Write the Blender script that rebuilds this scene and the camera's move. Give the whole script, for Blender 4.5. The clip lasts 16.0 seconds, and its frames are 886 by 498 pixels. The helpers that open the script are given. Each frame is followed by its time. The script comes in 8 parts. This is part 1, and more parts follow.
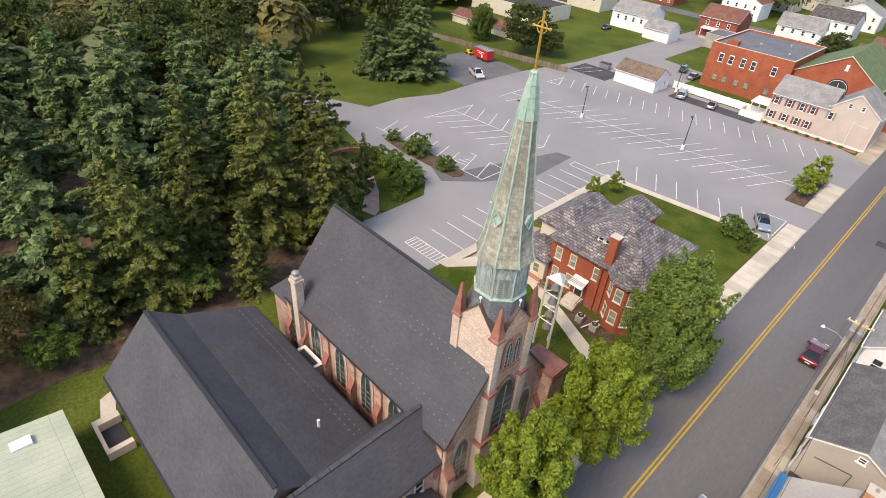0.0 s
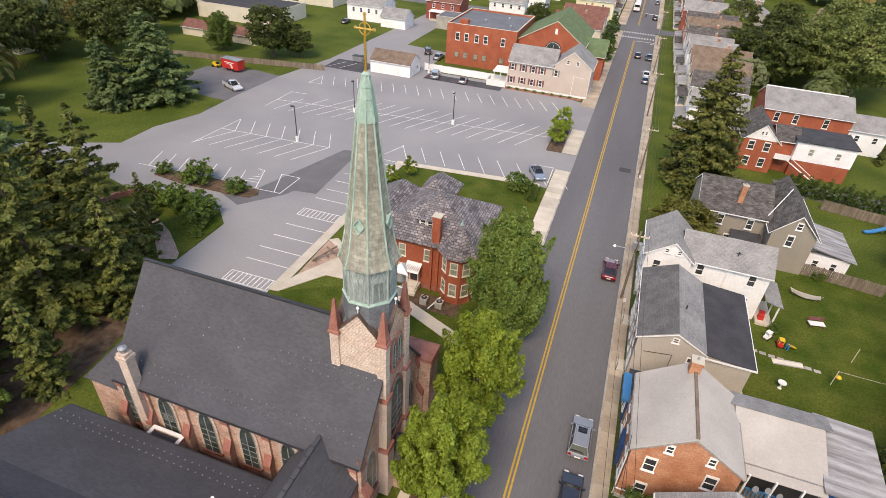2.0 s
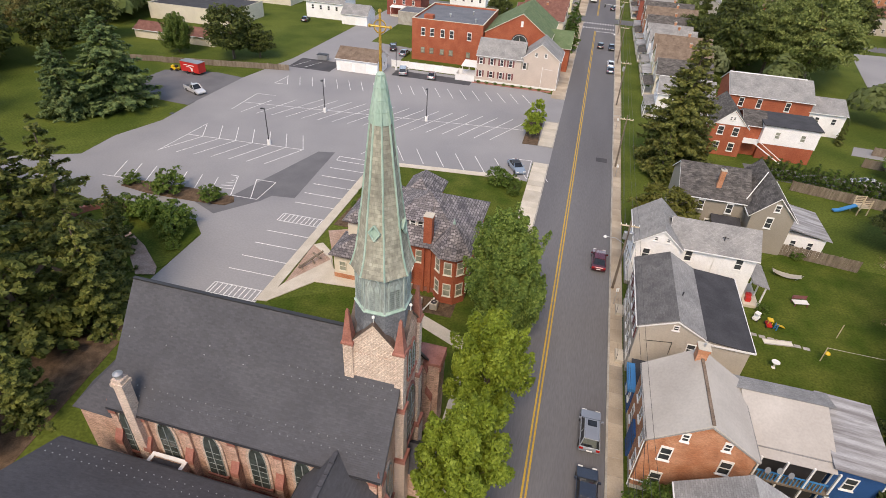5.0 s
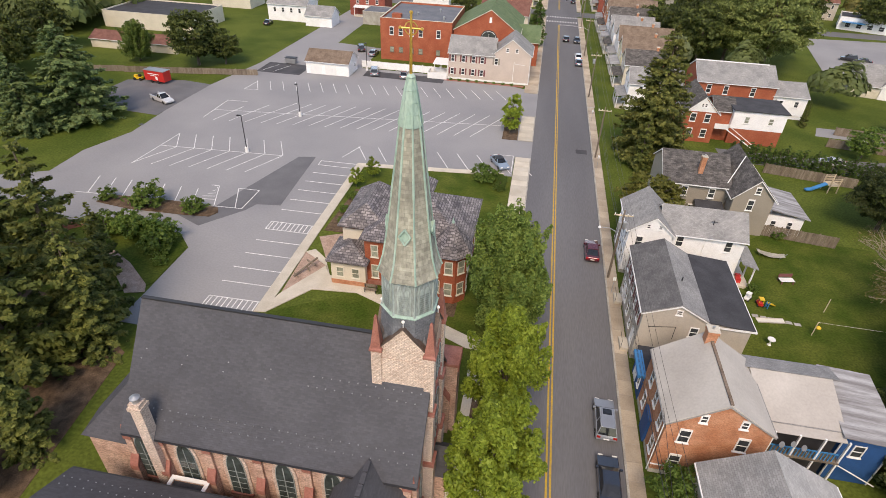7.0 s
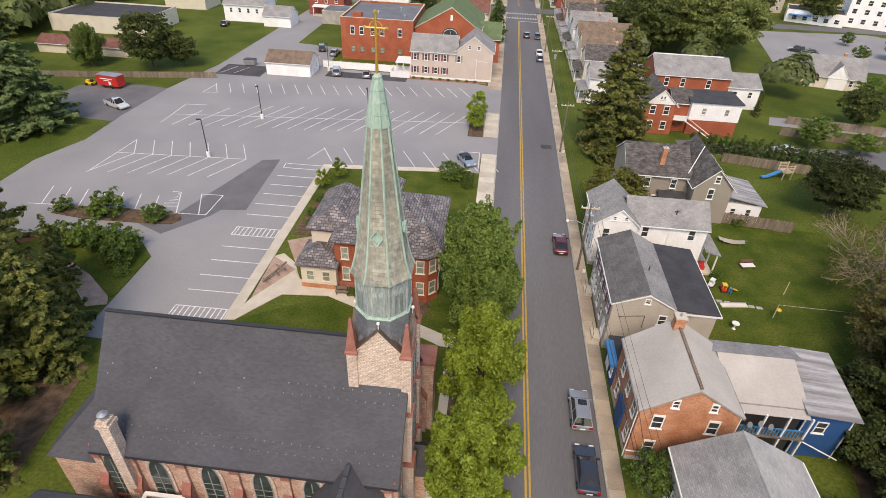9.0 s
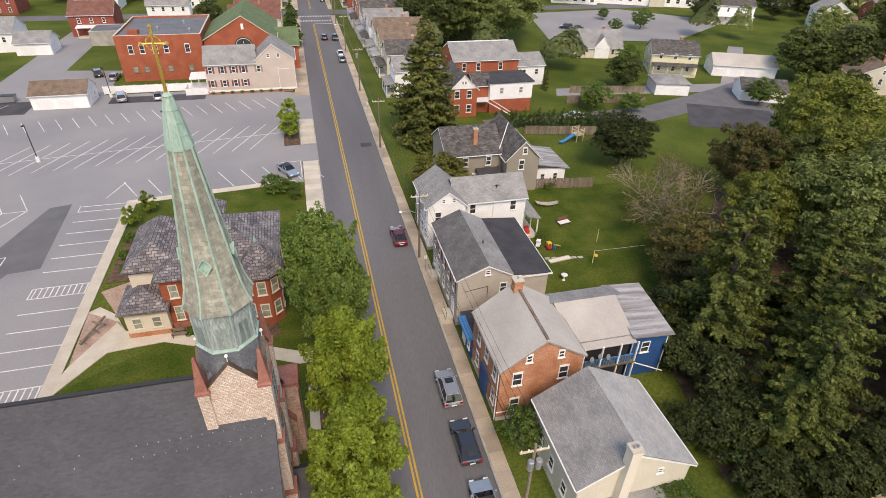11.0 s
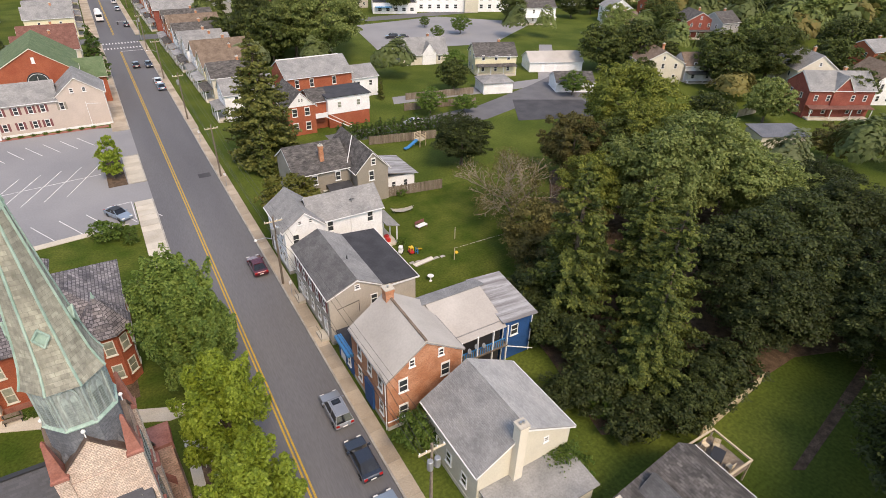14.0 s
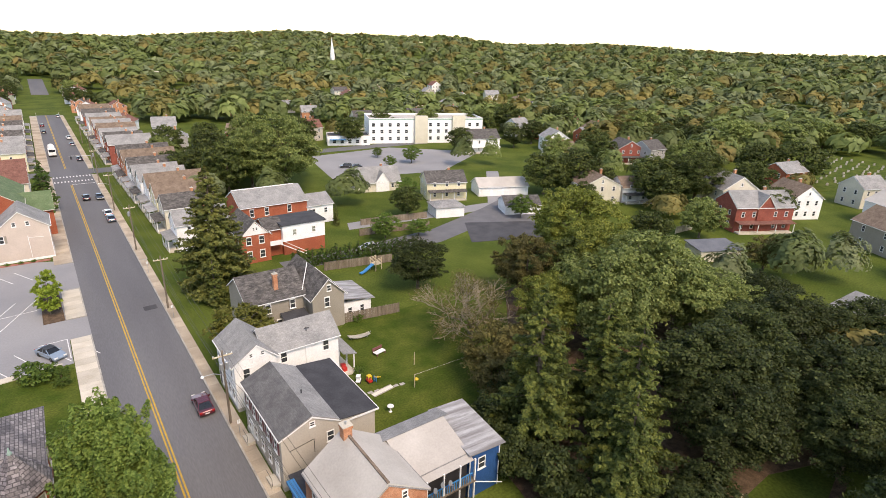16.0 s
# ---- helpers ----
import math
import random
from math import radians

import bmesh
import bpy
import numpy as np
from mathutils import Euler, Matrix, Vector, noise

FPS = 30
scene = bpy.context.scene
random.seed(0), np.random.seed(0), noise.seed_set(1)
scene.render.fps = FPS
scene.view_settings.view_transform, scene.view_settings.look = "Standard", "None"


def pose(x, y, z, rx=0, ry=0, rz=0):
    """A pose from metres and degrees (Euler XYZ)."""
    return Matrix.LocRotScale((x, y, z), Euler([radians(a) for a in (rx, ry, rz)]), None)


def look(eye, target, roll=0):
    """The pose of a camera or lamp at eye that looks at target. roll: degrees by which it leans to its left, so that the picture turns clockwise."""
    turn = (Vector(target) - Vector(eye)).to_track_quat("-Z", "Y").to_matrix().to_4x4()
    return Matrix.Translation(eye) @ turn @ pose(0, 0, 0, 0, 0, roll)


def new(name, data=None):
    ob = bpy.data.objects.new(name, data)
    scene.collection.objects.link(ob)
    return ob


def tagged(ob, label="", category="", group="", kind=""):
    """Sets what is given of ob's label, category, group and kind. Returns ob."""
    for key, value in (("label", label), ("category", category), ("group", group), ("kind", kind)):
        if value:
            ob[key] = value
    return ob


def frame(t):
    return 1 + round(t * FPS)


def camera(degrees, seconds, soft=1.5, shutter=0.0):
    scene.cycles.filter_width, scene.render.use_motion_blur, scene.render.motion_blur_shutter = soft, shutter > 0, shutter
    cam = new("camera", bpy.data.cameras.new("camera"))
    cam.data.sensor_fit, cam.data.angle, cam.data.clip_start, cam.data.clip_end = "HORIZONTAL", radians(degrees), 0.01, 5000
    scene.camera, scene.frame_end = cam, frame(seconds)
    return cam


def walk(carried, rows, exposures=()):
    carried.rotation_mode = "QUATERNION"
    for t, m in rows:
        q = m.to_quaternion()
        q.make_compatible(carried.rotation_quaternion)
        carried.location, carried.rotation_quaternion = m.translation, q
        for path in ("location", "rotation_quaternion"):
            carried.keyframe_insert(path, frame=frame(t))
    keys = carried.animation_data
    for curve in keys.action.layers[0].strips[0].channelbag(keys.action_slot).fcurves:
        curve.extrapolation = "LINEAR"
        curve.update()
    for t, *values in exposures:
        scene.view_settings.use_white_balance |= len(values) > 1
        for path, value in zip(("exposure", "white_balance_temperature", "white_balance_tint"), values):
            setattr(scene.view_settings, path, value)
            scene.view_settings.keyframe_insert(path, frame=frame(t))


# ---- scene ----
cam = camera(77.5, 16.0, soft=0.6)
PATH = [
    (0, (5.628, -88.58, 42.345), (4.507, -87.404, 41.179), 4.7),
    (0.3, (4.565, -89.673, 42.338), (3.531, -88.41, 41.181), 4.2),
    (0.5, (3.921, -90.217, 42.333), (2.981, -88.877, 41.184), 4.3),
    (1, (2.489, -90.879, 42.358), (1.76, -89.401, 41.224), 4.3),
    (1.5, (1.812, -90.974, 42.35), (1.143, -89.467, 41.217), 4.3),
    (2, (1.527, -90.863, 42.253), (1.035, -89.285, 41.127), 4.0),
    (2.5, (1.301, -90.804, 42.153), (0.955, -89.184, 41.032), 3.8),
    (3, (1.155, -90.748, 42.104), (0.854, -89.119, 40.982), 3.7),
    (3.5, (0.752, -90.7, 42.037), (0.475, -89.067, 40.915), 3.7),
    (4, (0.04, -90.566, 41.963), (-0.278, -88.944, 40.836), 3.6),
    (4.5, (-0.829, -90.548, 41.902), (-1.192, -88.938, 40.771), 3.5),
    (4.7, (-1.213, -90.618, 41.892), (-1.582, -89.011, 40.76), 3.6),
    (7, (-5.423, -91.332, 41.777), (-5.672, -89.702, 40.644), 2.6),
    (7.5, (-5.767, -91.305, 41.787), (-5.981, -89.672, 40.654), 2.7),
    (8, (-5.875, -91.239, 41.789), (-6.067, -89.603, 40.655), 2.7),
    (8.5, (-5.874, -91.153, 41.809), (-6.049, -89.517, 40.672), 2.8),
    (9, (-5.642, -91.303, 41.792), (-5.779, -89.661, 40.658), 2.6),
    (9.5, (-5.423, -91.435, 41.763), (-5.476, -89.785, 40.633), 2.4),
    (10, (-5.257, -91.435, 41.72), (-5.147, -89.784, 40.597), 2.1),
    (10.2, (-5.247, -91.456, 41.719), (-5.048, -89.811, 40.599), 1.9),
    (12.5, (-5.741, -91.938, 42.003), (-5.135, -90.396, 40.882), 2.0),
    (13, (-5.725, -92.064, 42.027), (-5.007, -90.572, 40.905), 1.6),
    (13.5, (-5.747, -92.051, 42.128), (-4.928, -90.608, 41.011), 1.7),
    (14, (-5.757, -91.904, 42.245), (-4.871, -90.468, 41.171), 1.6),
    (14.5, (-5.709, -91.737, 42.352), (-4.757, -90.287, 41.357), 1.6),
    (15, (-5.623, -91.474, 42.458), (-4.603, -90.004, 41.564), 1.7),
    (15.5, (-5.54, -91.178, 42.536), (-4.467, -89.689, 41.742), 1.6),
    (16, (-5.48, -90.906, 42.585), (-4.366, -89.394, 41.898), 1.6),
]
walk(cam, [(t, look(eye, target, roll)) for t, eye, target, roll in PATH], exposures=[(0.0, 1.20, 8500, 17), (2.0, 1.08, 8500, 17), (4.5, 0.97, 8500, 17), (12.5, 0.96, 8500, 17), (15.0, 1.18, 8500, 17), (16.0, 1.22, 8500, 17)])

# ---- light ----
SUN_EL, SUN_AZ = 50.0, 182.0   # degrees; azimuth clockwise from +y
world = bpy.data.worlds.new("sky")
scene.world = world
world.use_nodes = True
wn = world.node_tree
sky = wn.nodes.new("ShaderNodeTexSky")
sky.sky_type, sky.sun_disc = 'NISHITA', False
sky.sun_elevation, sky.sun_rotation = radians(SUN_EL), radians(SUN_AZ)
sky.air_density, sky.dust_density, sky.ozone_density = 1.0, 0.4, 1.0
wn.links.new(sky.outputs[0], wn.nodes["Background"].inputs[0])
wn.nodes["Background"].inputs[1].default_value = 0.15
sun_data = bpy.data.lights.new("sun", 'SUN')
sun_data.energy, sun_data.angle, sun_data.color = 1.5, radians(24), (1.0, 0.93, 0.82)
sun = new("sun", sun_data)
_a, _e = radians(SUN_AZ), radians(SUN_EL)
sun.matrix_world = look((0, 0, 80), (-math.sin(_a) * math.cos(_e), -math.cos(_a) * math.cos(_e), 80 - math.sin(_e)))

# ---- materials ----
def mat(name, c1, c2=None, rough=0.85, scale=0.5, fine=12.0, bump=0.15, metal=0.0, rnd=0.0, spec=0.3, fine_amt=0.18, pattern=None, stretch=None, island=False):
    """Two scales of noise between c1 and c2, fine grain, bump; pattern: (kind, width, height, joint colour, joint share, contrast)."""
    m = bpy.data.materials.new(name)
    m.use_nodes = True
    n, l = m.node_tree.nodes, m.node_tree.links
    b = n["Principled BSDF"]
    b.inputs["Roughness"].default_value, b.inputs["Metallic"].default_value = rough, metal
    b.inputs["Specular IOR Level"].default_value = spec
    c2 = c2 or tuple(v * 0.8 for v in c1)
    geo = n.new("ShaderNodeNewGeometry")
    src = geo.outputs["Position"]
    if stretch:
        mp = n.new("ShaderNodeMapping")
        mp.inputs["Scale"].default_value = stretch
        l.new(src, mp.inputs[0])
        src = mp.outputs[0]
    big = n.new("ShaderNodeTexNoise")
    big.inputs["Scale"].default_value, big.inputs["Detail"].default_value = scale, 5
    l.new(src, big.inputs["Vector"])
    ramp = n.new("ShaderNodeValToRGB")
    ramp.color_ramp.elements[0].position, ramp.color_ramp.elements[1].position = 0.36, 0.64
    ramp.color_ramp.elements[0].color, ramp.color_ramp.elements[1].color = (*c1, 1), (*c2, 1)
    l.new(big.outputs[0], ramp.inputs[0])
    col = ramp.outputs[0]
    height = None
    if pattern:
        kind, w, h, jc, share = pattern[:5]
        con = pattern[5] if len(pattern) > 5 else 0.12
        uv = n.new("ShaderNodeUVMap")
        br = n.new("ShaderNodeTexBrick")
        br.inputs["Scale"].default_value = 1.0
        br.inputs["Brick Width"].default_value, br.inputs["Row Height"].default_value = w, h
        br.inputs["Mortar Size"].default_value, br.inputs["Mortar Smooth"].default_value = share, 0.3
        br.inputs["Color1"].default_value, br.inputs["Color2"].default_value = ((1 - con, 1 - con, 1 - con, 1), (1 + con, 1 + con, 1 + con, 1)) if kind == "brick" else ((1, 1, 1, 1), (1, 1, 1, 1))
        br.inputs["Mortar"].default_value = (*jc, 1)
        br.offset = 0.5 if kind == "brick" else 0.0
        l.new(uv.outputs[0], br.inputs["Vector"])
        mul = n.new("ShaderNodeMix")
        mul.data_type, mul.blend_type = 'RGBA', 'MULTIPLY'
        mul.inputs[0].default_value = 1.0
        l.new(col, mul.inputs[6])
        l.new(br.outputs["Color"], mul.inputs[7])
        col = mul.outputs[2]
        height = br.outputs["Fac"]
    fin = n.new("ShaderNodeTexNoise")
    fin.inputs["Scale"].default_value, fin.inputs["Detail"].default_value = fine, 4
    l.new(src, fin.inputs["Vector"])
    mr = n.new("ShaderNodeMapRange")
    mr.inputs[1].default_value, mr.inputs[2].default_value = 0.3, 0.7
    mr.inputs[3].default_value, mr.inputs[4].default_value = 1 - fine_amt, 1 + fine_amt
    l.new(fin.outputs[0], mr.inputs[0])
    val = mr.outputs[0]
    if rnd:
        if island:
            rsrc = geo.outputs["Random Per Island"]
        else:
            rsrc = n.new("ShaderNodeObjectInfo").outputs["Random"]
        r2 = n.new("ShaderNodeMapRange")
        r2.inputs[3].default_value, r2.inputs[4].default_value = 1 - rnd, 1 + rnd
        l.new(rsrc, r2.inputs[0])
        mm = n.new("ShaderNodeMath")
        mm.operation = 'MULTIPLY'
        l.new(val, mm.inputs[0])
        l.new(r2.outputs[0], mm.inputs[1])
        val = mm.outputs[0]
    sc = n.new("ShaderNodeVectorMath")
    sc.operation = 'SCALE'
    l.new(col, sc.inputs[0])
    l.new(val, sc.inputs["Scale"])
    l.new(sc.outputs[0], b.inputs["Base Color"])
    if bump:
        bp = n.new("ShaderNodeBump")
        bp.inputs["Strength"].default_value, bp.inputs["Distance"].default_value = bump, 0.03
        l.new(fin.outputs[0], bp.inputs["Height"])
        if height:
            b2 = n.new("ShaderNodeBump")
            b2.invert = True
            b2.inputs["Strength"].default_value, b2.inputs["Distance"].default_value = 0.6, 0.02
            l.new(height, b2.inputs["Height"])
            l.new(bp.outputs[0], b2.inputs["Normal"])
            bp = b2
        l.new(bp.outputs[0], b.inputs["Normal"])
    return m


def leaf_mat(name, c1, c2, c3, scale=0.45, amp=0.25, isl=1.0):
    m = bpy.data.materials.new(name)
    m.use_nodes = True
    n, l = m.node_tree.nodes, m.node_tree.links
    b = n["Principled BSDF"]
    b.inputs["Roughness"].default_value, b.inputs["Specular IOR Level"].default_value = 0.6, 0.25
    geo = n.new("ShaderNodeNewGeometry")
    ramp = n.new("ShaderNodeValToRGB")
    e = ramp.color_ramp.elements
    e[0].color, e[1].color = (*c1, 1), (*c3, 1)
    mid = e.new(0.55)
    mid.color = (*c2, 1)
    big = n.new("ShaderNodeTexNoise")
    big.inputs["Scale"].default_value, big.inputs["Detail"].default_value = scale, 3
    l.new(geo.outputs["Position"], big.inputs["Vector"])
    mr = n.new("ShaderNodeMapRange")
    mr.inputs[1].default_value, mr.inputs[2].default_value, mr.inputs[3].default_value, mr.inputs[4].default_value = 0.3, 0.7, (1 - isl) / 2 - amp, (1 - isl) / 2 + amp
    l.new(big.outputs[0], mr.inputs[0])
    add = n.new("ShaderNodeMath")
    l.new(mr.outputs[0], add.inputs[0])
    im = n.new("ShaderNodeMath")
    im.operation, im.inputs[1].default_value = 'MULTIPLY', isl
    l.new(geo.outputs["Random Per Island"], im.inputs[0])
    l.new(im.outputs[0], add.inputs[1])
    info = n.new("ShaderNodeObjectInfo")
    hsv = n.new("ShaderNodeHueSaturation")
    hr = n.new("ShaderNodeMapRange")
    hr.inputs[3].default_value, hr.inputs[4].default_value = 0.8, 1.15
    l.new(info.outputs["Random"], hr.inputs[0])
    l.new(hr.outputs[0], hsv.inputs["Value"])
    l.new(add.outputs[0], ramp.inputs[0])
    l.new(ramp.outputs[0], hsv.inputs["Color"])
    l.new(hsv.outputs[0], b.inputs["Base Color"])
    tr = n.new("ShaderNodeBsdfTranslucent")
    l.new(hsv.outputs[0], tr.inputs[0])
    mx = n.new("ShaderNodeMixShader")
    mx.inputs[0].default_value = 0.3
    l.new(b.outputs[0], mx.inputs[1])
    l.new(tr.outputs[0], mx.inputs[2])
    l.new(mx.outputs[0], n["Material Output"].inputs[0])
    return m


def paint(name, c, rough=0.5, metal=0.0, coat=0.0):
    m = mat(name, c, tuple(v * 0.93 for v in c), rough=rough, scale=1.5, fine=25, bump=0.03, metal=metal, fine_amt=0.05, spec=0.5)
    m.node_tree.nodes["Principled BSDF"].inputs["Coat Weight"].default_value = coat
    return m


M = {}
M["grass"] = mat("grass", (0.054, 0.082, 0.014), (0.096, 0.122, 0.024), rough=0.95, scale=0.09, fine=3.0, bump=0.5, fine_amt=0.28, spec=0.1)
M["lawn"] = mat("lawn", (0.044, 0.074, 0.010), (0.088, 0.108, 0.020), rough=0.95, scale=0.3, fine=4.0, bump=0.4, fine_amt=0.28, spec=0.1)
M["asphalt"] = mat("asphalt_road", (0.115, 0.115, 0.125), (0.150, 0.150, 0.158), rough=0.9, scale=0.12, fine=9, bump=0.2, fine_amt=0.10, stretch=(1.0, 0.12, 1.0))
M["lot"] = mat("asphalt_lot", (0.235, 0.235, 0.245), (0.285, 0.282, 0.288), rough=0.92, scale=0.07, fine=4, bump=0.15, fine_amt=0.07)
M["patch"] = mat("asphalt_patch", (0.125, 0.125, 0.135), (0.150, 0.150, 0.158), rough=0.9, scale=0.3, fine=7, fine_amt=0.08)
M["newasphalt"] = mat("asphalt_dark", (0.055, 0.055, 0.062), (0.080, 0.080, 0.086), rough=0.9, scale=0.3, fine=7, fine_amt=0.1)
M["concrete"] = mat("concrete", (0.50, 0.45, 0.37), (0.58, 0.53, 0.45), rough=0.9, scale=0.5, fine=8, rnd=0.12, fine_amt=0.1)
M["sidewalk"] = mat("sidewalk", (0.36, 0.295, 0.225), (0.46, 0.385, 0.30), rough=0.9, scale=0.35, fine=7, rnd=0.18, fine_amt=0.12)
M["kerb"] = mat("kerb_stone", (0.30, 0.28, 0.25), (0.42, 0.40, 0.36), rough=0.9, scale=0.6, fine=8)
M["paver"] = mat("brick_paver", (0.40, 0.27, 0.21), (0.50, 0.36, 0.29), scale=0.8, fine=10, pattern=("brick", 0.22, 0.11, (0.6, 0.6, 0.6), 0.01))
M["mulch"] = mat("mulch", (0.075, 0.048, 0.030), (0.15, 0.10, 0.065), rough=1.0, scale=1.2, fine=9, bump=0.8, fine_amt=0.35)
M["yellow"] = mat("yellow_paint", (0.55, 0.34, 0.04), (0.44, 0.29, 0.07), scale=1.2, fine=10)
M["white_line"] = mat("white_line_paint", (0.72, 0.72, 0.71), (0.55, 0.55, 0.55), scale=1.2, fine=8)
M["slate_dark"] = mat("charcoal_shingle", (0.066, 0.067, 0.077), (0.080, 0.081, 0.092), rough=0.8, scale=0.3, fine=5, pattern=("brick", 0.33, 0.15, (0.92, 0.92, 0.92), 0.012), fine_amt=0.06, bump=0.12)
M["slate_old"] = mat("weathered_slate", (0.14, 0.13, 0.14), (0.26, 0.235, 0.235), rough=0.7, scale=0.9, fine=7, pattern=("brick", 0.55, 0.34, (0.40, 0.40, 0.42), 0.045, 0.42), fine_amt=0.3)
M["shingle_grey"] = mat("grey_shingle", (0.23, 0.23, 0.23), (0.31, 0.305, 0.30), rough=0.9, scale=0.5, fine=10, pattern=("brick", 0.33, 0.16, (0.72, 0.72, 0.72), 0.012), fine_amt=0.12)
M["shingle_lt"] = mat("sunlit_grey_shingle", (0.36, 0.36, 0.355), (0.43, 0.425, 0.415), rough=0.9, scale=0.5, fine=8, pattern=("brick", 0.33, 0.16, (0.85, 0.85, 0.85), 0.012), fine_amt=0.08)
M["shingle_mid"] = mat("mid_charcoal_shingle", (0.105, 0.103, 0.105), (0.15, 0.147, 0.148), rough=0.9, scale=0.7, fine=9, pattern=("brick", 0.33, 0.16, (0.8, 0.8, 0.8), 0.012), fine_amt=0.15)
M["pale_bark"] = mat("pale_bark", (0.22, 0.18, 0.13), (0.30, 0.25, 0.19), scale=2.0, fine=10, fine_amt=0.2)
M["shingle_dk"] = mat("dark_shingle", (0.075, 0.070, 0.068), (0.125, 0.115, 0.108), rough=0.9, scale=1.1, fine=8, pattern=("brick", 0.5, 0.22, (0.65, 0.65, 0.65), 0.015, 0.35), fine_amt=0.2)
M["shingle_brown"] = mat("brown_shingle", (0.16, 0.115, 0.085), (0.23, 0.17, 0.13), rough=0.9, scale=0.8, fine=8, pattern=("brick", 0.4, 0.18, (0.7, 0.7, 0.7), 0.015), fine_amt=0.15)
M["shingle_red"] = mat("red_brown_shingle", (0.17, 0.075, 0.06), (0.23, 0.11, 0.085), rough=0.9, scale=0.8, fine=8, pattern=("brick", 0.4, 0.18, (0.7, 0.7, 0.7), 0.015), fine_amt=0.15)
M["roof_green"] = mat("green_shingle", (0.10, 0.155, 0.075), (0.14, 0.19, 0.10), rough=0.9, scale=0.6, fine=8, pattern=("brick", 0.4, 0.18, (0.75, 0.75, 0.75), 0.015))
M["roof_cement"] = mat("weathered_cement_roof", (0.22, 0.22, 0.215), (0.31, 0.305, 0.295), rough=0.92, scale=0.5, fine=6, fine_amt=0.14)
M["roof_tan"] = mat("painted_metal_roof", (0.40, 0.37, 0.34), (0.48, 0.45, 0.415), rough=0.75, scale=0.25, fine=5, fine_amt=0.06)
M["roof_dkflat"] = mat("black_membrane_roof", (0.042, 0.042, 0.047), (0.060, 0.060, 0.066), rough=0.8, scale=0.6, fine=6, fine_amt=0.15)
M["roof_flat"] = mat("grey_membrane_roof", (0.12, 0.13, 0.15), (0.16, 0.17, 0.19), rough=0.85, scale=0.3, fine=5)
M["roof_metal"] = mat("streaked_metal_roof", (0.40, 0.40, 0.41), (0.20, 0.19, 0.19), rough=0.6, scale=0.8, fine=8, stretch=(0.25, 2.6, 1.0), fine_amt=0.15)
M["roof_pale"] = mat("pale_green_metal_roof", (0.42, 0.48, 0.36), (0.50, 0.55, 0.42), rough=0.6, scale=0.4, fine=6, fine_amt=0.06, pattern=("stack", 0.6, 30.0, (0.8, 0.8, 0.8), 0.03))
M["brick_church"] = mat("church_brick", (0.40, 0.255, 0.20), (0.52, 0.36, 0.29), rough=0.9, scale=0.7, fine=7, pattern=("brick", 0.30, 0.13, (1.25, 1.2, 1.15), 0.018, 0.28), fine_amt=0.25, bump=0.4)
M["stone_pale"] = mat("rough_ashlar", (0.60, 0.475, 0.40), (0.68, 0.56, 0.48), rough=0.9, scale=0.9, fine=9, pattern=("brick", 0.21, 0.12, (0.66, 0.6, 0.58), 0.018, 0.16), fine_amt=0.25, bump=0.5)
M["sandstone"] = mat("red_sandstone", (0.27, 0.105, 0.08), (0.35, 0.15, 0.12), rough=0.85, scale=1.2, fine=9, fine_amt=0.18)
M["brick_red"] = mat("red_brick", (0.33, 0.085, 0.045), (0.40, 0.115, 0.060), rough=0.88, scale=0.4, fine=8, pattern=("brick", 0.22, 0.075, (1.15, 1.3, 1.4), 0.008), fine_amt=0.10)
M["brick_orange"] = mat("orange_brick", (0.42, 0.17, 0.09), (0.52, 0.25, 0.15), rough=0.88, scale=0.8, fine=8, pattern=("brick", 0.22, 0.075, (1.2, 1.35, 1.4), 0.008), fine_amt=0.14)
M["brick_dark"] = mat("dark_red_brick", (0.24, 0.062, 0.045), (0.30, 0.085, 0.06), rough=0.88, scale=0.5, fine=8, pattern=("brick", 0.22, 0.075, (1.15, 1.3, 1.4), 0.008))
def siding(name, c, h=0.13):
    return mat(name, c, tuple(v * 0.92 for v in c), rough=0.7, scale=0.5, fine=6, fine_amt=0.05, pattern=("stack", 40.0, h, (0.84, 0.84, 0.84), 0.010), bump=0.05)
M["white_side"] = siding("white_siding", (0.88, 0.88, 0.88))
M["tan_side"] = siding("tan_siding", (0.50, 0.455, 0.395))
M["taupe_side"] = siding("taupe_siding", (0.33, 0.295, 0.245))
M["cream_side"] = siding("cream_siding", (0.66, 0.61, 0.50))
M["yellow_side"] = siding("pale_yellow_siding", (0.74, 0.68, 0.47))
M["pink_side"] = siding("beige_pink_siding", (0.58, 0.49, 0.43))
M["blue_side"] = siding("blue_siding", (0.018, 0.085, 0.24))
M["grey_side"] = siding("grey_siding", (0.42, 0.42, 0.42))
M["stucco"] = mat("cream_stucco", (0.64, 0.58, 0.48), (0.70, 0.64, 0.54), scale=0.6, fine=10, fine_amt=0.08)
M["white"] = paint("white_paint", (0.80, 0.80, 0.79), 0.5)
M["cream"] = paint("cream_paint", (0.70, 0.66, 0.57), 0.5)
M["dark"] = paint("dark_metal", (0.03, 0.03, 0.033), 0.5)
M["black"] = paint("black_rubber", (0.018, 0.018, 0.018), 0.8)
M["steel"] = paint("galvanised_steel", (0.45, 0.46, 0.47), 0.45, 0.7)
M["blue"] = paint("bright_blue_paint", (0.03, 0.22, 0.48), 0.5)
M["red_toy"] = paint("red_plastic", (0.55, 0.03, 0.025), 0.4)
M["yellow_toy"] = paint("yellow_plastic", (0.75, 0.48, 0.03), 0.4)
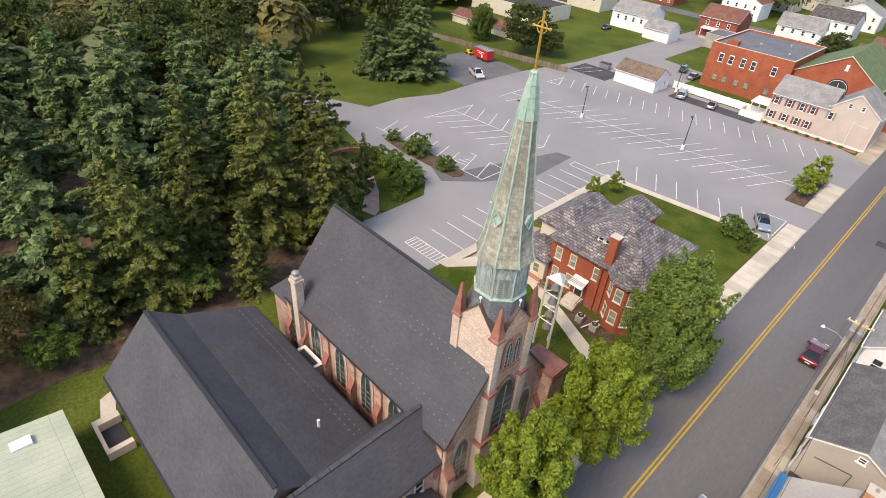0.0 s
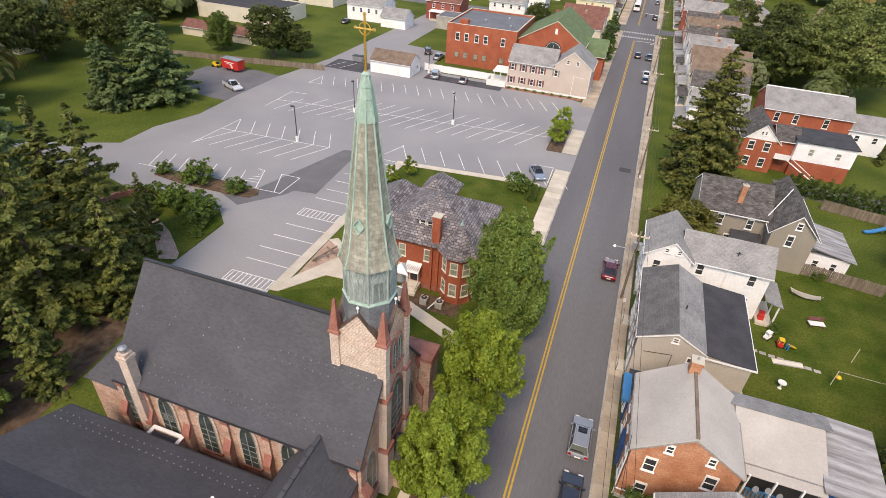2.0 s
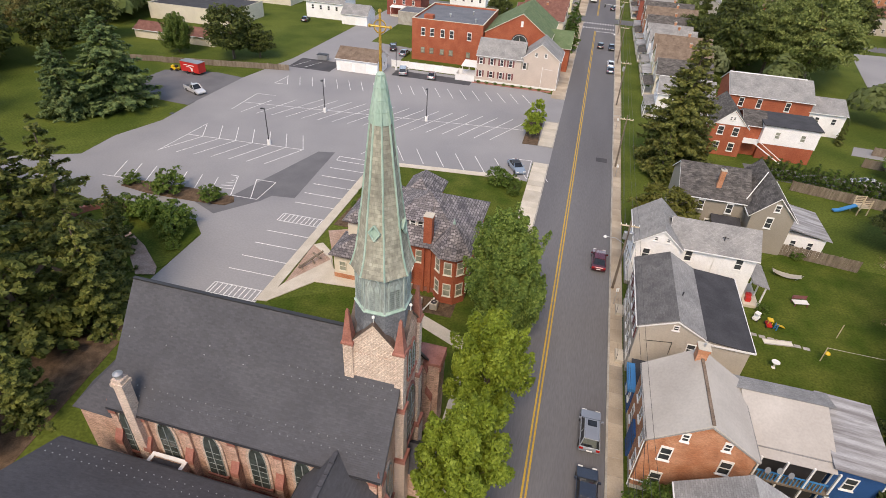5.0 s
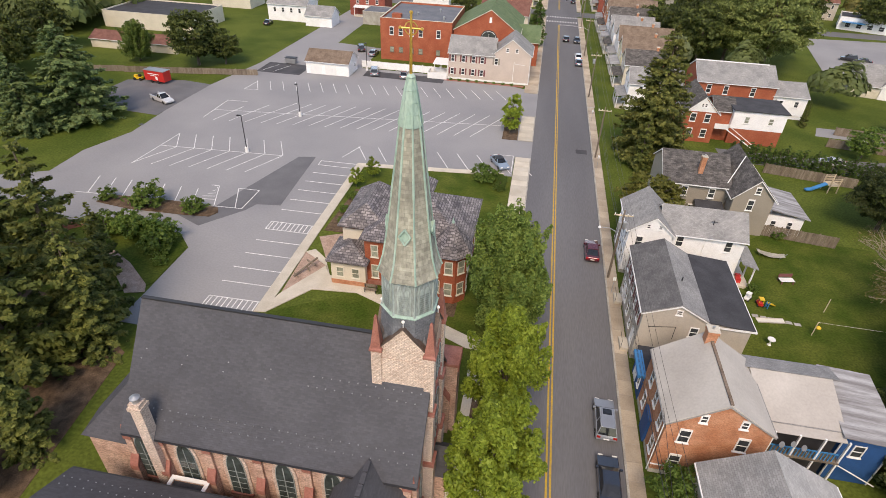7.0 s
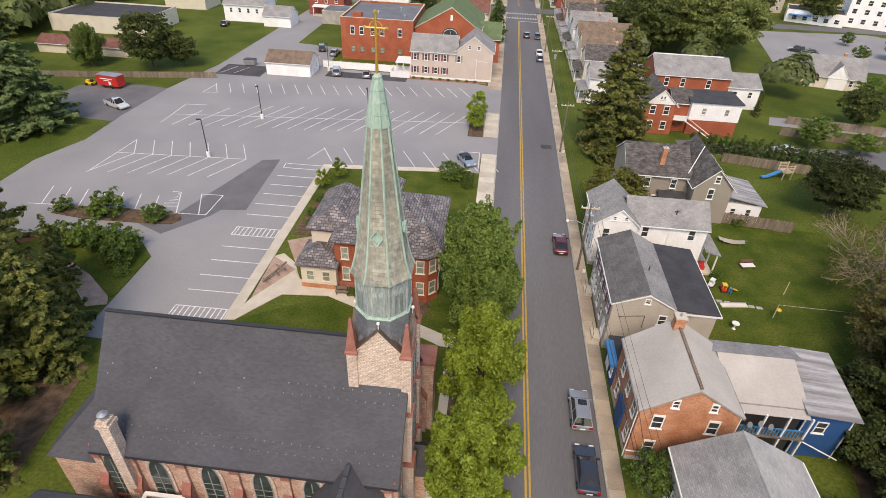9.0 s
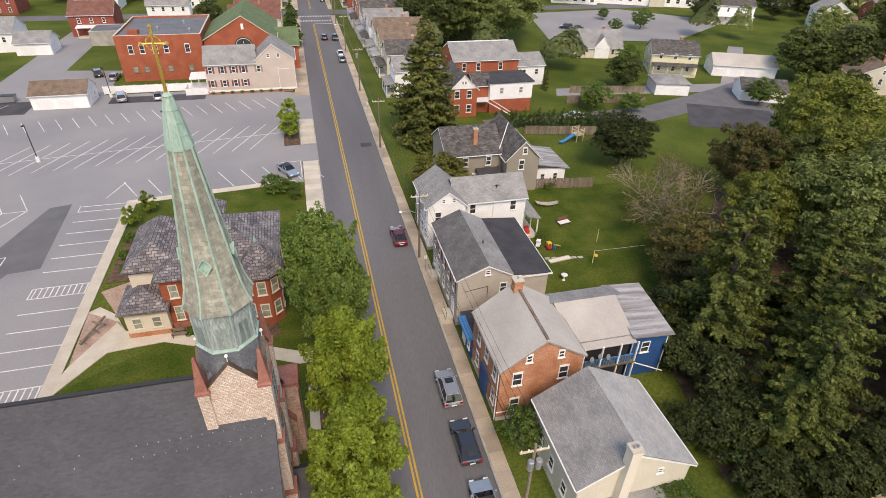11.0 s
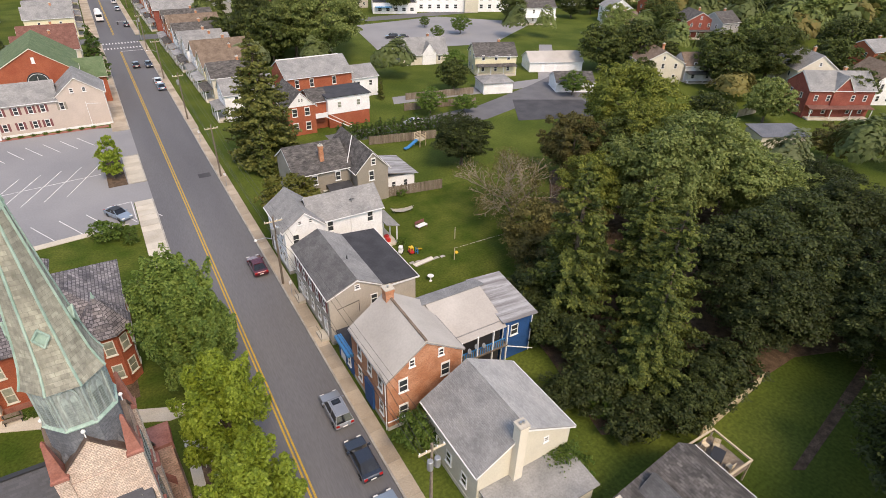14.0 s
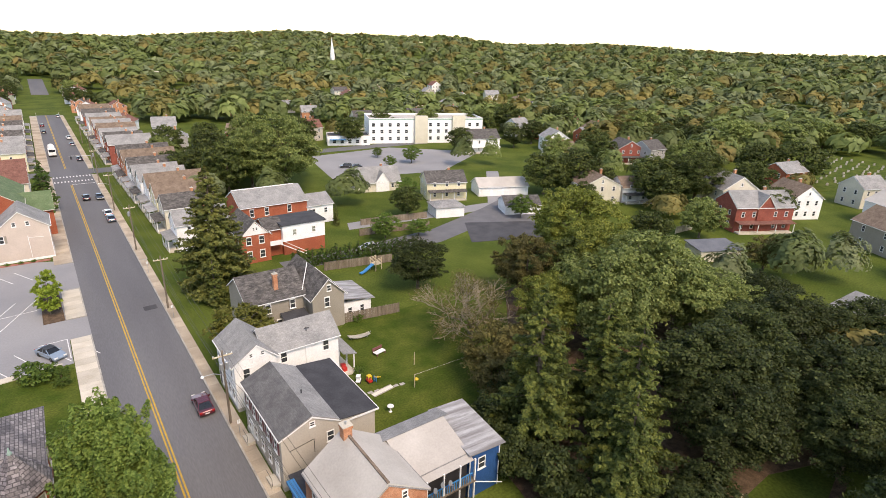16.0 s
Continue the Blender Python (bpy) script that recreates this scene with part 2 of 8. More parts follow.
M["maroon"] = paint("maroon_shutter", (0.20, 0.07, 0.07), 0.6)
M["wood"] = mat("weathered_wood", (0.16, 0.125, 0.095), (0.23, 0.19, 0.15), scale=2.0, fine=18, stretch=(1, 1, 0.2), fine_amt=0.25, rnd=0.15)
M["wood_pale"] = mat("pale_lumber", (0.50, 0.41, 0.29), (0.58, 0.49, 0.36), scale=2.0, fine=18, stretch=(1, 1, 0.2), rnd=0.1)
M["bark"] = mat("bark", (0.09, 0.07, 0.052), (0.15, 0.12, 0.09), scale=3.0, fine=14, bump=0.8, fine_amt=0.3, stretch=(1, 1, 0.3))
M["copper"] = mat("verdigris_copper", (0.25, 0.37, 0.32), (0.36, 0.48, 0.42), rough=0.6, scale=1.6, fine=8, fine_amt=0.15, stretch=(1, 1, 0.35))
M["spire_slate"] = mat("lichened_spire_slate", (0.24, 0.235, 0.20), (0.34, 0.33, 0.275), rough=0.8, scale=0.7, fine=5, pattern=("brick", 0.36, 0.24, (0.8, 0.8, 0.8), 0.012, 0.16), fine_amt=0.22, stretch=(1, 1, 0.5))
M["belfry"] = mat("weathered_copper_grey", (0.20, 0.235, 0.235), (0.30, 0.335, 0.325), rough=0.65, scale=1.4, fine=8, fine_amt=0.3, stretch=(1, 1, 0.3))
M["belfry_pale"] = mat("pale_weathered_copper", (0.27, 0.33, 0.32), (0.36, 0.42, 0.405), rough=0.65, scale=1.4, fine=8, fine_amt=0.2, stretch=(1, 1, 0.3))
M["gable_copper"] = mat("brown_copper_flashing", (0.085, 0.06, 0.05), (0.13, 0.095, 0.08), rough=0.6, scale=2, fine=9)
M["gold"] = mat("gilded_metal", (0.62, 0.36, 0.07), (0.72, 0.46, 0.14), rough=0.38, scale=2, fine=12, metal=0.75, bump=0.05)
M["lead_slate"] = mat("blue_grey_slate", (0.125, 0.135, 0.155), (0.165, 0.175, 0.195), rough=0.7, scale=1.0, fine=8, pattern=("brick", 0.3, 0.2, (0.75, 0.75, 0.75), 0.012))
def glass(name, c, rough=0.08):
    m = mat(name, c, tuple(v * 0.6 for v in c), rough=rough, scale=0.8, fine=3, bump=0.0, fine_amt=0.2, spec=0.6)
    return m
M["glass"] = glass("window_glass", (0.055, 0.062, 0.068))
M["blind"] = glass("window_with_blind", (0.34, 0.36, 0.29), 0.25)
M["stained"] = glass("leaded_church_glass", (0.065, 0.085, 0.082), 0.2)
M["leaf_st"] = leaf_mat("street_tree_leaf", (0.110, 0.165, 0.018), (0.205, 0.282, 0.032), (0.300, 0.380, 0.058))
M["leaf_st2"] = leaf_mat("cool_green_leaf", (0.070, 0.125, 0.026), (0.135, 0.205, 0.044), (0.215, 0.285, 0.070))
M["leaf_md"] = leaf_mat("maple_leaf", (0.035, 0.051, 0.014), (0.068, 0.092, 0.022), (0.124, 0.146, 0.036))
M["leaf_lt"] = leaf_mat("silver_green_leaf", (0.105, 0.144, 0.039), (0.179, 0.226, 0.063), (0.293, 0.336, 0.111))
M["leaf_br"] = leaf_mat("autumn_leaf", (0.085, 0.075, 0.024), (0.130, 0.115, 0.034), (0.185, 0.160, 0.055))
M["leaf_br2"] = leaf_mat("olive_leaf", (0.10, 0.11, 0.022), (0.16, 0.165, 0.034), (0.22, 0.215, 0.055))
M["leaf_ol"] = leaf_mat("yellowing_maple_leaf", (0.082, 0.103, 0.018), (0.15, 0.175, 0.031), (0.24, 0.258, 0.055))
# maple green darkened: the thicket's deep shade is put into the leaf colour
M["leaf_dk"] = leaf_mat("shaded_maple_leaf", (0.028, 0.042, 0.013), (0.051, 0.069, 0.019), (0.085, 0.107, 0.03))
M["needle_dk"] = leaf_mat("norway_spruce_needle", (0.044, 0.065, 0.016), (0.091, 0.119, 0.027), (0.169, 0.193, 0.045))
M["needle"] = leaf_mat("spruce_needle", (0.063, 0.087, 0.023), (0.129, 0.156, 0.037), (0.224, 0.239, 0.062))
M["needle2"] = leaf_mat("pine_needle", (0.072, 0.127, 0.052), (0.14, 0.208, 0.075), (0.227, 0.293, 0.112))
M["needle_olive"] = leaf_mat("olive_spruce_needle", (0.075, 0.092, 0.024), (0.150, 0.165, 0.040), (0.235, 0.240, 0.070))
M["hedge"] = leaf_mat("arborvitae", (0.035, 0.078, 0.014), (0.062, 0.115, 0.020), (0.098, 0.155, 0.030))
M["shrub"] = leaf_mat("shrub_leaf", (0.055, 0.110, 0.018), (0.100, 0.165, 0.030), (0.160, 0.225, 0.048))
for _k, _c in dict(wood_a=((0.091, 0.117, 0.047), (0.130, 0.163, 0.057), (0.182, 0.215, 0.075)), wood_b=((0.120, 0.159, 0.055), (0.169, 0.215, 0.068), (0.234, 0.273, 0.091)), wood_c=((0.137, 0.166, 0.081), (0.189, 0.221, 0.104), (0.247, 0.280, 0.137)), wood_d=((0.169, 0.156, 0.055), (0.240, 0.215, 0.068), (0.312, 0.240, 0.075))).items():
    M[_k] = leaf_mat("woodland_" + _k[-1], *_c, scale=0.07, amp=0.4, isl=0.45)

# ---- building blocks ----
def uv_metres(me):
    me.update()
    lay = me.uv_layers.new(name="UVMap")
    nl = len(me.loops)
    if not nl:
        return
    co = np.empty(len(me.vertices) * 3, np.float32)
    me.vertices.foreach_get("co", co)
    co = co.reshape(-1, 3)
    vi = np.empty(nl, np.int32)
    me.loops.foreach_get("vertex_index", vi)
    nrm = np.empty(len(me.polygons) * 3, np.float32)
    me.polygons.foreach_get("normal", nrm)
    tot = np.empty(len(me.polygons), np.int32)
    me.polygons.foreach_get("loop_total", tot)
    nn = np.repeat(nrm.reshape(-1, 3), tot, axis=0)
    t = np.stack([-nn[:, 1], nn[:, 0], np.zeros(nl, np.float32)], 1)
    ln = np.linalg.norm(t, axis=1)
    t[ln < 0.05] = (1, 0, 0)
    ln[ln < 0.05] = 1
    t /= ln[:, None]
    b = np.cross(nn, t)
    p = co[vi]
    uv = np.stack([(p * t).sum(1), (p * b).sum(1)], 1).astype(np.float32)
    lay.data.foreach_set("uv", uv.ravel())


def thing(name, label, category, x=0, y=0, z=0, rz=0, group="", kind=""):
    ob = new(name)
    ob.empty_display_size = 0.2
    ob.matrix_basis = pose(x, y, z, 0, 0, rz)
    return tagged(ob, label, category, group, kind)


def to_mesh(name, bm, material, smooth=False):
    me = bpy.data.meshes.new(name)
    bmesh.ops.recalc_face_normals(bm, faces=bm.faces)
    bm.to_mesh(me)
    bm.free()
    if smooth:
        me.polygons.foreach_set("use_smooth", [True] * len(me.polygons))
    uv_metres(me)
    if material:
        me.materials.append(material)
    return me


def part(name, bm, material, parent=None, label="", smooth=False, at=None):
    ob = new(name, to_mesh(name, bm, material, smooth))
    ob.parent = parent
    if at is not None:
        ob.matrix_basis = at
    return tagged(ob, label)


def piece(name, me, parent, at=None, label=""):
    ob = new(name, me)
    ob.parent = parent
    if at is not None:
        ob.matrix_basis = at
    return tagged(ob, label)


def box(bm, x0, x1, y0, y1, z0, z1):
    v = [bm.verts.new((x, y, z)) for z in (z0, z1) for x, y in ((x0, y0), (x1, y0), (x1, y1), (x0, y1))]
    for f in ((3, 2, 1, 0), (4, 5, 6, 7), (0, 1, 5, 4), (1, 2, 6, 5), (2, 3, 7, 6), (3, 0, 4, 7)):
        bm.faces.new([v[i] for i in f])
    return bm


def boxes(*bs):
    bm = bmesh.new()
    for b in bs:
        box(bm, *b)
    return bm


def prism(bm, poly, z0, z1):
    """poly: outline in x, y."""
    lo = [bm.verts.new((x, y, z0)) for x, y in poly]
    hi = [bm.verts.new((x, y, z1)) for x, y in poly]
    n = len(poly)
    bm.faces.new(lo[::-1])
    bm.faces.new(hi)
    for i in range(n):
        bm.faces.new((lo[i], lo[(i + 1) % n], hi[(i + 1) % n], hi[i]))
    return bm


def extrude_xz(bm, poly, y0, y1):
    a = [bm.verts.new((x, y0, z)) for x, z in poly]
    b = [bm.verts.new((x, y1, z)) for x, z in poly]
    n = len(poly)
    bm.faces.new(a)
    bm.faces.new(b[::-1])
    for i in range(n):
        bm.faces.new((a[i], b[i], b[(i + 1) % n], a[(i + 1) % n]))
    return bm


def extrude_yz(bm, poly, x0, x1):
    a = [bm.verts.new((x0, y, z)) for y, z in poly]
    b = [bm.verts.new((x1, y, z)) for y, z in poly]
    n = len(poly)
    bm.faces.new(a)
    bm.faces.new(b[::-1])
    for i in range(n):
        bm.faces.new((a[i], b[i], b[(i + 1) % n], a[(i + 1) % n]))
    return bm


def rod(bm, p, q, r, r2=None, seg=8):
    p, q = Vector(p), Vector(q)
    d = q - p
    rot = d.to_track_quat('Z', 'Y').to_matrix().to_4x4()
    bmesh.ops.create_cone(bm, cap_ends=True, segments=seg, radius1=r, radius2=r if r2 is None else r2, depth=d.length, matrix=Matrix.Translation((p + q) / 2) @ rot)
    return bm


def rings(bm, profile, n, cx=0, cy=0, turn=0.0, cap=True):
    """Lathe with n sides: profile of (radius, z)."""
    prev = None
    for r, z in profile:
        cur = [bm.verts.new((cx + r * math.cos(turn + 2 * math.pi * i / n), cy + r * math.sin(turn + 2 * math.pi * i / n), z)) for i in range(n)]
        if prev:
            for i in range(n):
                bm.faces.new((prev[i], prev[(i + 1) % n], cur[(i + 1) % n], cur[i]))
        elif cap:
            bm.faces.new(cur[::-1])
        prev = cur
    if cap:
        bm.faces.new(prev)
    return bm


def quads_mesh(name, verts, material, smooth=False):
    """A mesh of separate quads from an array (n, 4, 3)."""
    n = len(verts)
    me = bpy.data.meshes.new(name)
    me.vertices.add(n * 4)
    me.vertices.foreach_set("co", np.ascontiguousarray(verts, np.float32).ravel())
    me.loops.add(n * 4)
    me.loops.foreach_set("vertex_index", np.arange(n * 4, dtype=np.int32))
    me.polygons.add(n)
    me.polygons.foreach_set("loop_start", np.arange(0, n * 4, 4, dtype=np.int32))
    me.update(calc_edges=True)
    me.materials.append(material)
    return me


def gz(x, y):
    """Height of the land: flat in the town, rising to low wooded hills."""
    r = math.hypot(x, y + 90)
    t = min(max((r - 380) / 950, 0), 1)
    s = t * t * (3 - 2 * t)
    az = math.degrees(math.atan2(x, y + 90))
    return s * float(np.interp(az, HILL_AZ, HILL_UP)) + s * 2.5 * math.sin(x * 0.011 + 1) * math.sin(y * 0.009)


HILL_AZ = (-60, -1, 7, 16, 21, 26, 31, 37, 42, 52, 58, 66, 90)
HILL_UP = (38, 38, 34, 46, 55, 52, 49, 52, 41, 44, 38, 33, 36)

# ---- ground and paving ----
def ground_sheet():
    bm = bmesh.new()
    xs = [-4000, -2500, -1500, -900] + list(range(-600, 1201, 60)) + [1500, 1900, 2600, 4000]
    ys = [-3000, -1500, -800, -400] + list(range(-240, 1141, 60)) + [1300, 1700, 2300, 3200, 4500]
    grid = [[bm.verts.new((x, y, gz(x, y) - 0.02)) for x in xs] for y in ys]
    for j in range(len(ys) - 1):
        for i in range(len(xs) - 1):
            bm.faces.new((grid[j][i], grid[j][i + 1], grid[j + 1][i + 1], grid[j + 1][i]))
    ob = part("ground", bm, M["grass"], smooth=True)
    return tagged(ob, "wide grassy ground of the town and its hills", "ground", kind="structure")


ground_sheet()


def slab(name, label, category, poly, z0, z1, m):
    ob = part(name, prism(bmesh.new(), poly, z0, z1), m)
    return tagged(ob, label, category, kind="structure")


def rect(x0, x1, y0, y1):
    return [(x0, y0), (x1, y0), (x1, y1), (x0, y1)]


RW, RE = -4.35, 6.45      # kerb lines of the main street
slab("road_main", "grey asphalt main street with a double yellow line", "road", rect(RW, RE, -170, 420), -0.05, 0.02, M["asphalt"])
slab("road_cross", "grey asphalt cross street beyond the crosswalks", "road", rect(-160, RW, 124, 132), -0.05, 0.02, M["asphalt"])
slab("road_cross", "grey asphalt cross street beyond the crosswalks", "road", rect(RE, 160, 124, 132), -0.05, 0.02, M["asphalt"])
# the street climbs away with the land
bm = bmesh.new()
prev = None
for y in range(420, 541, 40):
    cur = [bm.verts.new((x, y, gz(x, y) + 0.1)) for x in (RW, RE)]
    if prev:
        bm.faces.new((prev[0], prev[1], cur[1], cur[0]))
    prev = cur
tagged(part("road_far", bm, M["asphalt"]), "far stretch of the asphalt street", "road", kind="structure")

LOT = [(-7.2, 0.1), (-7.2, 38.0), (-12, 40), (-26, 39.8), (-26, 43), (-48.5, 43), (-48.5, 62), (-62, 64), (-62, 128), (-72, 128), (-74, 40), (-77, 21),
       (-77.5, 6), (-77, -7), (-79.8, -16), (-79.5, -24), (-100, -34), (-100, -41), (-78, -33), (-66, -36), (-58, -36.5), (-50, -35.5), (-47, -38.5), (-46.8, -48), (-46.8, -53), (-33, -53), (-33, -48.3), (-33.2, -9.4), (-7.2, -7.6)]
slab("parking_lot", "wide light grey asphalt parking lot with painted bays", "parking lot", LOT, -0.05, 0.015, M["lot"])
slab("driveway", "parking lot entrance of grey asphalt", "driveway", rect(-7.3, RW, 0.2, 7.6), -0.05, 0.013, M["lot"])
slab("driveway", "parking lot entrance of grey asphalt", "driveway", rect(-7.3, RW, 21, 35.5), -0.05, 0.013, M["lot"])
slab("asphalt_pad", "darker old asphalt pad beside the lawn", "parking lot", [(-77, 21), (-84, 22), (-96, 19), (-97, 3), (-77.5, 1.5)], -0.05, 0.02, M["patch"])
slab("asphalt_patch", "dark repaired strip of asphalt", "asphalt patch", [(-43.8, -9.3), (-41.0, -8.6), (-40.0, -25.6), (-43.5, -26.1), (-44.3, -28), (-48.6, -33.4), (-53.1, -31.3), (-49, -28)], 0.0, 0.021, M["patch"])
slab("asphalt_pad", "fresh black asphalt beside the white garage", "parking lot", rect(-72, -61, 33, 41), 0, 0.022, M["newasphalt"])
slab("asphalt_pad", "fresh black asphalt car park by the fence", "parking lot", rect(-46.5, -27, 36.8, 41), 0, 0.022, M["newasphalt"])
slab("lane", "narrow asphalt lane behind the gardens", "road", [(30, 8.5), (66, 7.0), (82, 12), (96, 6), (100, 10), (112, 28), (110, 32), (92, 24), (70, 16), (44, 13.5), (30, 14)], -0.05, 0.018, M["patch"])
slab("lane", "asphalt lane behind the houses", "road", [(52, 26), (74, 24), (100, 22), (130, 60), (126, 62), (98, 28), (72, 30), (54, 31)], -0.05, 0.016, M["lot"])
slab("asphalt_pad", "small asphalt car park before the white block", "parking lot", [(72, 78), (112, 70), (150, 95), (120, 122), (80, 118)], -0.05, 0.016, M["lot"])
slab("asphalt_pad", "black asphalt yard with a green edge", "parking lot", [(72, 3), (92, -4), (96, 8), (80, 16)], -0.05, 0.024, M["newasphalt"])
slab("lawn", "mown lawn round the brick rectory", "lawn", [(-32.0, -10.2), (-14, -8.4), (-8.4, -8.2), (-7.3, -9), (-7.3, -57), (-22, -57), (-31.9, -48), (-23, -42.8), (-28, -38)], -0.02, 0.03, M["lawn"])
slab("lawn", "mown lawn in the garden island", "lawn", [(-46.9, -46), (-47.2, -38.8), (-51, -36.2), (-60, -37.5), (-64, -41), (-64, -50), (-50, -51)], 0, 0.05, M["lawn"])
slab("forest_floor", "dark needle litter under the spruce grove", "forest floor", [(-41.5, -104), (-42, -88), (-40.5, -76), (-43, -57), (-60, -47.5), (-78, -45), (-104, -42), (-140, -58), (-140, -104)], -0.02, 0.012, M["mulch"])
slab("forest_floor", "dark leaf litter under the garden trees", "forest floor", [(25.5, -70.5), (28, -60), (29.5, -51), (35, -43), (50, -34), (60, -22), (82, -18), (88, -44), (92, -72), (70, -80), (52, -73.5), (33, -74)], -0.02, 0.012, M["mulch"])
slab("mulch_bed", "bark mulch island with shrubs in the lot", "mulch bed", [(-66.0, -30.9), (-65.3, -28.7), (-56, -28.1), (-48.4, -28.4), (-47.7, -29.6), (-48.4, -30.9), (-52, -31.3), (-60.5, -31.6)], 0, 0.14, M["mulch"])
slab("mulch_bed", "bark mulch bed with young trees at the kerb", "mulch bed", [(-10.2, 7.6), (-10.3, 20.6), (-7.6, 20.7), (-7.3, 7.7)], 0, 0.14, M["mulch"])
slab("mulch_bed", "mulch bed along the rectory wall", "mulch bed", rect(-17, -11, -44.4, -41.6), 0, 0.05, M["mulch"])
slab("mulch_bed", "mulch bed along the walkway", "mulch bed", [(-31.5, -30.5), (-28.2, -30.5), (-28.2, -18), (-30.8, -18)], 0, 0.05, M["mulch"])
slab("mulch_bed", "mulch strip with low plants before the beige house", "mulch bed", rect(-27, -8, 39.3, 40.4), 0, 0.06, M["sandstone"])
slab("plaza", "brick paved triangle beside the walkway", "paving", [(-31.6, -44.6), (-28.3, -38.3), (-30.9, -35.2), (-31.9, -36)], 0, 0.055, M["paver"])
slab("plaza", "brick paved forecourt beside the walkway", "paving", [(-31.5, -32.2), (-28.4, -30.6), (-26.4, -33), (-28.9, -36.8)], 0, 0.055, M["paver"])
slab("garden_path", "curved red brick garden path", "path", [(-46.9, -47.9), (-47.6, -46.6), (-52, -43.2), (-57, -40.5), (-62.5, -40.6), (-62.5, -42), (-57.5, -42.2), (-53, -45), (-49, -48.6)], 0, 0.065, M["paver"])

# walkway of pale concrete along the lot, and its branches
WALKS = [[(-33.2, -48.4), (-31.9, -48.2), (-31.9, -10.3), (-33.3, -9.2)], [(-33.3, -9.2), (-31.9, -10.3), (-14.0, -8.3), (-8.5, -8.1), (-8.5, -6.9), (-14, -7.0)],
         [(-31.9, -48.2), (-28.3, -43.2), (-23, -42.7), (-19.2, -44.3), (-18.7, -42.4), (-22, -41.6), (-27.2, -40.1), (-28.3, -38.3), (-31.6, -44.6), (-31.9, -45.6)],
         [(-31.9, -36), (-30.9, -35.2), (-28.9, -36.9), (-27.2, -40.1), (-28.5, -38.2)], [(-19.2, -44.3), (-18.7, -42.9), (-8, -47.6), (-7.2, -47.2), (-7.2, -49), (-9, -49)]]
for w in WALKS:
    slab("walkway", "pale concrete walkway beside the parking lot", "walkway", w, 0, 0.10, M["concrete"])
slab("walkway", "curved concrete path behind the church hall", "walkway", [(-34, -87.6), (-37.5, -86.6), (-38.6, -84), (-37.4, -82), (-36.2, -82.4), (-37.2, -84), (-36.4, -85.6), (-34, -86.4)], 0, 0.06, M["concrete"])
slab("walkway", "concrete terrace with ramp before the church", "walkway", rect(-8.3, -4.55, -74, -51.4), 0, 0.10, M["concrete"])
slab("mulch_bed", "planting bed in the church terrace", "mulch bed", rect(-7.4, -6.6, -68.5, -54.5), 0, 0.14, M["mulch"])
for y in (-58.3, -66.8):
    slab("tree_pit", "square planting pit of a street tree", "mulch bed", rect(-5.5, -4.6, y - 1.2, y + 1.2), 0, 0.13, M["mulch"])
slab("yard_floor", "paved courtyard between church and hall", "courtyard", rect(-33, -14, -73, -70), 0, 0.04, M["patch"])


def pavement(name, x0, x1, y0, y1, step, label, m, cols=1):
    base = slab(name, label, "pavement", rect(x0, x1, y0, y1), -0.05, 0.115, M["kerb"])
    w = (x1 - x0) / cols
    me = to_mesh("paving_slab", boxes((-w / 2 + 0.02, w / 2 - 0.02, -step / 2 + 0.02, step / 2 - 0.02, 0, 0.03)), m)
    y = y0 + step / 2
    k = 0
    while y < y1 - step * 0.4 and k < 140:
        for c in range(cols):
            piece("paving_slab", me, base, pose(x0 + w * (c + 0.5), y, 0.105 + random.uniform(-0.004, 0.006), random.uniform(-0.2, 0.2), random.uniform(-0.2, 0.2)))
            k += 1
        y += step
    return base


pavement("pavement_east", RE + 0.18, 8.0, -92, 30, 1.9, "worn tan concrete sidewalk along the houses", M["sidewalk"])
pavement("pavement_east", RE + 0.18, 8.2, 30.1, 122, 2.4, "worn tan concrete sidewalk along the row houses", M["sidewalk"])
pavement("pavement_east", RE + 0.18, 8.2, 133, 300, 4.0, "far concrete sidewalk along the row houses", M["sidewalk"])
pavement("pavement_west", -7.1, RW - 0.18, -54, 0.1, 1.8, "pale concrete sidewalk beside the rectory lawn", M["concrete"])
pavement("pavement_west", -7.2, RW - 0.18, 7.7, 20.8, 1.8, "pale concrete sidewalk beside the tree bed", M["concrete"])
pavement("pavement_west", -7.6, RW - 0.18, 35.6, 122, 2.4, "tan concrete sidewalk beside the beige house", M["sidewalk"])
pavement("pavement_west", -7.6, RW - 0.18, 133, 300, 4.0, "far concrete sidewalk on the street", M["sidewalk"])
pavement("pavement_west", -7.1, RW - 0.18, -170, -54.1, 1.8, "concrete sidewalk under the street trees", M["concrete"])
for x0, x1 in ((RW - 0.2, RW), (RE, RE + 0.2)):
    for y0, y1 in ((-170, 0.1), (7.6, 21), (35.5, 122), (133, 420)) if x0 < 0 else ((-170, 122), (133, 420)):
        slab("kerb", "grey granite kerb", "kerb", rect(x0, x1, y0, y1), -0.05, 0.15, M["kerb"])


def lines(name, label, segs, w, m, z=0.02):
    bm = bmesh.new()
    for (xa, ya), (xb, yb) in segs:
        d = Vector((xb - xa, yb - ya)).normalized()
        nx, ny = -d.y * w / 2, d.x * w / 2
        prism(bm, [(xa + nx, ya + ny), (xa - nx, ya - ny), (xb - nx, yb - ny), (xb + nx, yb + ny)], z - 0.01, z + 0.005)
    return tagged(part(name, bm, m), label, "road marking", kind="structure")


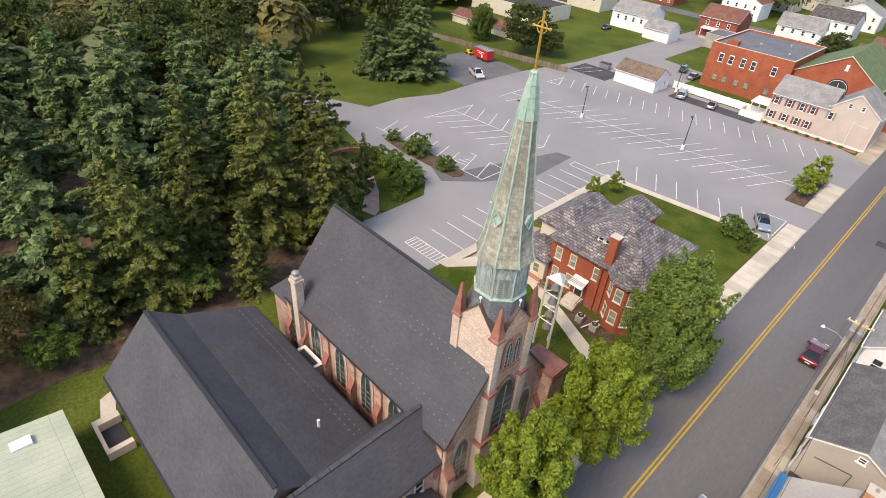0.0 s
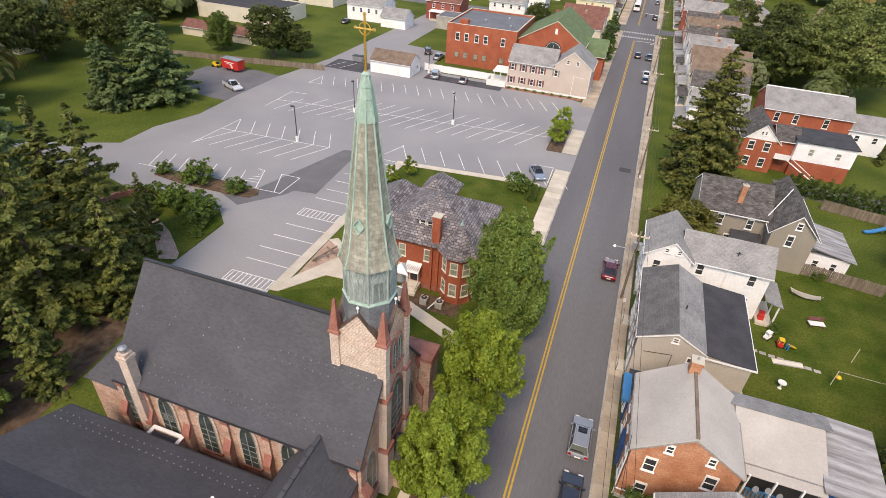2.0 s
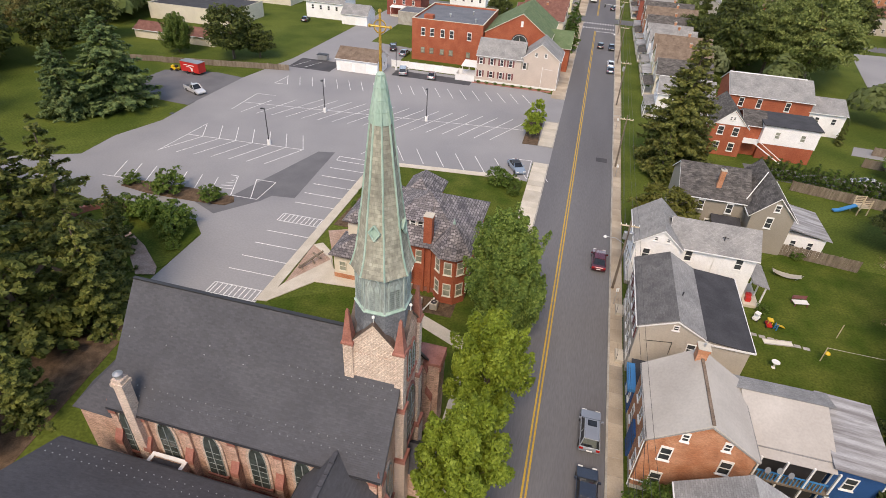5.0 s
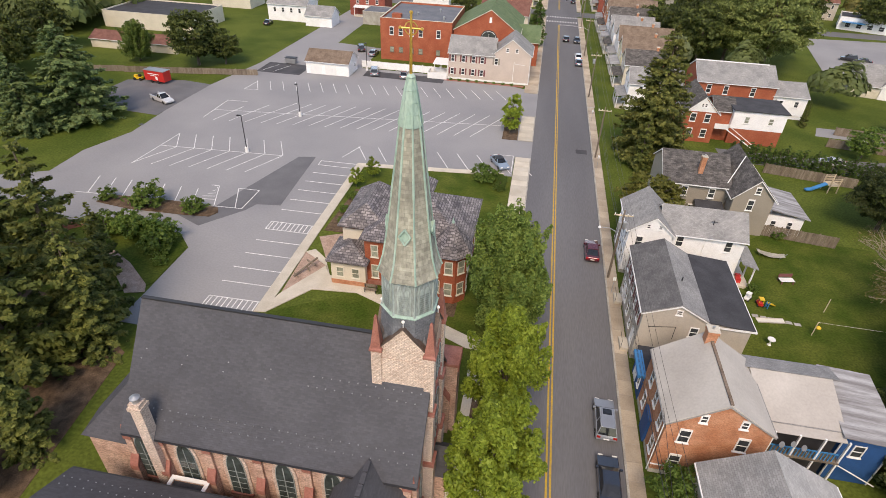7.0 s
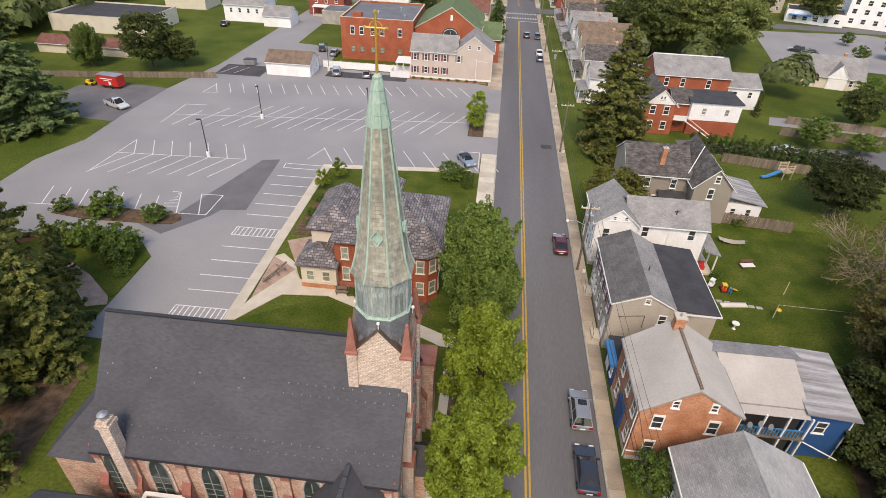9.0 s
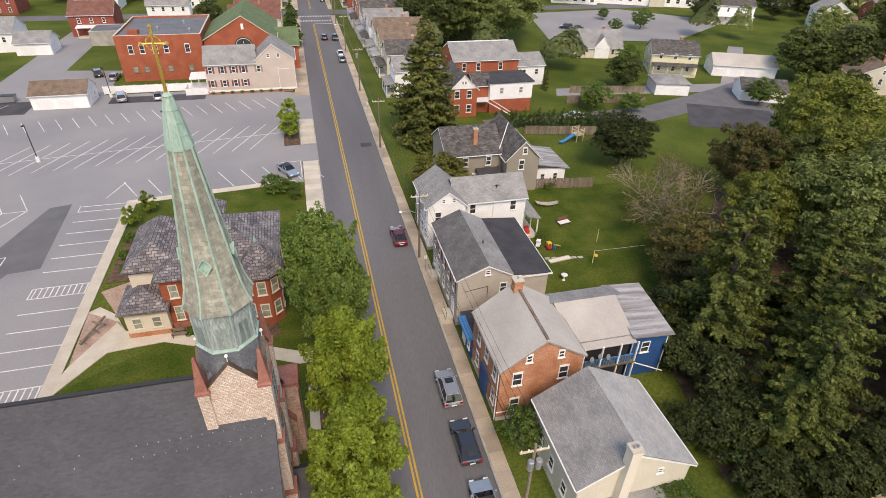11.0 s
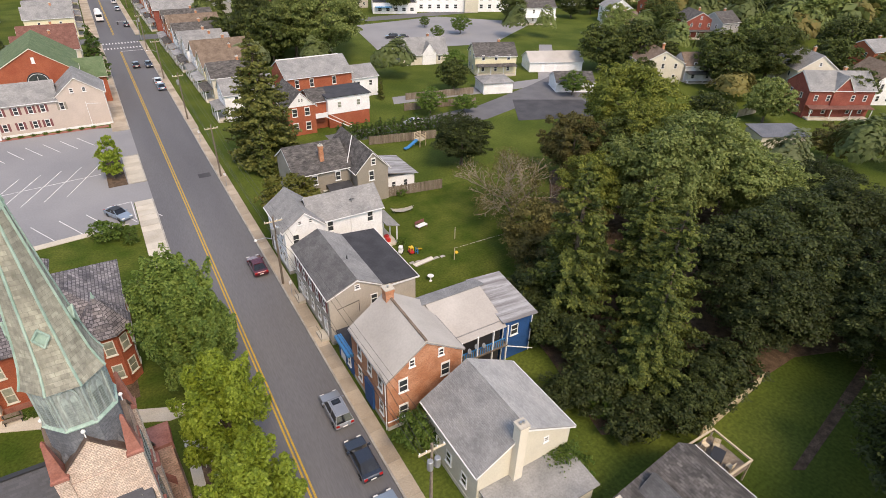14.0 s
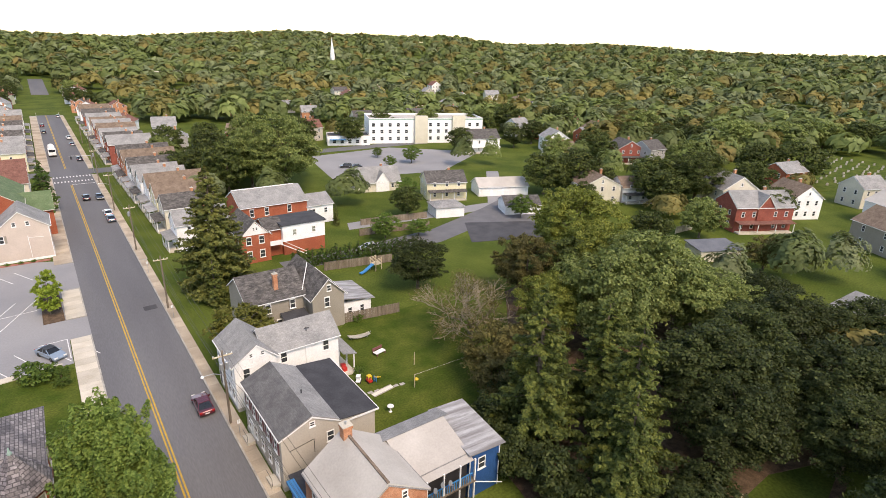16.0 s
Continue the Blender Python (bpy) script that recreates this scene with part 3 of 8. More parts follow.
lines("yellow_line", "double yellow centre line on the street", [((-0.17, -170), (-0.17, 109)), ((0.17, -170), (0.17, 109)), ((-0.17, 135), (-0.17, 420)), ((0.17, 135), (0.17, 420))], 0.17, M["yellow"], 0.024)
lines("stop_line", "white stop line and crosswalk bars", [((0.2, 109.2), (6.3, 109.2))] + [((x, y - 1), (x, y + 1)) for y in (114, 121.5) for x in np.arange(-4, 6.4, 0.9)], 0.35, M["white_line"], 0.024)
bay = []
for i in range(20):                                   # north row, bays cut at an angle
    x, y = -65.7 + i * 2.87, 20.8 + i * 0.45
    bay.append(((x, y), (x - 2.8 - 0.0 * i, y + 5.7)))
bay += [((-68.7, 20.3), (-65.7, 20.8)), ((-68.7, 20.3), (-68.2, 26.2))]
for i in range(17):                                   # middle double row
    x, y = -66.0 + i * 3.11, 2.2 + i * 0.31
    bay.append(((x, y), (x + 5.6, y + 12.3)) if i > 1 else ((x, y), (x + 2.2 + i * 1.5, y + 8 + i * 2)))
bay += [((-68.5, 2.8), (-68.6, 12.8)), ((-68.6, 12.8), (-64.4, 13.2)), ((-68.4, 7.2), (-10.9, 14.2))]
for i in range(7):                                    # short double row with the lamp
    x, y = -65.7 + i * 3.18, -10.9 + i * 0.22
    bay += [((x, y), (x - 2.75, y + 5.5)), ((x, y), (x - 3.4, y - 7.3))]
bay += [((-69.1, -18.6), (-68.4, -5.4)), ((-68.8, -11.0), (-46.6, -9.6))]
for i in range(7):                                    # beside the shrub island
    x = -69.1 + i * 2.78
    bay.append(((x, -28.7), (x - 1.8, -23.6)))
bay += [((-51.5, -22.2), (-52.8, -22.2)), ((-51.5, -22.2), (-49.3, -27.9)), ((-49.0, -28), (-45, -27.8)), ((-46, -27.9), (-48.3, -22.2)), ((-48.3, -22.2), (-45, -22.1)), ((-45, -22.1), (-45, -27.8)), ((-71, -28.9), (-66, -28.6))]
bay += [((-51.5 - k * 0.35 + 0.2, -23 - k * 0.9), (-52.3 + k * 0.4 + 0.6, -22.6 - k * 0.9)) for k in range(5)]
for y in (-9.8, -11.4, -14.3, -17.4, -20.4, -23.5, -26.6, -30.0, -32.0, -34.8, -37.9, -41, -43.9, -46.8):
    bay.append(((-39.4, y), (-33.2, y + 0.1)))
bay += [((-39.6, -9.6), (-39.5, -11.4)), ((-39.4, -30), (-39.4, -32)), ((-39.4, -46.8), (-39.4, -48.8)), ((-39.4, -48.8), (-33, -48.7))]
bay += [((-39 + k * 0.62, -30.0), (-39 + k * 0.62, -32.0)) for k in range(10)] + [((-39 + k * 0.62, -46.8), (-39 + k * 0.62, -48.8)) for k in range(10)]
for i in range(9):                                    # bays along the rectory lawn
    x = -32.3 + i * 3.55
    bay.append(((x, -7.7 + i * 0.14), (x - 2.9, -2.5 + i * 0.28)))
bay += [((-34.9, -2.6), (-36.6, -7.6)), ((-11.0, 0.3), (-7.5, 0.6)), ((-7.5, 0.6), (-7.4, -5.8)), ((-71, 34), (-69, 39.5)), ((-68, 34), (-66, 39.5))]
lines("parking_lines", "white painted parking bay lines", bay, 0.13, M["white_line"], 0.022)
tagged(part("manhole_cover", rings(bmesh.new(), [(0.45, 0.0), (0.45, 0.035)], 16, -77.5, -3.5), M["dark"]), "dark iron drain cover in the asphalt", "manhole cover")
part_drain = tagged(part("drain_grate", boxes((3.6, 5.6, 4.6, 6.4, 0.0, 0.026)), M["newasphalt"]), "square dark asphalt repair in the street", "asphalt patch", kind="structure")

# ---- plants ----
rng = np.random.default_rng(7)


def leaf_quads(c, nrm, size):
    """Pointed, slightly folded leaf sprays at centres c facing nrm."""
    n = len(c)
    a = rng.normal(size=(n, 3))
    t = np.cross(nrm, a)
    t /= np.linalg.norm(t, axis=1)[:, None] + 1e-6
    b = np.cross(nrm, t)
    s = size[:, None]
    k = rng.uniform(0.5, 0.9, (n, 1))
    v = np.stack([c - t * s, c - b * s * k * 0.75 + nrm * s * 0.15, c + t * s, c + b * s * k * 0.75 + nrm * s * 0.15], 1)
    return v


def unit(n):
    v = rng.normal(size=(n, 3))
    return v / np.linalg.norm(v, axis=1)[:, None]


def crown_round(h, r, base, leaves, size, clumps=70, spread=0.28, top=0.55, uneven=0.2, taper=0.0):
    """Clumps set on and inside an uneven dome; leaf sprays face outward on each clump."""
    d = unit(clumps)
    d[:, 2] = d[:, 2] * 0.9 + 0.12
    rad = rng.uniform(0.2, 1.0, clumps) ** 0.5
    lump = 1 + uneven * np.sin(d[:, 0] * 3.1 + 1) * np.cos(d[:, 1] * 2.7 + 2)
    cz = base + (h - base) * (1 - top)
    half_up, half_dn = h - cz, cz - base
    nar = 1 - taper * np.clip(d[:, 2] * rad, 0, 1) ** 1.2
    c = np.stack([d[:, 0] * r * rad * lump * nar, d[:, 1] * r * rad * lump * nar, cz + d[:, 2] * rad * np.where(d[:, 2] > 0, half_up, half_dn)], 1)
    cr = r * spread * rng.uniform(0.7, 1.3, clumps)
    which = rng.integers(0, clumps, leaves)
    o = unit(leaves)
    o[:, 2] = np.abs(o[:, 2]) * 0.9 - 0.25
    stretch = np.array([1, 1, 0.8]) if taper < 0.3 else np.array([0.8, 0.8, 1.35])
    pos = c[which] + o * (cr[which] * rng.uniform(0.45, 1.15, leaves))[:, None] * stretch + d[which] * (cr[which] * rng.uniform(0, 0.5, leaves))[:, None]
    nrm = o * 0.7 + d[which] * 0.35 + rng.normal(scale=0.6, size=(leaves, 3)) + np.array([0, 0, 0.45])
    nrm /= np.linalg.norm(nrm, axis=1)[:, None]
    return leaf_quads(pos, nrm, size * rng.uniform(0.6, 1.35, leaves)), c


def crown_plumes(h, r, base, leaves, size, plumes=60, wide=0.8, tall=2.3):
    """Leafy tufts on an egg-shaped crown, each rising outward to a loose point, as on a young ginkgo."""
    pos, out, cen = [], [], []
    n = int(leaves / plumes)
    for i in range(plumes):
        zf = ((i + rng.uniform(0, 1)) / plumes) ** 0.95
        a = i * 2.39996 + rng.uniform(-0.5, 0.5)
        env = r * (math.sin(math.pi * (0.20 + 0.78 * zf)) ** 0.75)
        f = rng.uniform(0.3, 1.0)
        bx, by, bz = env * f * math.cos(a), env * f * math.sin(a), base + (h - base - tall * 0.55) * zf
        out_amt = rng.uniform(0.15, 0.75) * (1.1 - 0.6 * zf)
        ax = np.array([math.cos(a) * out_amt + rng.normal(scale=0.2), math.sin(a) * out_amt + rng.normal(scale=0.2), 1.0])
        ax /= np.linalg.norm(ax)
        ln, w0 = tall * rng.uniform(0.65, 1.25), wide * rng.uniform(0.75, 1.3)
        t = rng.uniform(0, 1, n) ** 0.9
        w = w0 * (np.sin(np.clip(t * 0.82 + 0.16, 0, 1) * math.pi) ** 0.8 + 0.05)
        d = unit(n)
        d -= np.outer(d @ ax, ax)
        d /= np.linalg.norm(d, axis=1)[:, None] + 1e-6
        rad = w * rng.uniform(0.1, 1.0, n) ** 0.5 * rng.uniform(0.8, 1.2, n)
        p = np.array([bx, by, bz]) + np.outer((t - 0.45) * ln, ax) + d * rad[:, None]
        p[:, 2] -= 0.22 * rad ** 1.5
        pos.append(p)
        out.append(d * 0.7 + np.outer(t, ax) * 0.7 + np.array([math.cos(a) * 0.3 * f, math.sin(a) * 0.3 * f, 0.2]))
        cen.append([bx * 0.8, by * 0.8, bz])
    pos, out = np.concatenate(pos), np.concatenate(out)
    pos[:, 2] = np.maximum(pos[:, 2], base * 0.8)
    nrm = out * 0.7 + rng.normal(scale=0.55, size=out.shape) + np.array([0, 0, 0.35])
    nrm /= np.linalg.norm(nrm, axis=1)[:, None]
    return leaf_quads(pos, nrm, size * rng.uniform(0.6, 1.35, len(pos))), np.array(cen)[rng.permutation(plumes)[:12]]


def make_plumes(key, h, r, base, leaves, size, m, tr=0.17, **kw):
    q, c = crown_plumes(h, r, base, leaves, size, **kw)
    PROTO[key] = (quads_mesh("crown", q, M[m]), to_mesh("trunk", trunk_mesh(h * 0.85, tr, c, base), M["bark"]))


def crown_spruce(h, r, base, leaves, size, droop=0.35, tiers=22, dens=7, power=0.85, gap=0.25):
    """Whorls of drooping boughs, longest below; needle sprays hang along each bough."""
    out = []
    boughs = []
    for i in range(tiers):
        f = i / (tiers - 1)
        z = base + (h - base) * (f ** 0.9)
        ln = r * (1 - f) ** power * rng.uniform(1 - gap, 1.08) + 0.25
        for k in range(max(4, int(dens * (1 - f * 0.5)))):
            a = rng.uniform(0, 2 * math.pi)
            boughs.append((z + rng.uniform(-0.3, 0.3), a, ln * rng.uniform(0.62, 1.12)))
    tot = sum(b[2] ** 1.3 for b in boughs)
    for z, a, ln in boughs:
        n = max(6, int(leaves * ln ** 1.3 / tot))
        s = rng.uniform(0.12, 1.0, n) ** 0.75
        side = rng.normal(scale=0.12, size=n) * ln * (1.1 - s) ** 0.7
        x = s * ln
        zz = z - droop * ln * (s - 0.75 * s ** 2) - np.abs(rng.normal(scale=0.06 + 0.03 * ln, size=n))
        ca, sa = math.cos(a), math.sin(a)
        pos = np.stack([x * ca - side * sa, x * sa + side * ca, zz], 1)
        nrm = np.stack([0.35 * ca + rng.normal(scale=0.4, size=n), 0.35 * sa + rng.normal(scale=0.4, size=n), np.ones(n) * 0.8], 1)
        nrm /= np.linalg.norm(nrm, axis=1)[:, None]
        out.append(leaf_quads(pos, nrm, size * rng.uniform(0.6, 1.3, n)))
    return np.concatenate(out), boughs


def trunk_mesh(h, r, limbs=None, base=2.0):
    bm = bmesh.new()
    bend = rng.uniform(-0.25, 0.25, 2)
    pts = [(bend[0] * math.sin(t * 3), bend[1] * math.sin(t * 2.4), h * t) for t in (0, 0.2, 0.45, 0.7, 1.0)]
    rr = [r * 1.35, r, r * 0.8, r * 0.5, r * 0.12]
    for i in range(4):
        rod(bm, pts[i], pts[i + 1], rr[i], rr[i + 1], 7)
    if limbs is not None:
        for c in limbs:
            z = max(base * 0.8, min(h * 0.7, c[2] * 0.55 + 0.3))
            mid = (c[0] * 0.5, c[1] * 0.5, z + (c[2] - z) * 0.62)
            rod(bm, (0, 0, z), mid, r * 0.34, r * 0.2, 5)
            rod(bm, mid, tuple(c), r * 0.2, r * 0.05, 5)
    return bm


PROTO = {}


def proto(key, build):
    """Meshes of a kind of tree, made once: (crown, trunk)."""
    if key not in PROTO:
        PROTO[key] = build()
    return PROTO[key]


def tree(kind, x, y, s=1.0, rz=None, label="", category="tree", name="tree", sz=None, group=""):
    crown, trunk = PROTO[kind]
    ob = thing(name, label, category, x, y, gz(x, y) - 0.03, rng.uniform(0, 360) if rz is None else rz, group)
    ob.scale = (s, s, s if sz is None else sz)
    if trunk:
        piece("trunk", trunk, ob)
    piece("crown", crown, ob)
    return ob


def make_round(key, h, r, base, leaves, size, m, limbs=14, tr=0.22, bark="bark", **kw):
    q, c = crown_round(h, r, base, leaves, size, **kw)
    pick = c[rng.permutation(len(c))[:limbs]]
    PROTO[key] = (quads_mesh("crown", q, M[m]), to_mesh("trunk", trunk_mesh(h * 0.8, tr, pick, base), M[bark]) if limbs else None)


def make_spruce(key, h, r, base, leaves, size, m, tr=0.25, **kw):
    q, b = crown_spruce(h, r, base, leaves, size, **kw)
    bm = trunk_mesh(h * 0.97, tr)
    for z, a, ln in b[::3]:
        rod(bm, (0, 0, z), (ln * 0.7 * math.cos(a), ln * 0.7 * math.sin(a), z - kw.get("droop", 0.35) * ln * 0.45), 0.05, 0.015, 4)
    PROTO[key] = (quads_mesh("crown", q, M[m]), to_mesh("trunk", bm, M["bark"]))


make_plumes("street_a", 14.8, 3.5, 3.2, 36000, 0.15, "leaf_st", plumes=95, wide=0.55, tall=2.9)
make_plumes("street_b", 15.2, 4.4, 2.4, 42000, 0.16, "leaf_st2", plumes=105, wide=0.66, tall=3.5)
make_spruce("spruce_s", 18.0, 6.4, 0.3, 30000, 0.27, "needle_olive", tr=0.32, tiers=40, dens=16, droop=0.3, power=0.72, gap=0.18)
make_round("maple", 14.0, 6.4, 1.6, 8000, 0.40, "leaf_md", limbs=6, tr=0.35, clumps=200, spread=0.19, taper=0.15)
make_round("silver", 14.0, 6.6, 1.6, 8000, 0.40, "leaf_lt", limbs=6, tr=0.35, clumps=200, spread=0.19, uneven=0.3, taper=0.15)
make_round("autumn", 11.0, 5.0, 1.2, 7500, 0.24, "leaf_br", limbs=10, tr=0.25, clumps=150, spread=0.2)
make_round("small", 5.0, 2.3, 0.7, 5500, 0.15, "shrub", limbs=8, tr=0.10, clumps=110, spread=0.18)
make_round("shrub", 1.7, 1.25, 0.05, 1800, 0.115, "shrub", limbs=5, tr=0.05, clumps=60, spread=0.22, top=0.6)
make_round("young", 4.3, 1.5, 0.7, 4200, 0.13, "leaf_st", limbs=8, tr=0.06, clumps=80, spread=0.2, top=0.7, taper=0.35)
make_spruce("spruce_a", 18.0, 5.2, 0.5, 15000, 0.28, "needle", tr=0.32, tiers=26, dens=9, droop=0.42, power=0.75)
make_spruce("spruce_b", 18.0, 4.6, 0.5, 9000, 0.34, "needle", tr=0.3, tiers=28, dens=9, droop=0.3, gap=0.35, power=0.75)
make_spruce("pine_a", 15.0, 5.6, 0.8, 7500, 0.41, "needle2", tr=0.32, tiers=17, dens=9, droop=0.05, power=0.5, gap=0.4)
make_spruce("cypress", 3.3, 0.75, 0.05, 1300, 0.14, "hedge", tr=0.06, tiers=18, dens=6, droop=-0.5, power=0.45)

# ---- houses: shared parts ----
WIN = {}
TURN = {"s": 0, "e": 90, "n": 180, "w": 270}


def lattice(xs, zs, holes, y0, y1):
    """One connected frame: a grid of bars in x, z with the named cells left open."""
    bm = bmesh.new()
    nx, nz = len(xs), len(zs)
    v = [[[bm.verts.new((x, y, z)) for z in zs] for x in xs] for y in (y0, y1)]
    full = lambda i, k: 0 <= i < nx - 1 and 0 <= k < nz - 1 and (i, k) not in holes
    for i in range(nx - 1):
        for k in range(nz - 1):
            if not full(i, k):
                continue
            for s in (0, 1):
                bm.faces.new((v[s][i][k], v[s][i + 1][k], v[s][i + 1][k + 1], v[s][i][k + 1]))
            for (a, b), ok in ((((i, k), (i + 1, k)), full(i, k - 1)), (((i, k + 1), (i + 1, k + 1)), full(i, k + 1)), (((i, k), (i, k + 1)), full(i - 1, k)), (((i + 1, k), (i + 1, k + 1)), full(i + 1, k))):
                if not ok:
                    bm.faces.new((v[0][a[0]][a[1]], v[0][b[0]][b[1]], v[1][b[0]][b[1]], v[1][a[0]][a[1]]))
    return bm


def win_mesh(w, h, trim, pane, cap):
    key = (w, h, trim, pane, cap)
    if key not in WIN:
        f = 0.09
        top = h + 0.12 if cap else h
        fr = to_mesh("window", lattice([-w / 2, -w / 2 + f, w / 2 - f, w / 2], [0, f, h * 0.5 - 0.035, h * 0.5 + 0.035, h - f, top], {(1, 1), (1, 3)}, -0.07, 0.03), M[trim])
        pn = to_mesh("pane", boxes((-w / 2 + f, w / 2 - f, -0.035, 0.01, f, h - f)), M[pane])
        sl = to_mesh("sill", boxes((-w / 2 - 0.07, w / 2 + 0.07, -0.14, 0.02, -0.09, 0)), M[trim])
        WIN[key] = (fr, pn, sl)
    return WIN[key]


SHUT = {}


def window(parent, side, x, y, z, w=0.9, h=1.5, trim="white", pane="glass", shutter=None, cap=False, sill=True):
    fr, pn, sl = win_mesh(w, h, trim, pane, cap)
    ob = piece("window", fr, parent, pose(x, y, z, 0, 0, TURN[side]) if isinstance(side, str) else pose(x, y, z, 0, 0, side))
    piece("pane", pn, ob)
    if sill:
        piece("sill", sl, ob)
    if shutter:
        key = (w, h, shutter)
        if key not in SHUT:
            bm = bmesh.new()
            box(bm, -0.2, 0.2, -0.06, 0.0, 0, h)
            for k in range(6):
                box(bm, -0.15, 0.15, -0.075, -0.06, 0.1 + k * (h - 0.2) / 6, 0.1 + (k + 0.7) * (h - 0.2) / 6)
            SHUT[key] = to_mesh("shutter", bm, M[shutter])
        for s in (-1, 1):
            piece("shutter", SHUT[key], ob, pose(s * (w / 2 + 0.24), 0, 0))
    return ob


def window_row(parent, side, x0, x1, y0, y1, n, z, w=0.9, h=1.5, **kw):
    """n windows spread evenly along one side of a block."""
    for i in range(n):
        f = (i + 0.5) / n
        if side in "sn":
            window(parent, side, x0 + (x1 - x0) * f, y0 if side == "s" else y1, z, w, h, **kw)
        else:
            window(parent, side, x0 if side == "w" else x1, y0 + (y1 - y0) * f, z, w, h, **kw)


def door(parent, side, x, y, z=0.2, w=0.95, h=2.05, colour="white"):
    bm = boxes((-w / 2, w / 2, -0.05, 0.02, 0, h), (-w / 2 + 0.15, w / 2 - 0.15, -0.065, -0.05, 0.2, 0.9), (-w / 2 + 0.15, w / 2 - 0.15, -0.065, -0.05, 1.1, h - 0.2))
    d = part("door", bm, M[colour], parent, at=pose(x, y, z, 0, 0, TURN[side]))
    part("door_frame", boxes((-w / 2 - 0.1, -w / 2, -0.08, 0.02, 0, h + 0.1), (w / 2, w / 2 + 0.1, -0.08, 0.02, 0, h + 0.1), (-w / 2, w / 2, -0.08, 0.02, h, h + 0.1)), M["white"], d)
    part("handle", rod(bmesh.new(), (w * 0.36, -0.05, 1.0), (w * 0.36, -0.1, 1.0), 0.035), M["steel"], d)
    return d


def chimney(parent, x, y, z0, z1, w=0.6, m="brick_orange", pots=1):
    bm = boxes((x - w / 2, x + w / 2, y - w / 2, y + w / 2, z0, z1), (x - w / 2 - 0.06, x + w / 2 + 0.06, y - w / 2 - 0.06, y + w / 2 + 0.06, z1 - 0.28, z1 - 0.1))
    c = part("chimney", bm, M[m], parent)
    part("chimney_cap", boxes((x - w / 2 - 0.08, x + w / 2 + 0.08, y - w / 2 - 0.08, y + w / 2 + 0.08, z1, z1 + 0.07)), M["concrete"], c)
    for i in range(pots):
        part("flue", rings(bmesh.new(), [(0.11, z1 + 0.07), (0.10, z1 + 0.33)], 8, x + (i - (pots - 1) / 2) * 0.3, y), M["steel"], c)
    return c


def gable_block(parent, x0, x1, y0, y1, eave, ridge, axis, wall, roof, over=0.35, z0=0.0, eave2=None, rp=None, trim="white", th=0.14, base=None, hip=0.0):
    """Walls with gables and a pitched roof. axis: the ridge's direction. eave2: the second eave's height (east or north), rp: the ridge's place across."""
    e2 = eave if eave2 is None else eave2
    a0, a1 = (y0, y1) if axis == "x" else (x0, x1)
    rp = (a0 + a1) / 2 if rp is None else rp
    prof = [(a0, z0), (a1, z0), (a1, e2), (rp, ridge), (a0, eave)]
    bm = bmesh.new()
    if axis == "x":
        extrude_yz(bm, prof, x0, x1)
    else:
        extrude_xz(bm, prof, y0, y1)
    w = part("wall", bm, M[wall], parent)
    s1, s2 = (ridge - eave) / (rp - a0), (ridge - e2) / (a1 - rp)
    l0, l1 = eave - s1 * over, e2 - s2 * over
    rprof = [(a0 - over, l0), (rp, ridge + 0.02), (a1 + over, l1), (a1 + over, l1 + th), (rp, ridge + th + 0.04), (a0 - over, l0 + th)]
    bm = bmesh.new()
    b0, b1 = ((x0, x1) if axis == "x" else (y0, y1))
    (extrude_yz if axis == "x" else extrude_xz)(bm, rprof, b0 - over * 0.7, b1 + over * 0.7)
    r = part("roof", bm, M[roof], parent)
    # barge boards and gutters
    bm = bmesh.new()
    bprof = [(a0 - over - 0.02, l0 - 0.12), (rp, ridge - 0.12), (a1 + over + 0.02, l1 - 0.12), (a1 + over + 0.02, l1 + 0.02), (rp, ridge + 0.05), (a0 - over - 0.02, l0 + 0.02)]
    for b in (b0 - over * 0.7 - 0.03, b1 + over * 0.7 - 0.02):
        bm = bmesh.new()
        (extrude_yz if axis == "x" else extrude_xz)(bm, bprof, b, b + 0.05)
        part("barge_board", bm, M[trim], parent)
    for a, l in ((a0 - over - 0.1, l0), (a1 + over, l1)):
        bm = bmesh.new()
        if axis == "x":
            box(bm, b0 - over * 0.6, b1 + over * 0.6, a, a + 0.1, l + 0.0, l + 0.11)
        else:
            box(bm, a, a + 0.1, b0 - over * 0.6, b1 + over * 0.6, l + 0.0, l + 0.11)
        part("gutter", bm, M[trim], parent)
    if base:
        part("plinth", boxes((x0 - 0.04, x1 + 0.04, y0 - 0.04, y1 + 0.04, z0 - 0.1, z0 + 0.45)), M[base], parent)
    return w


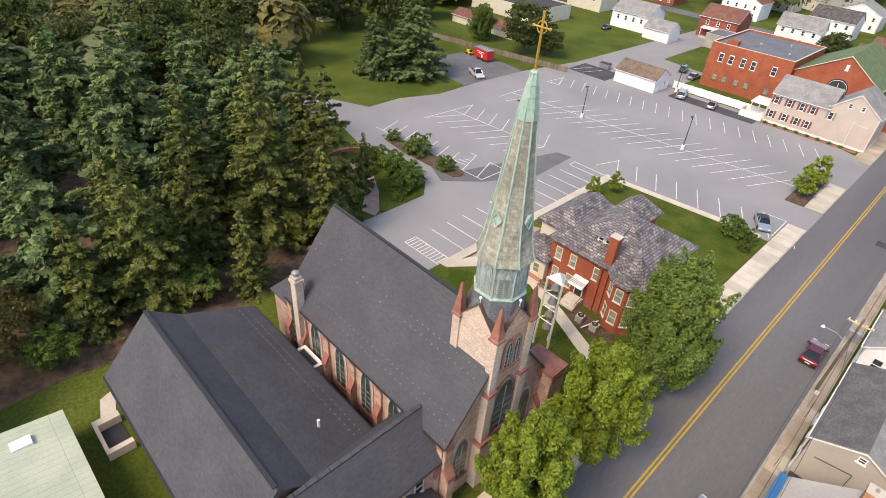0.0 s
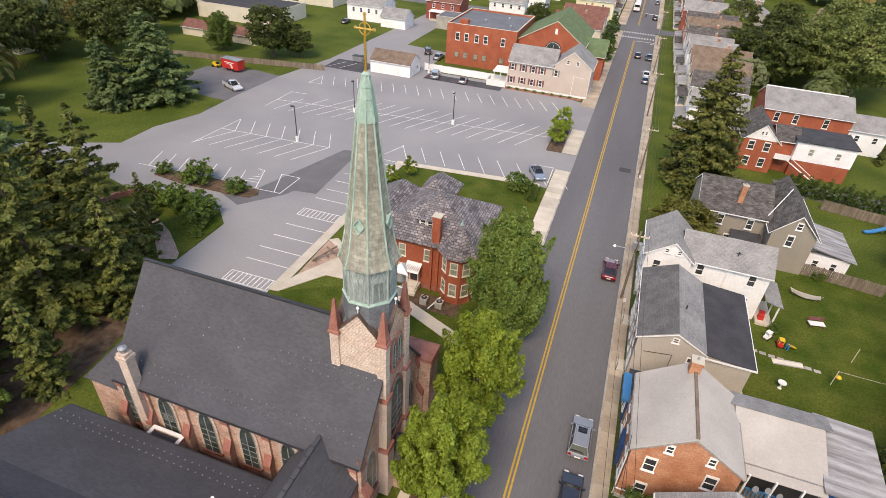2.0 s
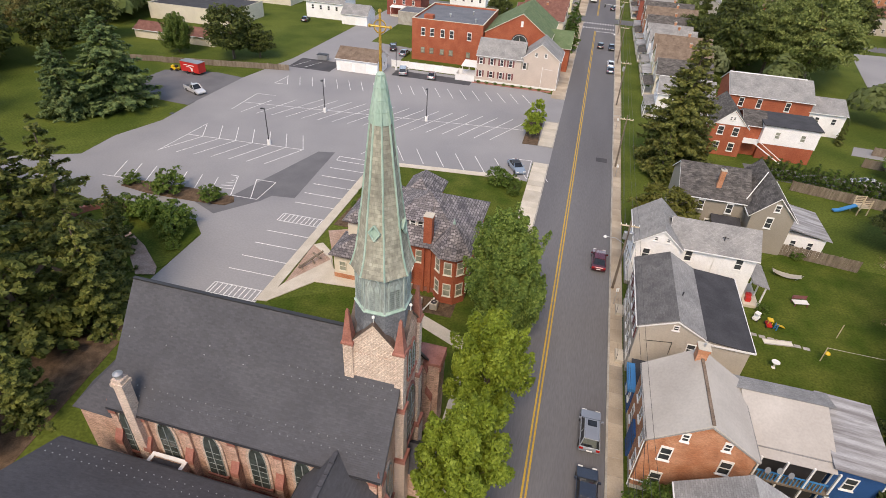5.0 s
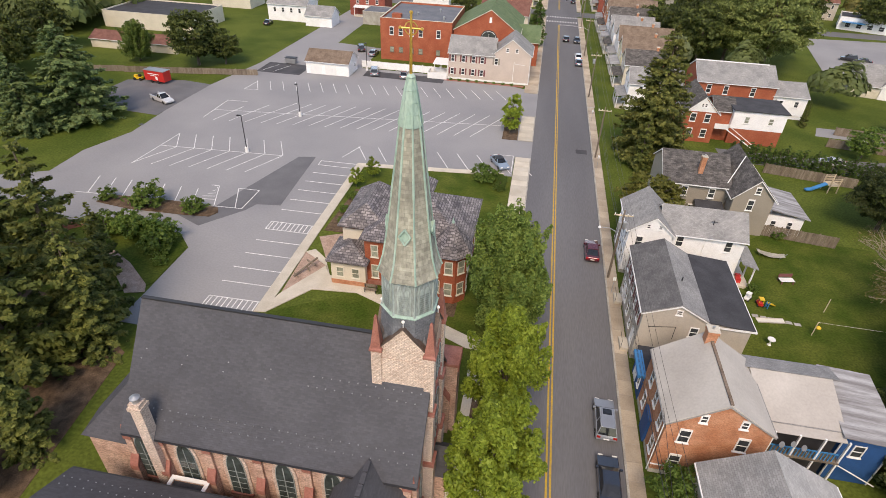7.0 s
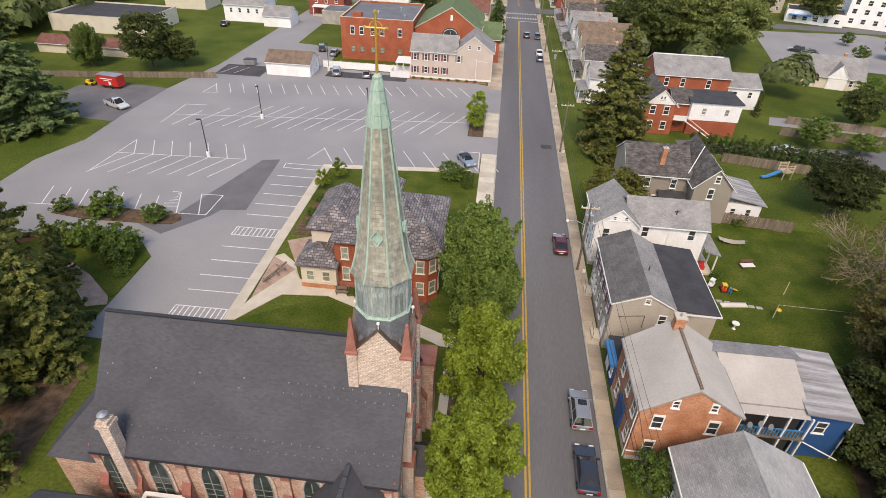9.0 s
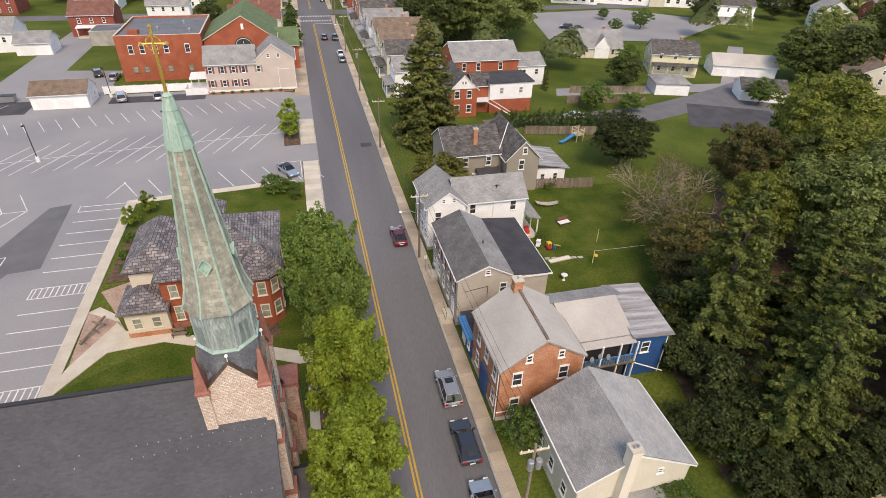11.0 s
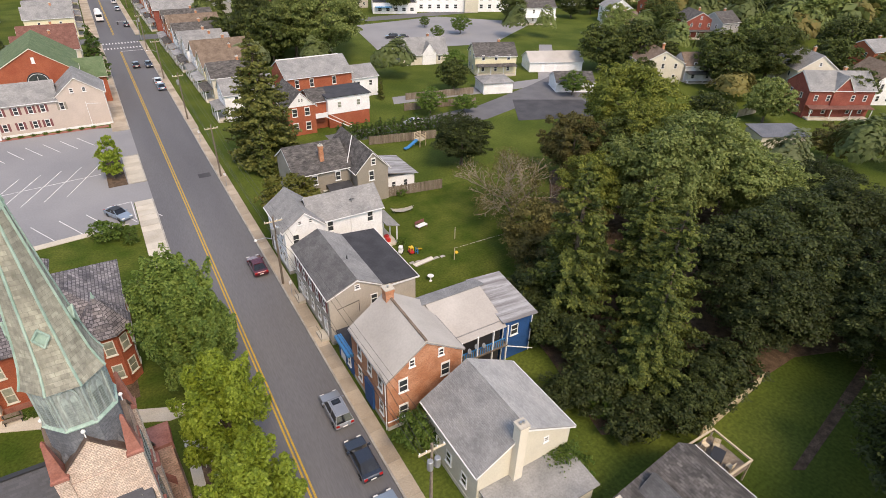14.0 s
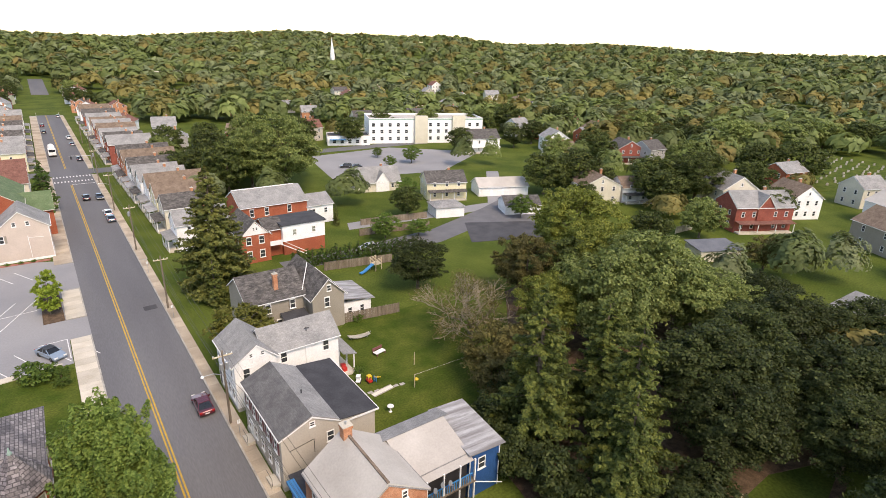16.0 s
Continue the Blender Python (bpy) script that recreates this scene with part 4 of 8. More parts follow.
def flat_block(parent, x0, x1, y0, y1, z1, wall, roof="roof_flat", z0=0.0, parapet=0.35, coping="concrete"):
    part("wall", boxes((x0, x1, y0, y1, z0, z1)), M[wall], parent)
    t = 0.25
    part("parapet", boxes((x0, x1, y0, y0 + t, z1, z1 + parapet), (x0, x1, y1 - t, y1, z1, z1 + parapet), (x0, x0 + t, y0 + t, y1 - t, z1, z1 + parapet), (x1 - t, x1, y0 + t, y1 - t, z1, z1 + parapet)), M[wall], parent)
    part("coping", boxes((x0 - 0.05, x1 + 0.05, y0 - 0.05, y0 + t, z1 + parapet, z1 + parapet + 0.08), (x0 - 0.05, x1 + 0.05, y1 - t, y1 + 0.05, z1 + parapet, z1 + parapet + 0.08),
                         (x0 - 0.05, x0 + t, y0 + t, y1 - t, z1 + parapet, z1 + parapet + 0.08), (x1 - t, x1 + 0.05, y0 + t, y1 - t, z1 + parapet, z1 + parapet + 0.08)), M[coping], parent)
    part("roof", boxes((x0 + t, x1 - t, y0 + t, y1 - t, z1, z1 + 0.06)), M[roof], parent)


def shed_roof(parent, x0, x1, y0, y1, zs, m, th=0.12, name="roof"):
    """A sloping slab; zs: heights at the corners (x0y0, x1y0, x1y1, x0y1)."""
    bm = bmesh.new()
    pts = [(x0, y0), (x1, y0), (x1, y1), (x0, y1)]
    lo = [bm.verts.new((x, y, z)) for (x, y), z in zip(pts, zs)]
    hi = [bm.verts.new((x, y, z + th)) for (x, y), z in zip(pts, zs)]
    bm.faces.new(lo[::-1])
    bm.faces.new(hi)
    for i in range(4):
        bm.faces.new((lo[i], lo[(i + 1) % 4], hi[(i + 1) % 4], hi[i]))
    return part(name, bm, M[m], parent)


def porch(parent, x0, x1, y0, y1, z, roof, n=3, side="w", posts="white", drop=0.35, floor=0.35):
    part("porch_floor", boxes((x0, x1, y0, y1, 0, floor)), M["concrete"], parent)
    zz = {"w": (z - drop, z, z, z - drop), "e": (z, z - drop, z - drop, z), "s": (z - drop, z - drop, z, z), "n": (z, z, z - drop, z - drop)}[side]
    o = 0.2
    shed_roof(parent, x0 - o * (side != "e"), x1 + o * (side != "w"), y0 - o, y1 + o, zz, roof, name="porch_roof")
    for i in range(n):
        f = i / (n - 1)
        if side in "we":
            px, py = (x0 + 0.12 if side == "w" else x1 - 0.12), y0 + 0.12 + (y1 - y0 - 0.24) * f
        else:
            px, py = x0 + 0.12 + (x1 - x0 - 0.24) * f, (y0 + 0.12 if side == "s" else y1 - 0.12)
        part("porch_post", boxes((px - 0.08, px + 0.08, py - 0.08, py + 0.08, floor, z - drop + 0.02)), M[posts], parent)


# ---- the church ----
def lancet(bm, w, h, spring, y0, y1, inset=0.0, n=7):
    """Pointed arch outline in x, z extruded in y."""
    w2 = w / 2 - inset
    pts = [(-w2, inset), (w2, inset), (w2, spring)]
    top = h - inset
    for i in range(1, n):
        f = i / n
        pts.append((w2 * math.cos(f * math.pi / 2) ** 0.9, spring + (top - spring) * math.sin(f * math.pi / 2)))
    pts.append((0, top))
    for i in range(n - 1, 0, -1):
        f = i / n
        pts.append((-w2 * math.cos(f * math.pi / 2) ** 0.9, spring + (top - spring) * math.sin(f * math.pi / 2)))
    pts.append((-w2, spring))
    return extrude_xz(bm, pts, y0, y1)


LAN = {}


def church_window(parent, turn, x, y, z, w, h, hood="stone_pale", frame_m="belfry"):
    key = (w, h, hood, frame_m)
    if key not in LAN:
        sp = h * 0.62
        hd = to_mesh("hood_mould", lancet(bmesh.new(), w + 0.6, h + 0.35, sp + 0.02, -0.09, 0.05), M[hood])
        rv = to_mesh("window", lancet(bmesh.new(), w + 0.14, h + 0.08, sp, -0.13, 0.05), M[frame_m])
        gl = to_mesh("pane", lancet(bmesh.new(), w, h, sp, -0.15, 0.03), M["stained"])
        bs = [(-0.035, 0.035, -0.18, -0.14, 0.05, h * 0.9)] + [(-w / 2, w / 2, -0.17, -0.14, k * h / 7, k * h / 7 + 0.04) for k in range(1, 5)]
        mu = to_mesh("mullion", boxes(*bs), M[frame_m])
        sl = to_mesh("sill", boxes((-w / 2 - 0.25, w / 2 + 0.25, -0.25, 0.02, -0.2, -0.02)), M["sandstone"])
        LAN[key] = (hd, rv, gl, mu, sl)
    hd, rv, gl, mu, sl = LAN[key]
    ob = piece("window", rv, parent, pose(x, y, z, 0, 0, turn))
    for nm, me in (("hood_mould", hd), ("pane", gl), ("mullion", mu), ("sill", sl)):
        piece(nm, me, ob)


def buttress(parent, x, y, turn, h, w=0.55, d=0.6, m="brick_church"):
    bm = bmesh.new()
    extrude_yz(bm, [(-d, 0), (0, 0), (0, h), (-d * 0.35, h * 0.9), (-d * 0.35, h * 0.62), (-d, h * 0.52)], -w / 2, w / 2)
    b = part("buttress", bm, M[m], parent, at=pose(x, y, 0, 0, 0, turn))
    bm = bmesh.new()
    extrude_yz(bm, [(-d * 0.38 - 0.05, h * 0.87), (0, h * 0.97), (0, h * 1.02), (-d * 0.38 - 0.05, h * 0.92)], -w / 2 - 0.05, w / 2 + 0.05)
    part("weathering", bm, M["sandstone"], b)
    bm = bmesh.new()
    extrude_yz(bm, [(-d - 0.05, h * 0.49), (-d * 0.3, h * 0.6), (-d * 0.3, h * 0.66), (-d - 0.05, h * 0.55)], -w / 2 - 0.05, w / 2 + 0.05)
    part("weathering", bm, M["sandstone"], b)


NX0, NX1, NY0, NY1, NE_, NR = -30.7, -9.9, -70.3, -59.5, 8.6, 15.65
RY = (NY0 + NY1) / 2
church = thing("church", "old brick church with a charcoal shingle roof", "church")
gable_block(church, NX0, NX1, NY0, NY1, NE_, NR, "x", "brick_church", "slate_dark", over=0.45, trim="dark", th=0.18)
part("ridge_cap", boxes((NX0 - 0.3, -13.6, RY - 0.14, RY + 0.14, NR + 0.17, NR + 0.28)), M["dark"], church)
# snow guards in two rows on the long slope
bm = bmesh.new()
k = (NR - NE_) / (RY - NY0)
for f in (0.07, 0.15, 0.52, 0.60):
    for i in range(int((NX1 - NX0) / 0.62)):
        if f > 0.5 and i < 20 and i % 5:
            continue
        x = NX0 + 0.4 + i * 0.62 + (0.3 if f in (0.15, 0.6) else 0)
        y = NY0 + (RY - NY0) * f
        z = NE_ + (NR - NE_) * f + 0.2
        box(bm, x - 0.03, x + 0.03, y - 0.04, y + 0.01, z, z + 0.05)
tagged(part("snow_guards", bm, M["steel"], church, "small steel snow guards in rows"), kind="stuff")
for x in (-30.0, -26.7, -22.9, -19.2, -15.6, -12.2):
    church_window(church, 0, x, NY0, 2.9, 1.25, 4.6)
for x in (-30.9, -28.4, -24.8, -21.0, -17.4, -13.9, -10.3):
    buttress(church, x, NY0, 0, 8.3)
part("string_course", boxes((NX0, NX1, NY0 - 0.1, NY0, 8.0, 8.25), (NX0, NX1, NY0 - 0.08, NY0, 1.6, 1.8)), M["sandstone"], church)
# west end: lower choir
part("choir_wall", prism(bmesh.new(), [(-30.72, -69.8), (-30.72, -60.0), (-34.6, -60.0), (-35.6, -61.8), (-35.6, -67.4), (-35.3, -69.7)], 0, 5.8), M["brick_church"], church)
bm = bmesh.new()
pl = [(-30.73, -70.1), (-35.6, -70.0), (-36.0, -67.4), (-36.0, -61.6), (-34.9, -59.6), (-30.73, -59.6)]
vs = [bm.verts.new((x, y, 5.7)) for x, y in pl]
ap = bm.verts.new((-30.73, RY, 11.2))
for i in range(5):
    bm.faces.new((vs[i], vs[i + 1], ap))
bm.faces.new(vs[::-1])
bm.faces.new((vs[0], ap, vs[5]))
part("choir_roof", bm, M["slate_dark"], church)
# tall chimney at the south wall
ch = part("chimney", boxes((-29.2, -28.4, -70.95, -70.2, 0, 11.8), (-29.3, -28.3, -71.05, -70.1, 11.2, 11.5)), M["stone_pale"], church)
part("flue", rings(bmesh.new(), [(0.26, 11.8), (0.26, 12.1), (0.34, 12.12), (0.34, 12.22), (0.05, 12.35)], 12, -28.8, -70.58), M["steel"], ch)
# east front
for y in (NY0 + 1.7, NY1 - 1.7):
    church_window(church, 90, NX1, y, 2.4, 1.3, 4.6)
for y in (NY0 + 0.1, NY1 - 0.1):
    buttress(church, NX1, y, 90, 8.6, 0.7, 0.8)
part("north_porch", boxes((-11.6, -8.6, -59.6, -57.6, 0, 8.2)), M["brick_church"], church)
part("porch_coping", boxes((-11.7, -8.5, -59.7, -57.5, 8.2, 8.5)), M["sandstone"], church)
part("corbel_table", boxes(*[(-8.6, -8.48, -59.55 + i * 0.3, -59.4 + i * 0.3, 7.6, 8.1) for i in range(7)]), M["sandstone"], church)

# the tower and its spire
TX0, TX1, TY0, TY1 = -13.35, -9.55, -66.75, -62.95
TX, TY = (TX0 + TX1) / 2, (TY0 + TY1) / 2
tower = thing("church_tower", "square stone and brick tower with a copper green octagonal spire", "church tower")
tw = part("tower_wall", boxes((TX0, TX1, TY0, TY1, 0, 15.6)), M["brick_church"], tower)
# gabled heads on four sides; pale rough stone field in each
for i, turn in enumerate((0, 90, 180, 270)):
    c, s = math.cos(radians(turn)), math.sin(radians(turn))
    bm = bmesh.new()
    hw = (TX1 - TX0) / 2
    extrude_xz(bm, [(-hw + 0.3, 15.6), (hw - 0.3, 15.6), (hw - 0.3, 16.35), (0, 18.3), (-hw + 0.3, 16.35)], -hw, -hw + 0.5)
    g = part("gable_wall", bm, M["stone_pale" if turn in (0, 270) else "brick_church"], tower, at=pose(TX, TY, 0, 0, 0, turn))
    bm = bmesh.new()
    for sgn in (-1, 1):
        extrude_xz(bm, [(sgn * (hw - 0.22), 16.3), (sgn * (hw - 0.22), 16.42), (0, 18.42), (0, 18.28)], -hw - 0.09, -hw + 0.42)
    part("gable_coping", bm, M["gable_copper"], g)
    part("gable_finial", rings(bmesh.new(), [(0.03, 18.35), (0.03, 18.7), (0.11, 18.82), (0.11, 18.9), (0.02, 19.0)], 8, 0, -hw + 0.05), M["white"], g)
    if turn in (0, 270):
        part("stone_field", boxes((-hw + 0.42, hw - 0.42, -hw - 0.06, -hw, 11.0, 15.6)), M["stone_pale"], tower, at=pose(TX, TY, 0, 0, 0, turn))
        for sgn in (-1, 1):
            part("downpipe", boxes((sgn * (hw - 0.38) - 0.05, sgn * (hw - 0.38) + 0.05, -hw - 0.14, -hw - 0.02, 9.0, 16.3)), M["dark"], tower, at=pose(TX, TY, 0, 0, 0, turn))
    # pitched slate behind each gable, running into the spire
    bm = bmesh.new()
    a = [bm.verts.new(p) for p in ((-hw + 0.25, -hw + 0.3, 16.3), (hw - 0.25, -hw + 0.3, 16.3), (0, -hw + 0.3, 18.3), (0, -0.6, 18.3), (-hw + 0.25, -0.6, 16.3), (hw - 0.25, -0.6, 16.3))]
    for f in ((0, 2, 3, 4), (1, 5, 3, 2), (0, 1, 2)):
        bm.faces.new([a[q] for q in f])
    part("gable_roof", bm, M["lead_slate"], tower, at=pose(TX, TY, 0, 0, 0, turn))
part("broach_roof", rings(bmesh.new(), [(2.3, 15.9), (1.2, 18.9)], 4, TX, TY, radians(45)), M["lead_slate"], tower)
part("slate_skirt", rings(bmesh.new(), [(1.94, 15.9), (1.90, 17.2), (1.80, 19.05)], 8, TX, TY, radians(22.5)), M["lead_slate"], tower)
for px in (-1, 1):
    for py in (-1, 1):
        x, y = TX + px * 1.76, TY + py * 1.76
        bt = part("corner_buttress", boxes((x - 0.33, x + 0.33, y - 0.33, y + 0.33, 0, 16.3), (x - 0.42, x + 0.42, y - 0.42, y + 0.42, 0, 11.0), (x - 0.6, x + 0.6, y - 0.6, y + 0.6, 0, 5.5)), M["stone_pale"], tower)
        part("weathering", boxes((x - 0.5, x + 0.5, y - 0.5, y + 0.5, 10.9, 11.2)), M["sandstone"], bt)
        part("weathering", boxes((x - 0.64, x + 0.64, y - 0.64, y + 0.64, 5.4, 5.75)), M["sandstone"], bt)
        part("pinnacle", rings(bmesh.new(), [(0.60, 16.25), (0.60, 16.42), (0.48, 16.5), (0.46, 16.7), (0.14, 18.75), (0.16, 18.85), (0.05, 19.05)], 4, x, y, radians(45)), M["sandstone"], bt, "red sandstone pinnacle")
for turn in (90, 180):
    c, s = math.cos(radians(turn)), math.sin(radians(turn))
    hw = (TX1 - TX0) / 2
    cx, cy = TX + s * hw, TY - c * hw
    church_window(tower, turn, cx, cy, 5.8, 1.9, 5.4, "sandstone")
    for o in (-0.45, 0.45):
        church_window(tower, turn, cx + c * o, cy + s * o, 13.0, 0.5, 2.3, "sandstone")
part("portal_roof", extrude_yz(bmesh.new(), [(-1.6, 3.2), (1.6, 3.2), (0, 4.9)], 0, 1.5), M["slate_dark"], tower, at=pose(TX1, TY, 0))
part("portal", boxes((TX1, TX1 + 1.3, TY - 1.4, TY + 1.4, 0, 3.2)), M["brick_church"], tower)
door(tower, "e", TX1 + 1.3, TY, 0.2, 1.7, 2.6, "maroon")

spire = thing("spire", "octagonal spire of lichened slate with verdigris copper hips", "spire")
A8 = radians(22.5)
part("belfry_drum", rings(bmesh.new(), [(1.72, 18.6), (1.68, 22.1)], 8, TX, TY, A8), M["belfry"], spire)
for zz, rr in ((18.93, 1.84), (21.9, 1.74)):
    part("cornice", rings(bmesh.new(), [(rr, zz), (rr + 0.05, zz + 0.1), (rr - 0.1, zz + 0.22)], 8, TX, TY, A8), M["copper"], spire)
louvre = to_mesh("louvre_panel", lancet(bmesh.new(), 0.86, 2.5, 1.8, -0.05, 0.03), M["belfry_pale"])
louvre_back = to_mesh("louvre_back", lancet(bmesh.new(), 0.72, 2.38, 1.72, -0.08, 0.03), M["belfry"])
lou_in = to_mesh("louvre_slats", boxes(*[(-0.32, 0.32, -0.10, -0.05, 0.15 + i * 0.16, 0.25 + i * 0.16) for i in range(9)]), M["belfry"])
trac = bmesh.new()
for s in (-1, 1):
    lancet(trac, 0.28, 1.9, 1.5, -0.10, -0.06)
    bmesh.ops.translate(trac, verts=trac.verts[-(len(trac.verts) // (1 if s < 0 else 2)):], vec=(0.2 * s, 0, 0.1))
tracery = to_mesh("tracery", trac, M["belfry_pale"])
ap8 = 1.70 * math.cos(math.pi / 8)
for i in range(8):
    a = 45.0 * i
    x, y = TX + ap8 * math.sin(radians(a)), TY - ap8 * math.cos(radians(a))
    p = piece("louvre_panel", louvre, spire, pose(x, y, 19.2, 0, 0, a))
    piece("louvre_back", louvre_back, p)
    piece("louvre_slats", lou_in, p)
    piece("tracery", tracery, p)
    va = a + 22.5
    vx, vy = TX + 1.72 * math.sin(radians(va)), TY - 1.72 * math.cos(radians(va))
    part("corner_shaft", rings(bmesh.new(), [(0.11, 19.1), (0.055, 19.3), (0.055, 21.5), (0.14, 22.0)], 6, vx, vy), M["belfry_pale"], spire)
    for k in (-0.35, 0, 0.35):
        part("corbel", boxes((k - 0.06, k + 0.06, -0.14, 0.02, 2.5, 2.85)), M["gable_copper"], spire, at=pose(x, y, 19.2, 0, 0, a))
PROF = [(2.0, 21.75), (1.80, 22.25), (1.60, 23.0), (1.42, 24.1), (1.05, 27.0), (0.58, 30.95)]
part("spire_slope", rings(bmesh.new(), PROF, 8, TX, TY, A8), M["spire_slate"], spire)
part("copper_cap", rings(bmesh.new(), [(0.64, 30.85), (0.55, 31.5), (0.57, 31.52), (0.46, 32.1), (0.48, 32.12), (0.36, 32.7), (0.38, 32.72), (0.20, 33.25), (0.24, 33.35), (0.12, 33.5)], 8, TX, TY, A8), M["copper"], spire)
for i in range(8):
    a = A8 + i * math.pi / 4
    bm = bmesh.new()
    for (r0, z0), (r1, z1) in zip(PROF[:-1], PROF[1:]):
        rod(bm, (TX + r0 * math.cos(a), TY + r0 * math.sin(a), z0), (TX + r1 * math.cos(a), TY + r1 * math.sin(a), z1), 0.07, 0.06, 6)
    rod(bm, (TX + 0.66 * math.cos(a), TY + 0.66 * math.sin(a), 30.95), (TX + 0.2 * math.cos(a), TY + 0.2 * math.sin(a), 33.35), 0.035, 0.03, 5)
    part("hip_roll", bm, M["copper"], spire)
for i in range(4):                                     # small lucarnes
    t = 90.0 * i
    r = 1.33
    bm = bmesh.new()
    for s in (-1, 1):
        rod(bm, (s * 0.34, -0.12, 0.5), (0, -0.16, 1.0), 0.06)
        rod(bm, (s * 0.34, -0.12, 0.5), (0, -0.20, 0.0), 0.06)
    extrude_xz(bm, [(-0.3, 0.5), (0, 0.06), (0.3, 0.5), (0, 0.95)], -0.1, 0.35)
    part("lucarne", bm, M["copper"], spire, at=pose(TX + r * math.sin(radians(t)) * 0.93, TY - r * math.cos(radians(t)) * 0.93, 24.25, 0, 0, t))
cross = part("cross", rod(bmesh.new(), (TX, TY, 33.45), (TX, TY, 36.3), 0.08, 0.06), M["gold"], spire, "gilded cross on the spire's tip")
bm = bmesh.new()
rod(bm, (TX - 0.5, TY, 35.6), (TX + 0.5, TY, 35.6), 0.05)
for p in ((TX - 0.52, TY, 35.6), (TX + 0.52, TY, 35.6), (TX, TY, 36.3)):
    bmesh.ops.create_icosphere(bm, subdivisions=1, radius=0.1, matrix=Matrix.Translation(p))
part("cross_arm", bm, M["gold"], cross)
bm = bmesh.new()
bmesh.ops.create_circle(bm, segments=20, radius=0.3, matrix=Matrix.Translation((TX, TY, 35.6)) @ Matrix.Rotation(radians(90), 4, 'X'))
ring = [v.co.copy() for v in bm.verts]
bm.free()
bm = bmesh.new()
for i in range(20):
    rod(bm, ring[i], ring[(i + 1) % 20], 0.035, seg=5)
part("cross_ring", bm, M["gold"], cross)

# parish hall south of the church, and the link between them
hall = thing("parish_hall", "long hall with a wide charcoal shingle roof beside the church", "church hall")
HX0, HX1 = -34.4, -13.8
bm = bmesh.new()
extrude_yz(bm, [(-85.3, 0), (-72.7, 0), (-72.7, 5.2), (-78.8, 7.7), (-81.4, 9.6), (-85.3, 5.3)], HX0, HX1)
part("wall", bm, M["brick_church"], hall)
bm = bmesh.new()
extrude_yz(bm, [(-85.8, 4.85), (-81.4, 9.65), (-78.8, 7.75), (-72.3, 5.1), (-72.3, 5.28), (-78.8, 7.95), (-81.4, 9.9), (-85.8, 5.05)], HX0 - 0.3, HX1 + 0.3)
part("roof", bm, M["slate_dark"], hall)
part("ridge_cap", boxes((HX0 - 0.3, HX1, -81.55, -81.25, 9.78, 9.94)), M["dark"], hall)
bm = bmesh.new()
for i in range(int((HX1 - HX0) / 0.62)):
    for y, z in ((-73.2, 5.62), (-73.9, 5.92)):
        box(bm, HX0 + i * 0.62 + (0.3 if y < -73.5 else 0), HX0 + i * 0.62 + 0.07 + (0.3 if y < -73.5 else 0), y - 0.06, y, z, z + 0.08)
tagged(part("snow_guards", bm, M["steel"], hall), kind="stuff")
part("gutter", boxes((HX0 - 0.3, HX1, -72.3, -72.15, 5.05, 5.2), (HX0 - 0.3, HX1, -85.95, -85.8, 4.95, 5.1)), M["dark"], hall)
window_row(hall, "n", -33, -16, -85, -72.7, 6, 2.0, 1.1, 2.0)
part("vent_pipe", rod(bmesh.new(), (-17.5, -76.0, 7.4), (-17.5, -76.0, 8.1), 0.12), M["white"], hall)
link = thing("link_building", "brick link with a charcoal gabled roof between church and hall", "church wing")
gable_block(link, -15.2, -10.3, -86, -69.9, 6.3, 9.1, "y", "brick_church", "slate_dark", over=0.35, trim="dark", th=0.16, rp=-13.0)
window_row(link, "e", -15.2, -10.3, -82, -71, 4, 3.6, 0.9, 1.6, trim="cream")
hip = bmesh.new()
for i in range(18):
    box(hip, -13.16, -12.84, -85.9 + i * 0.88, -85.9 + i * 0.88 + 0.8, 9.2, 9.3 + 0.02 * (i % 2))
tagged(part("ridge_cap", hip, M["slate_dark"], link), kind="stuff")
porchc = thing("church_porch", "low dark shingled entrance porch of the church wing", "porch")
gable_block(porchc, -10.3, -8.2, -75.5, -71.5, 3.0, 4.3, "x", "brick_church", "slate_dark", trim="dark")
out = thing("boiler_house", "small flat roofed brick outbuilding in the courtyard", "outbuilding")
flat_block(out, -27.9, -25.0, -72.6, -70.9, 4.0, "brick_church", "roof_dkflat", coping="white", parapet=0.2)
bulk = thing("cellar_hatch", "pale green sloping cellar hatch in the courtyard", "hatch")
shed_roof(bulk, -31.6, -30.0, -72.6, -71.0, (0.3, 0.3, 1.2, 1.2), "roof_pale", name="lid")
part("frame", boxes((-31.7, -29.9, -71.0, -70.9, 0, 1.2)), M["wood"], bulk)
hut = thing("garage", "low building with a pale green ribbed metal roof", "garage")
flat_block(hut, -34.9, -22, -99, -89.8, 2.6, "cream_side", "roof_pale", parapet=0.02)
shed_roof(hut, -35.4, -21.5, -99.5, -89.3, (4.2, 4.2, 2.9, 2.9), "roof_pale")
part("skylight", boxes((-33.9, -32.9, -93.2, -91.8, 3.32, 3.62)), M["white"], hut)
stair = thing("stairwell", "concrete area wall with steps beside the hall", "stairwell")
part("side_wall", boxes((-34.6, -33.9, -88.0, -85.9, 0, 0.9), (-31.0, -30.5, -88.0, -85.9, 0, 0.9), (-33.9, -31, -88, -87.7, 0, 0.9)), M["concrete"], stair)
part("step", boxes((-33.9, -31.0, -87.6, -86.0, 0.02, 0.06)), M["dark"], stair)

# ---- the rectory ----
rec = thing("rectory", "two storey red brick rectory with weathered slate hip roofs", "house")


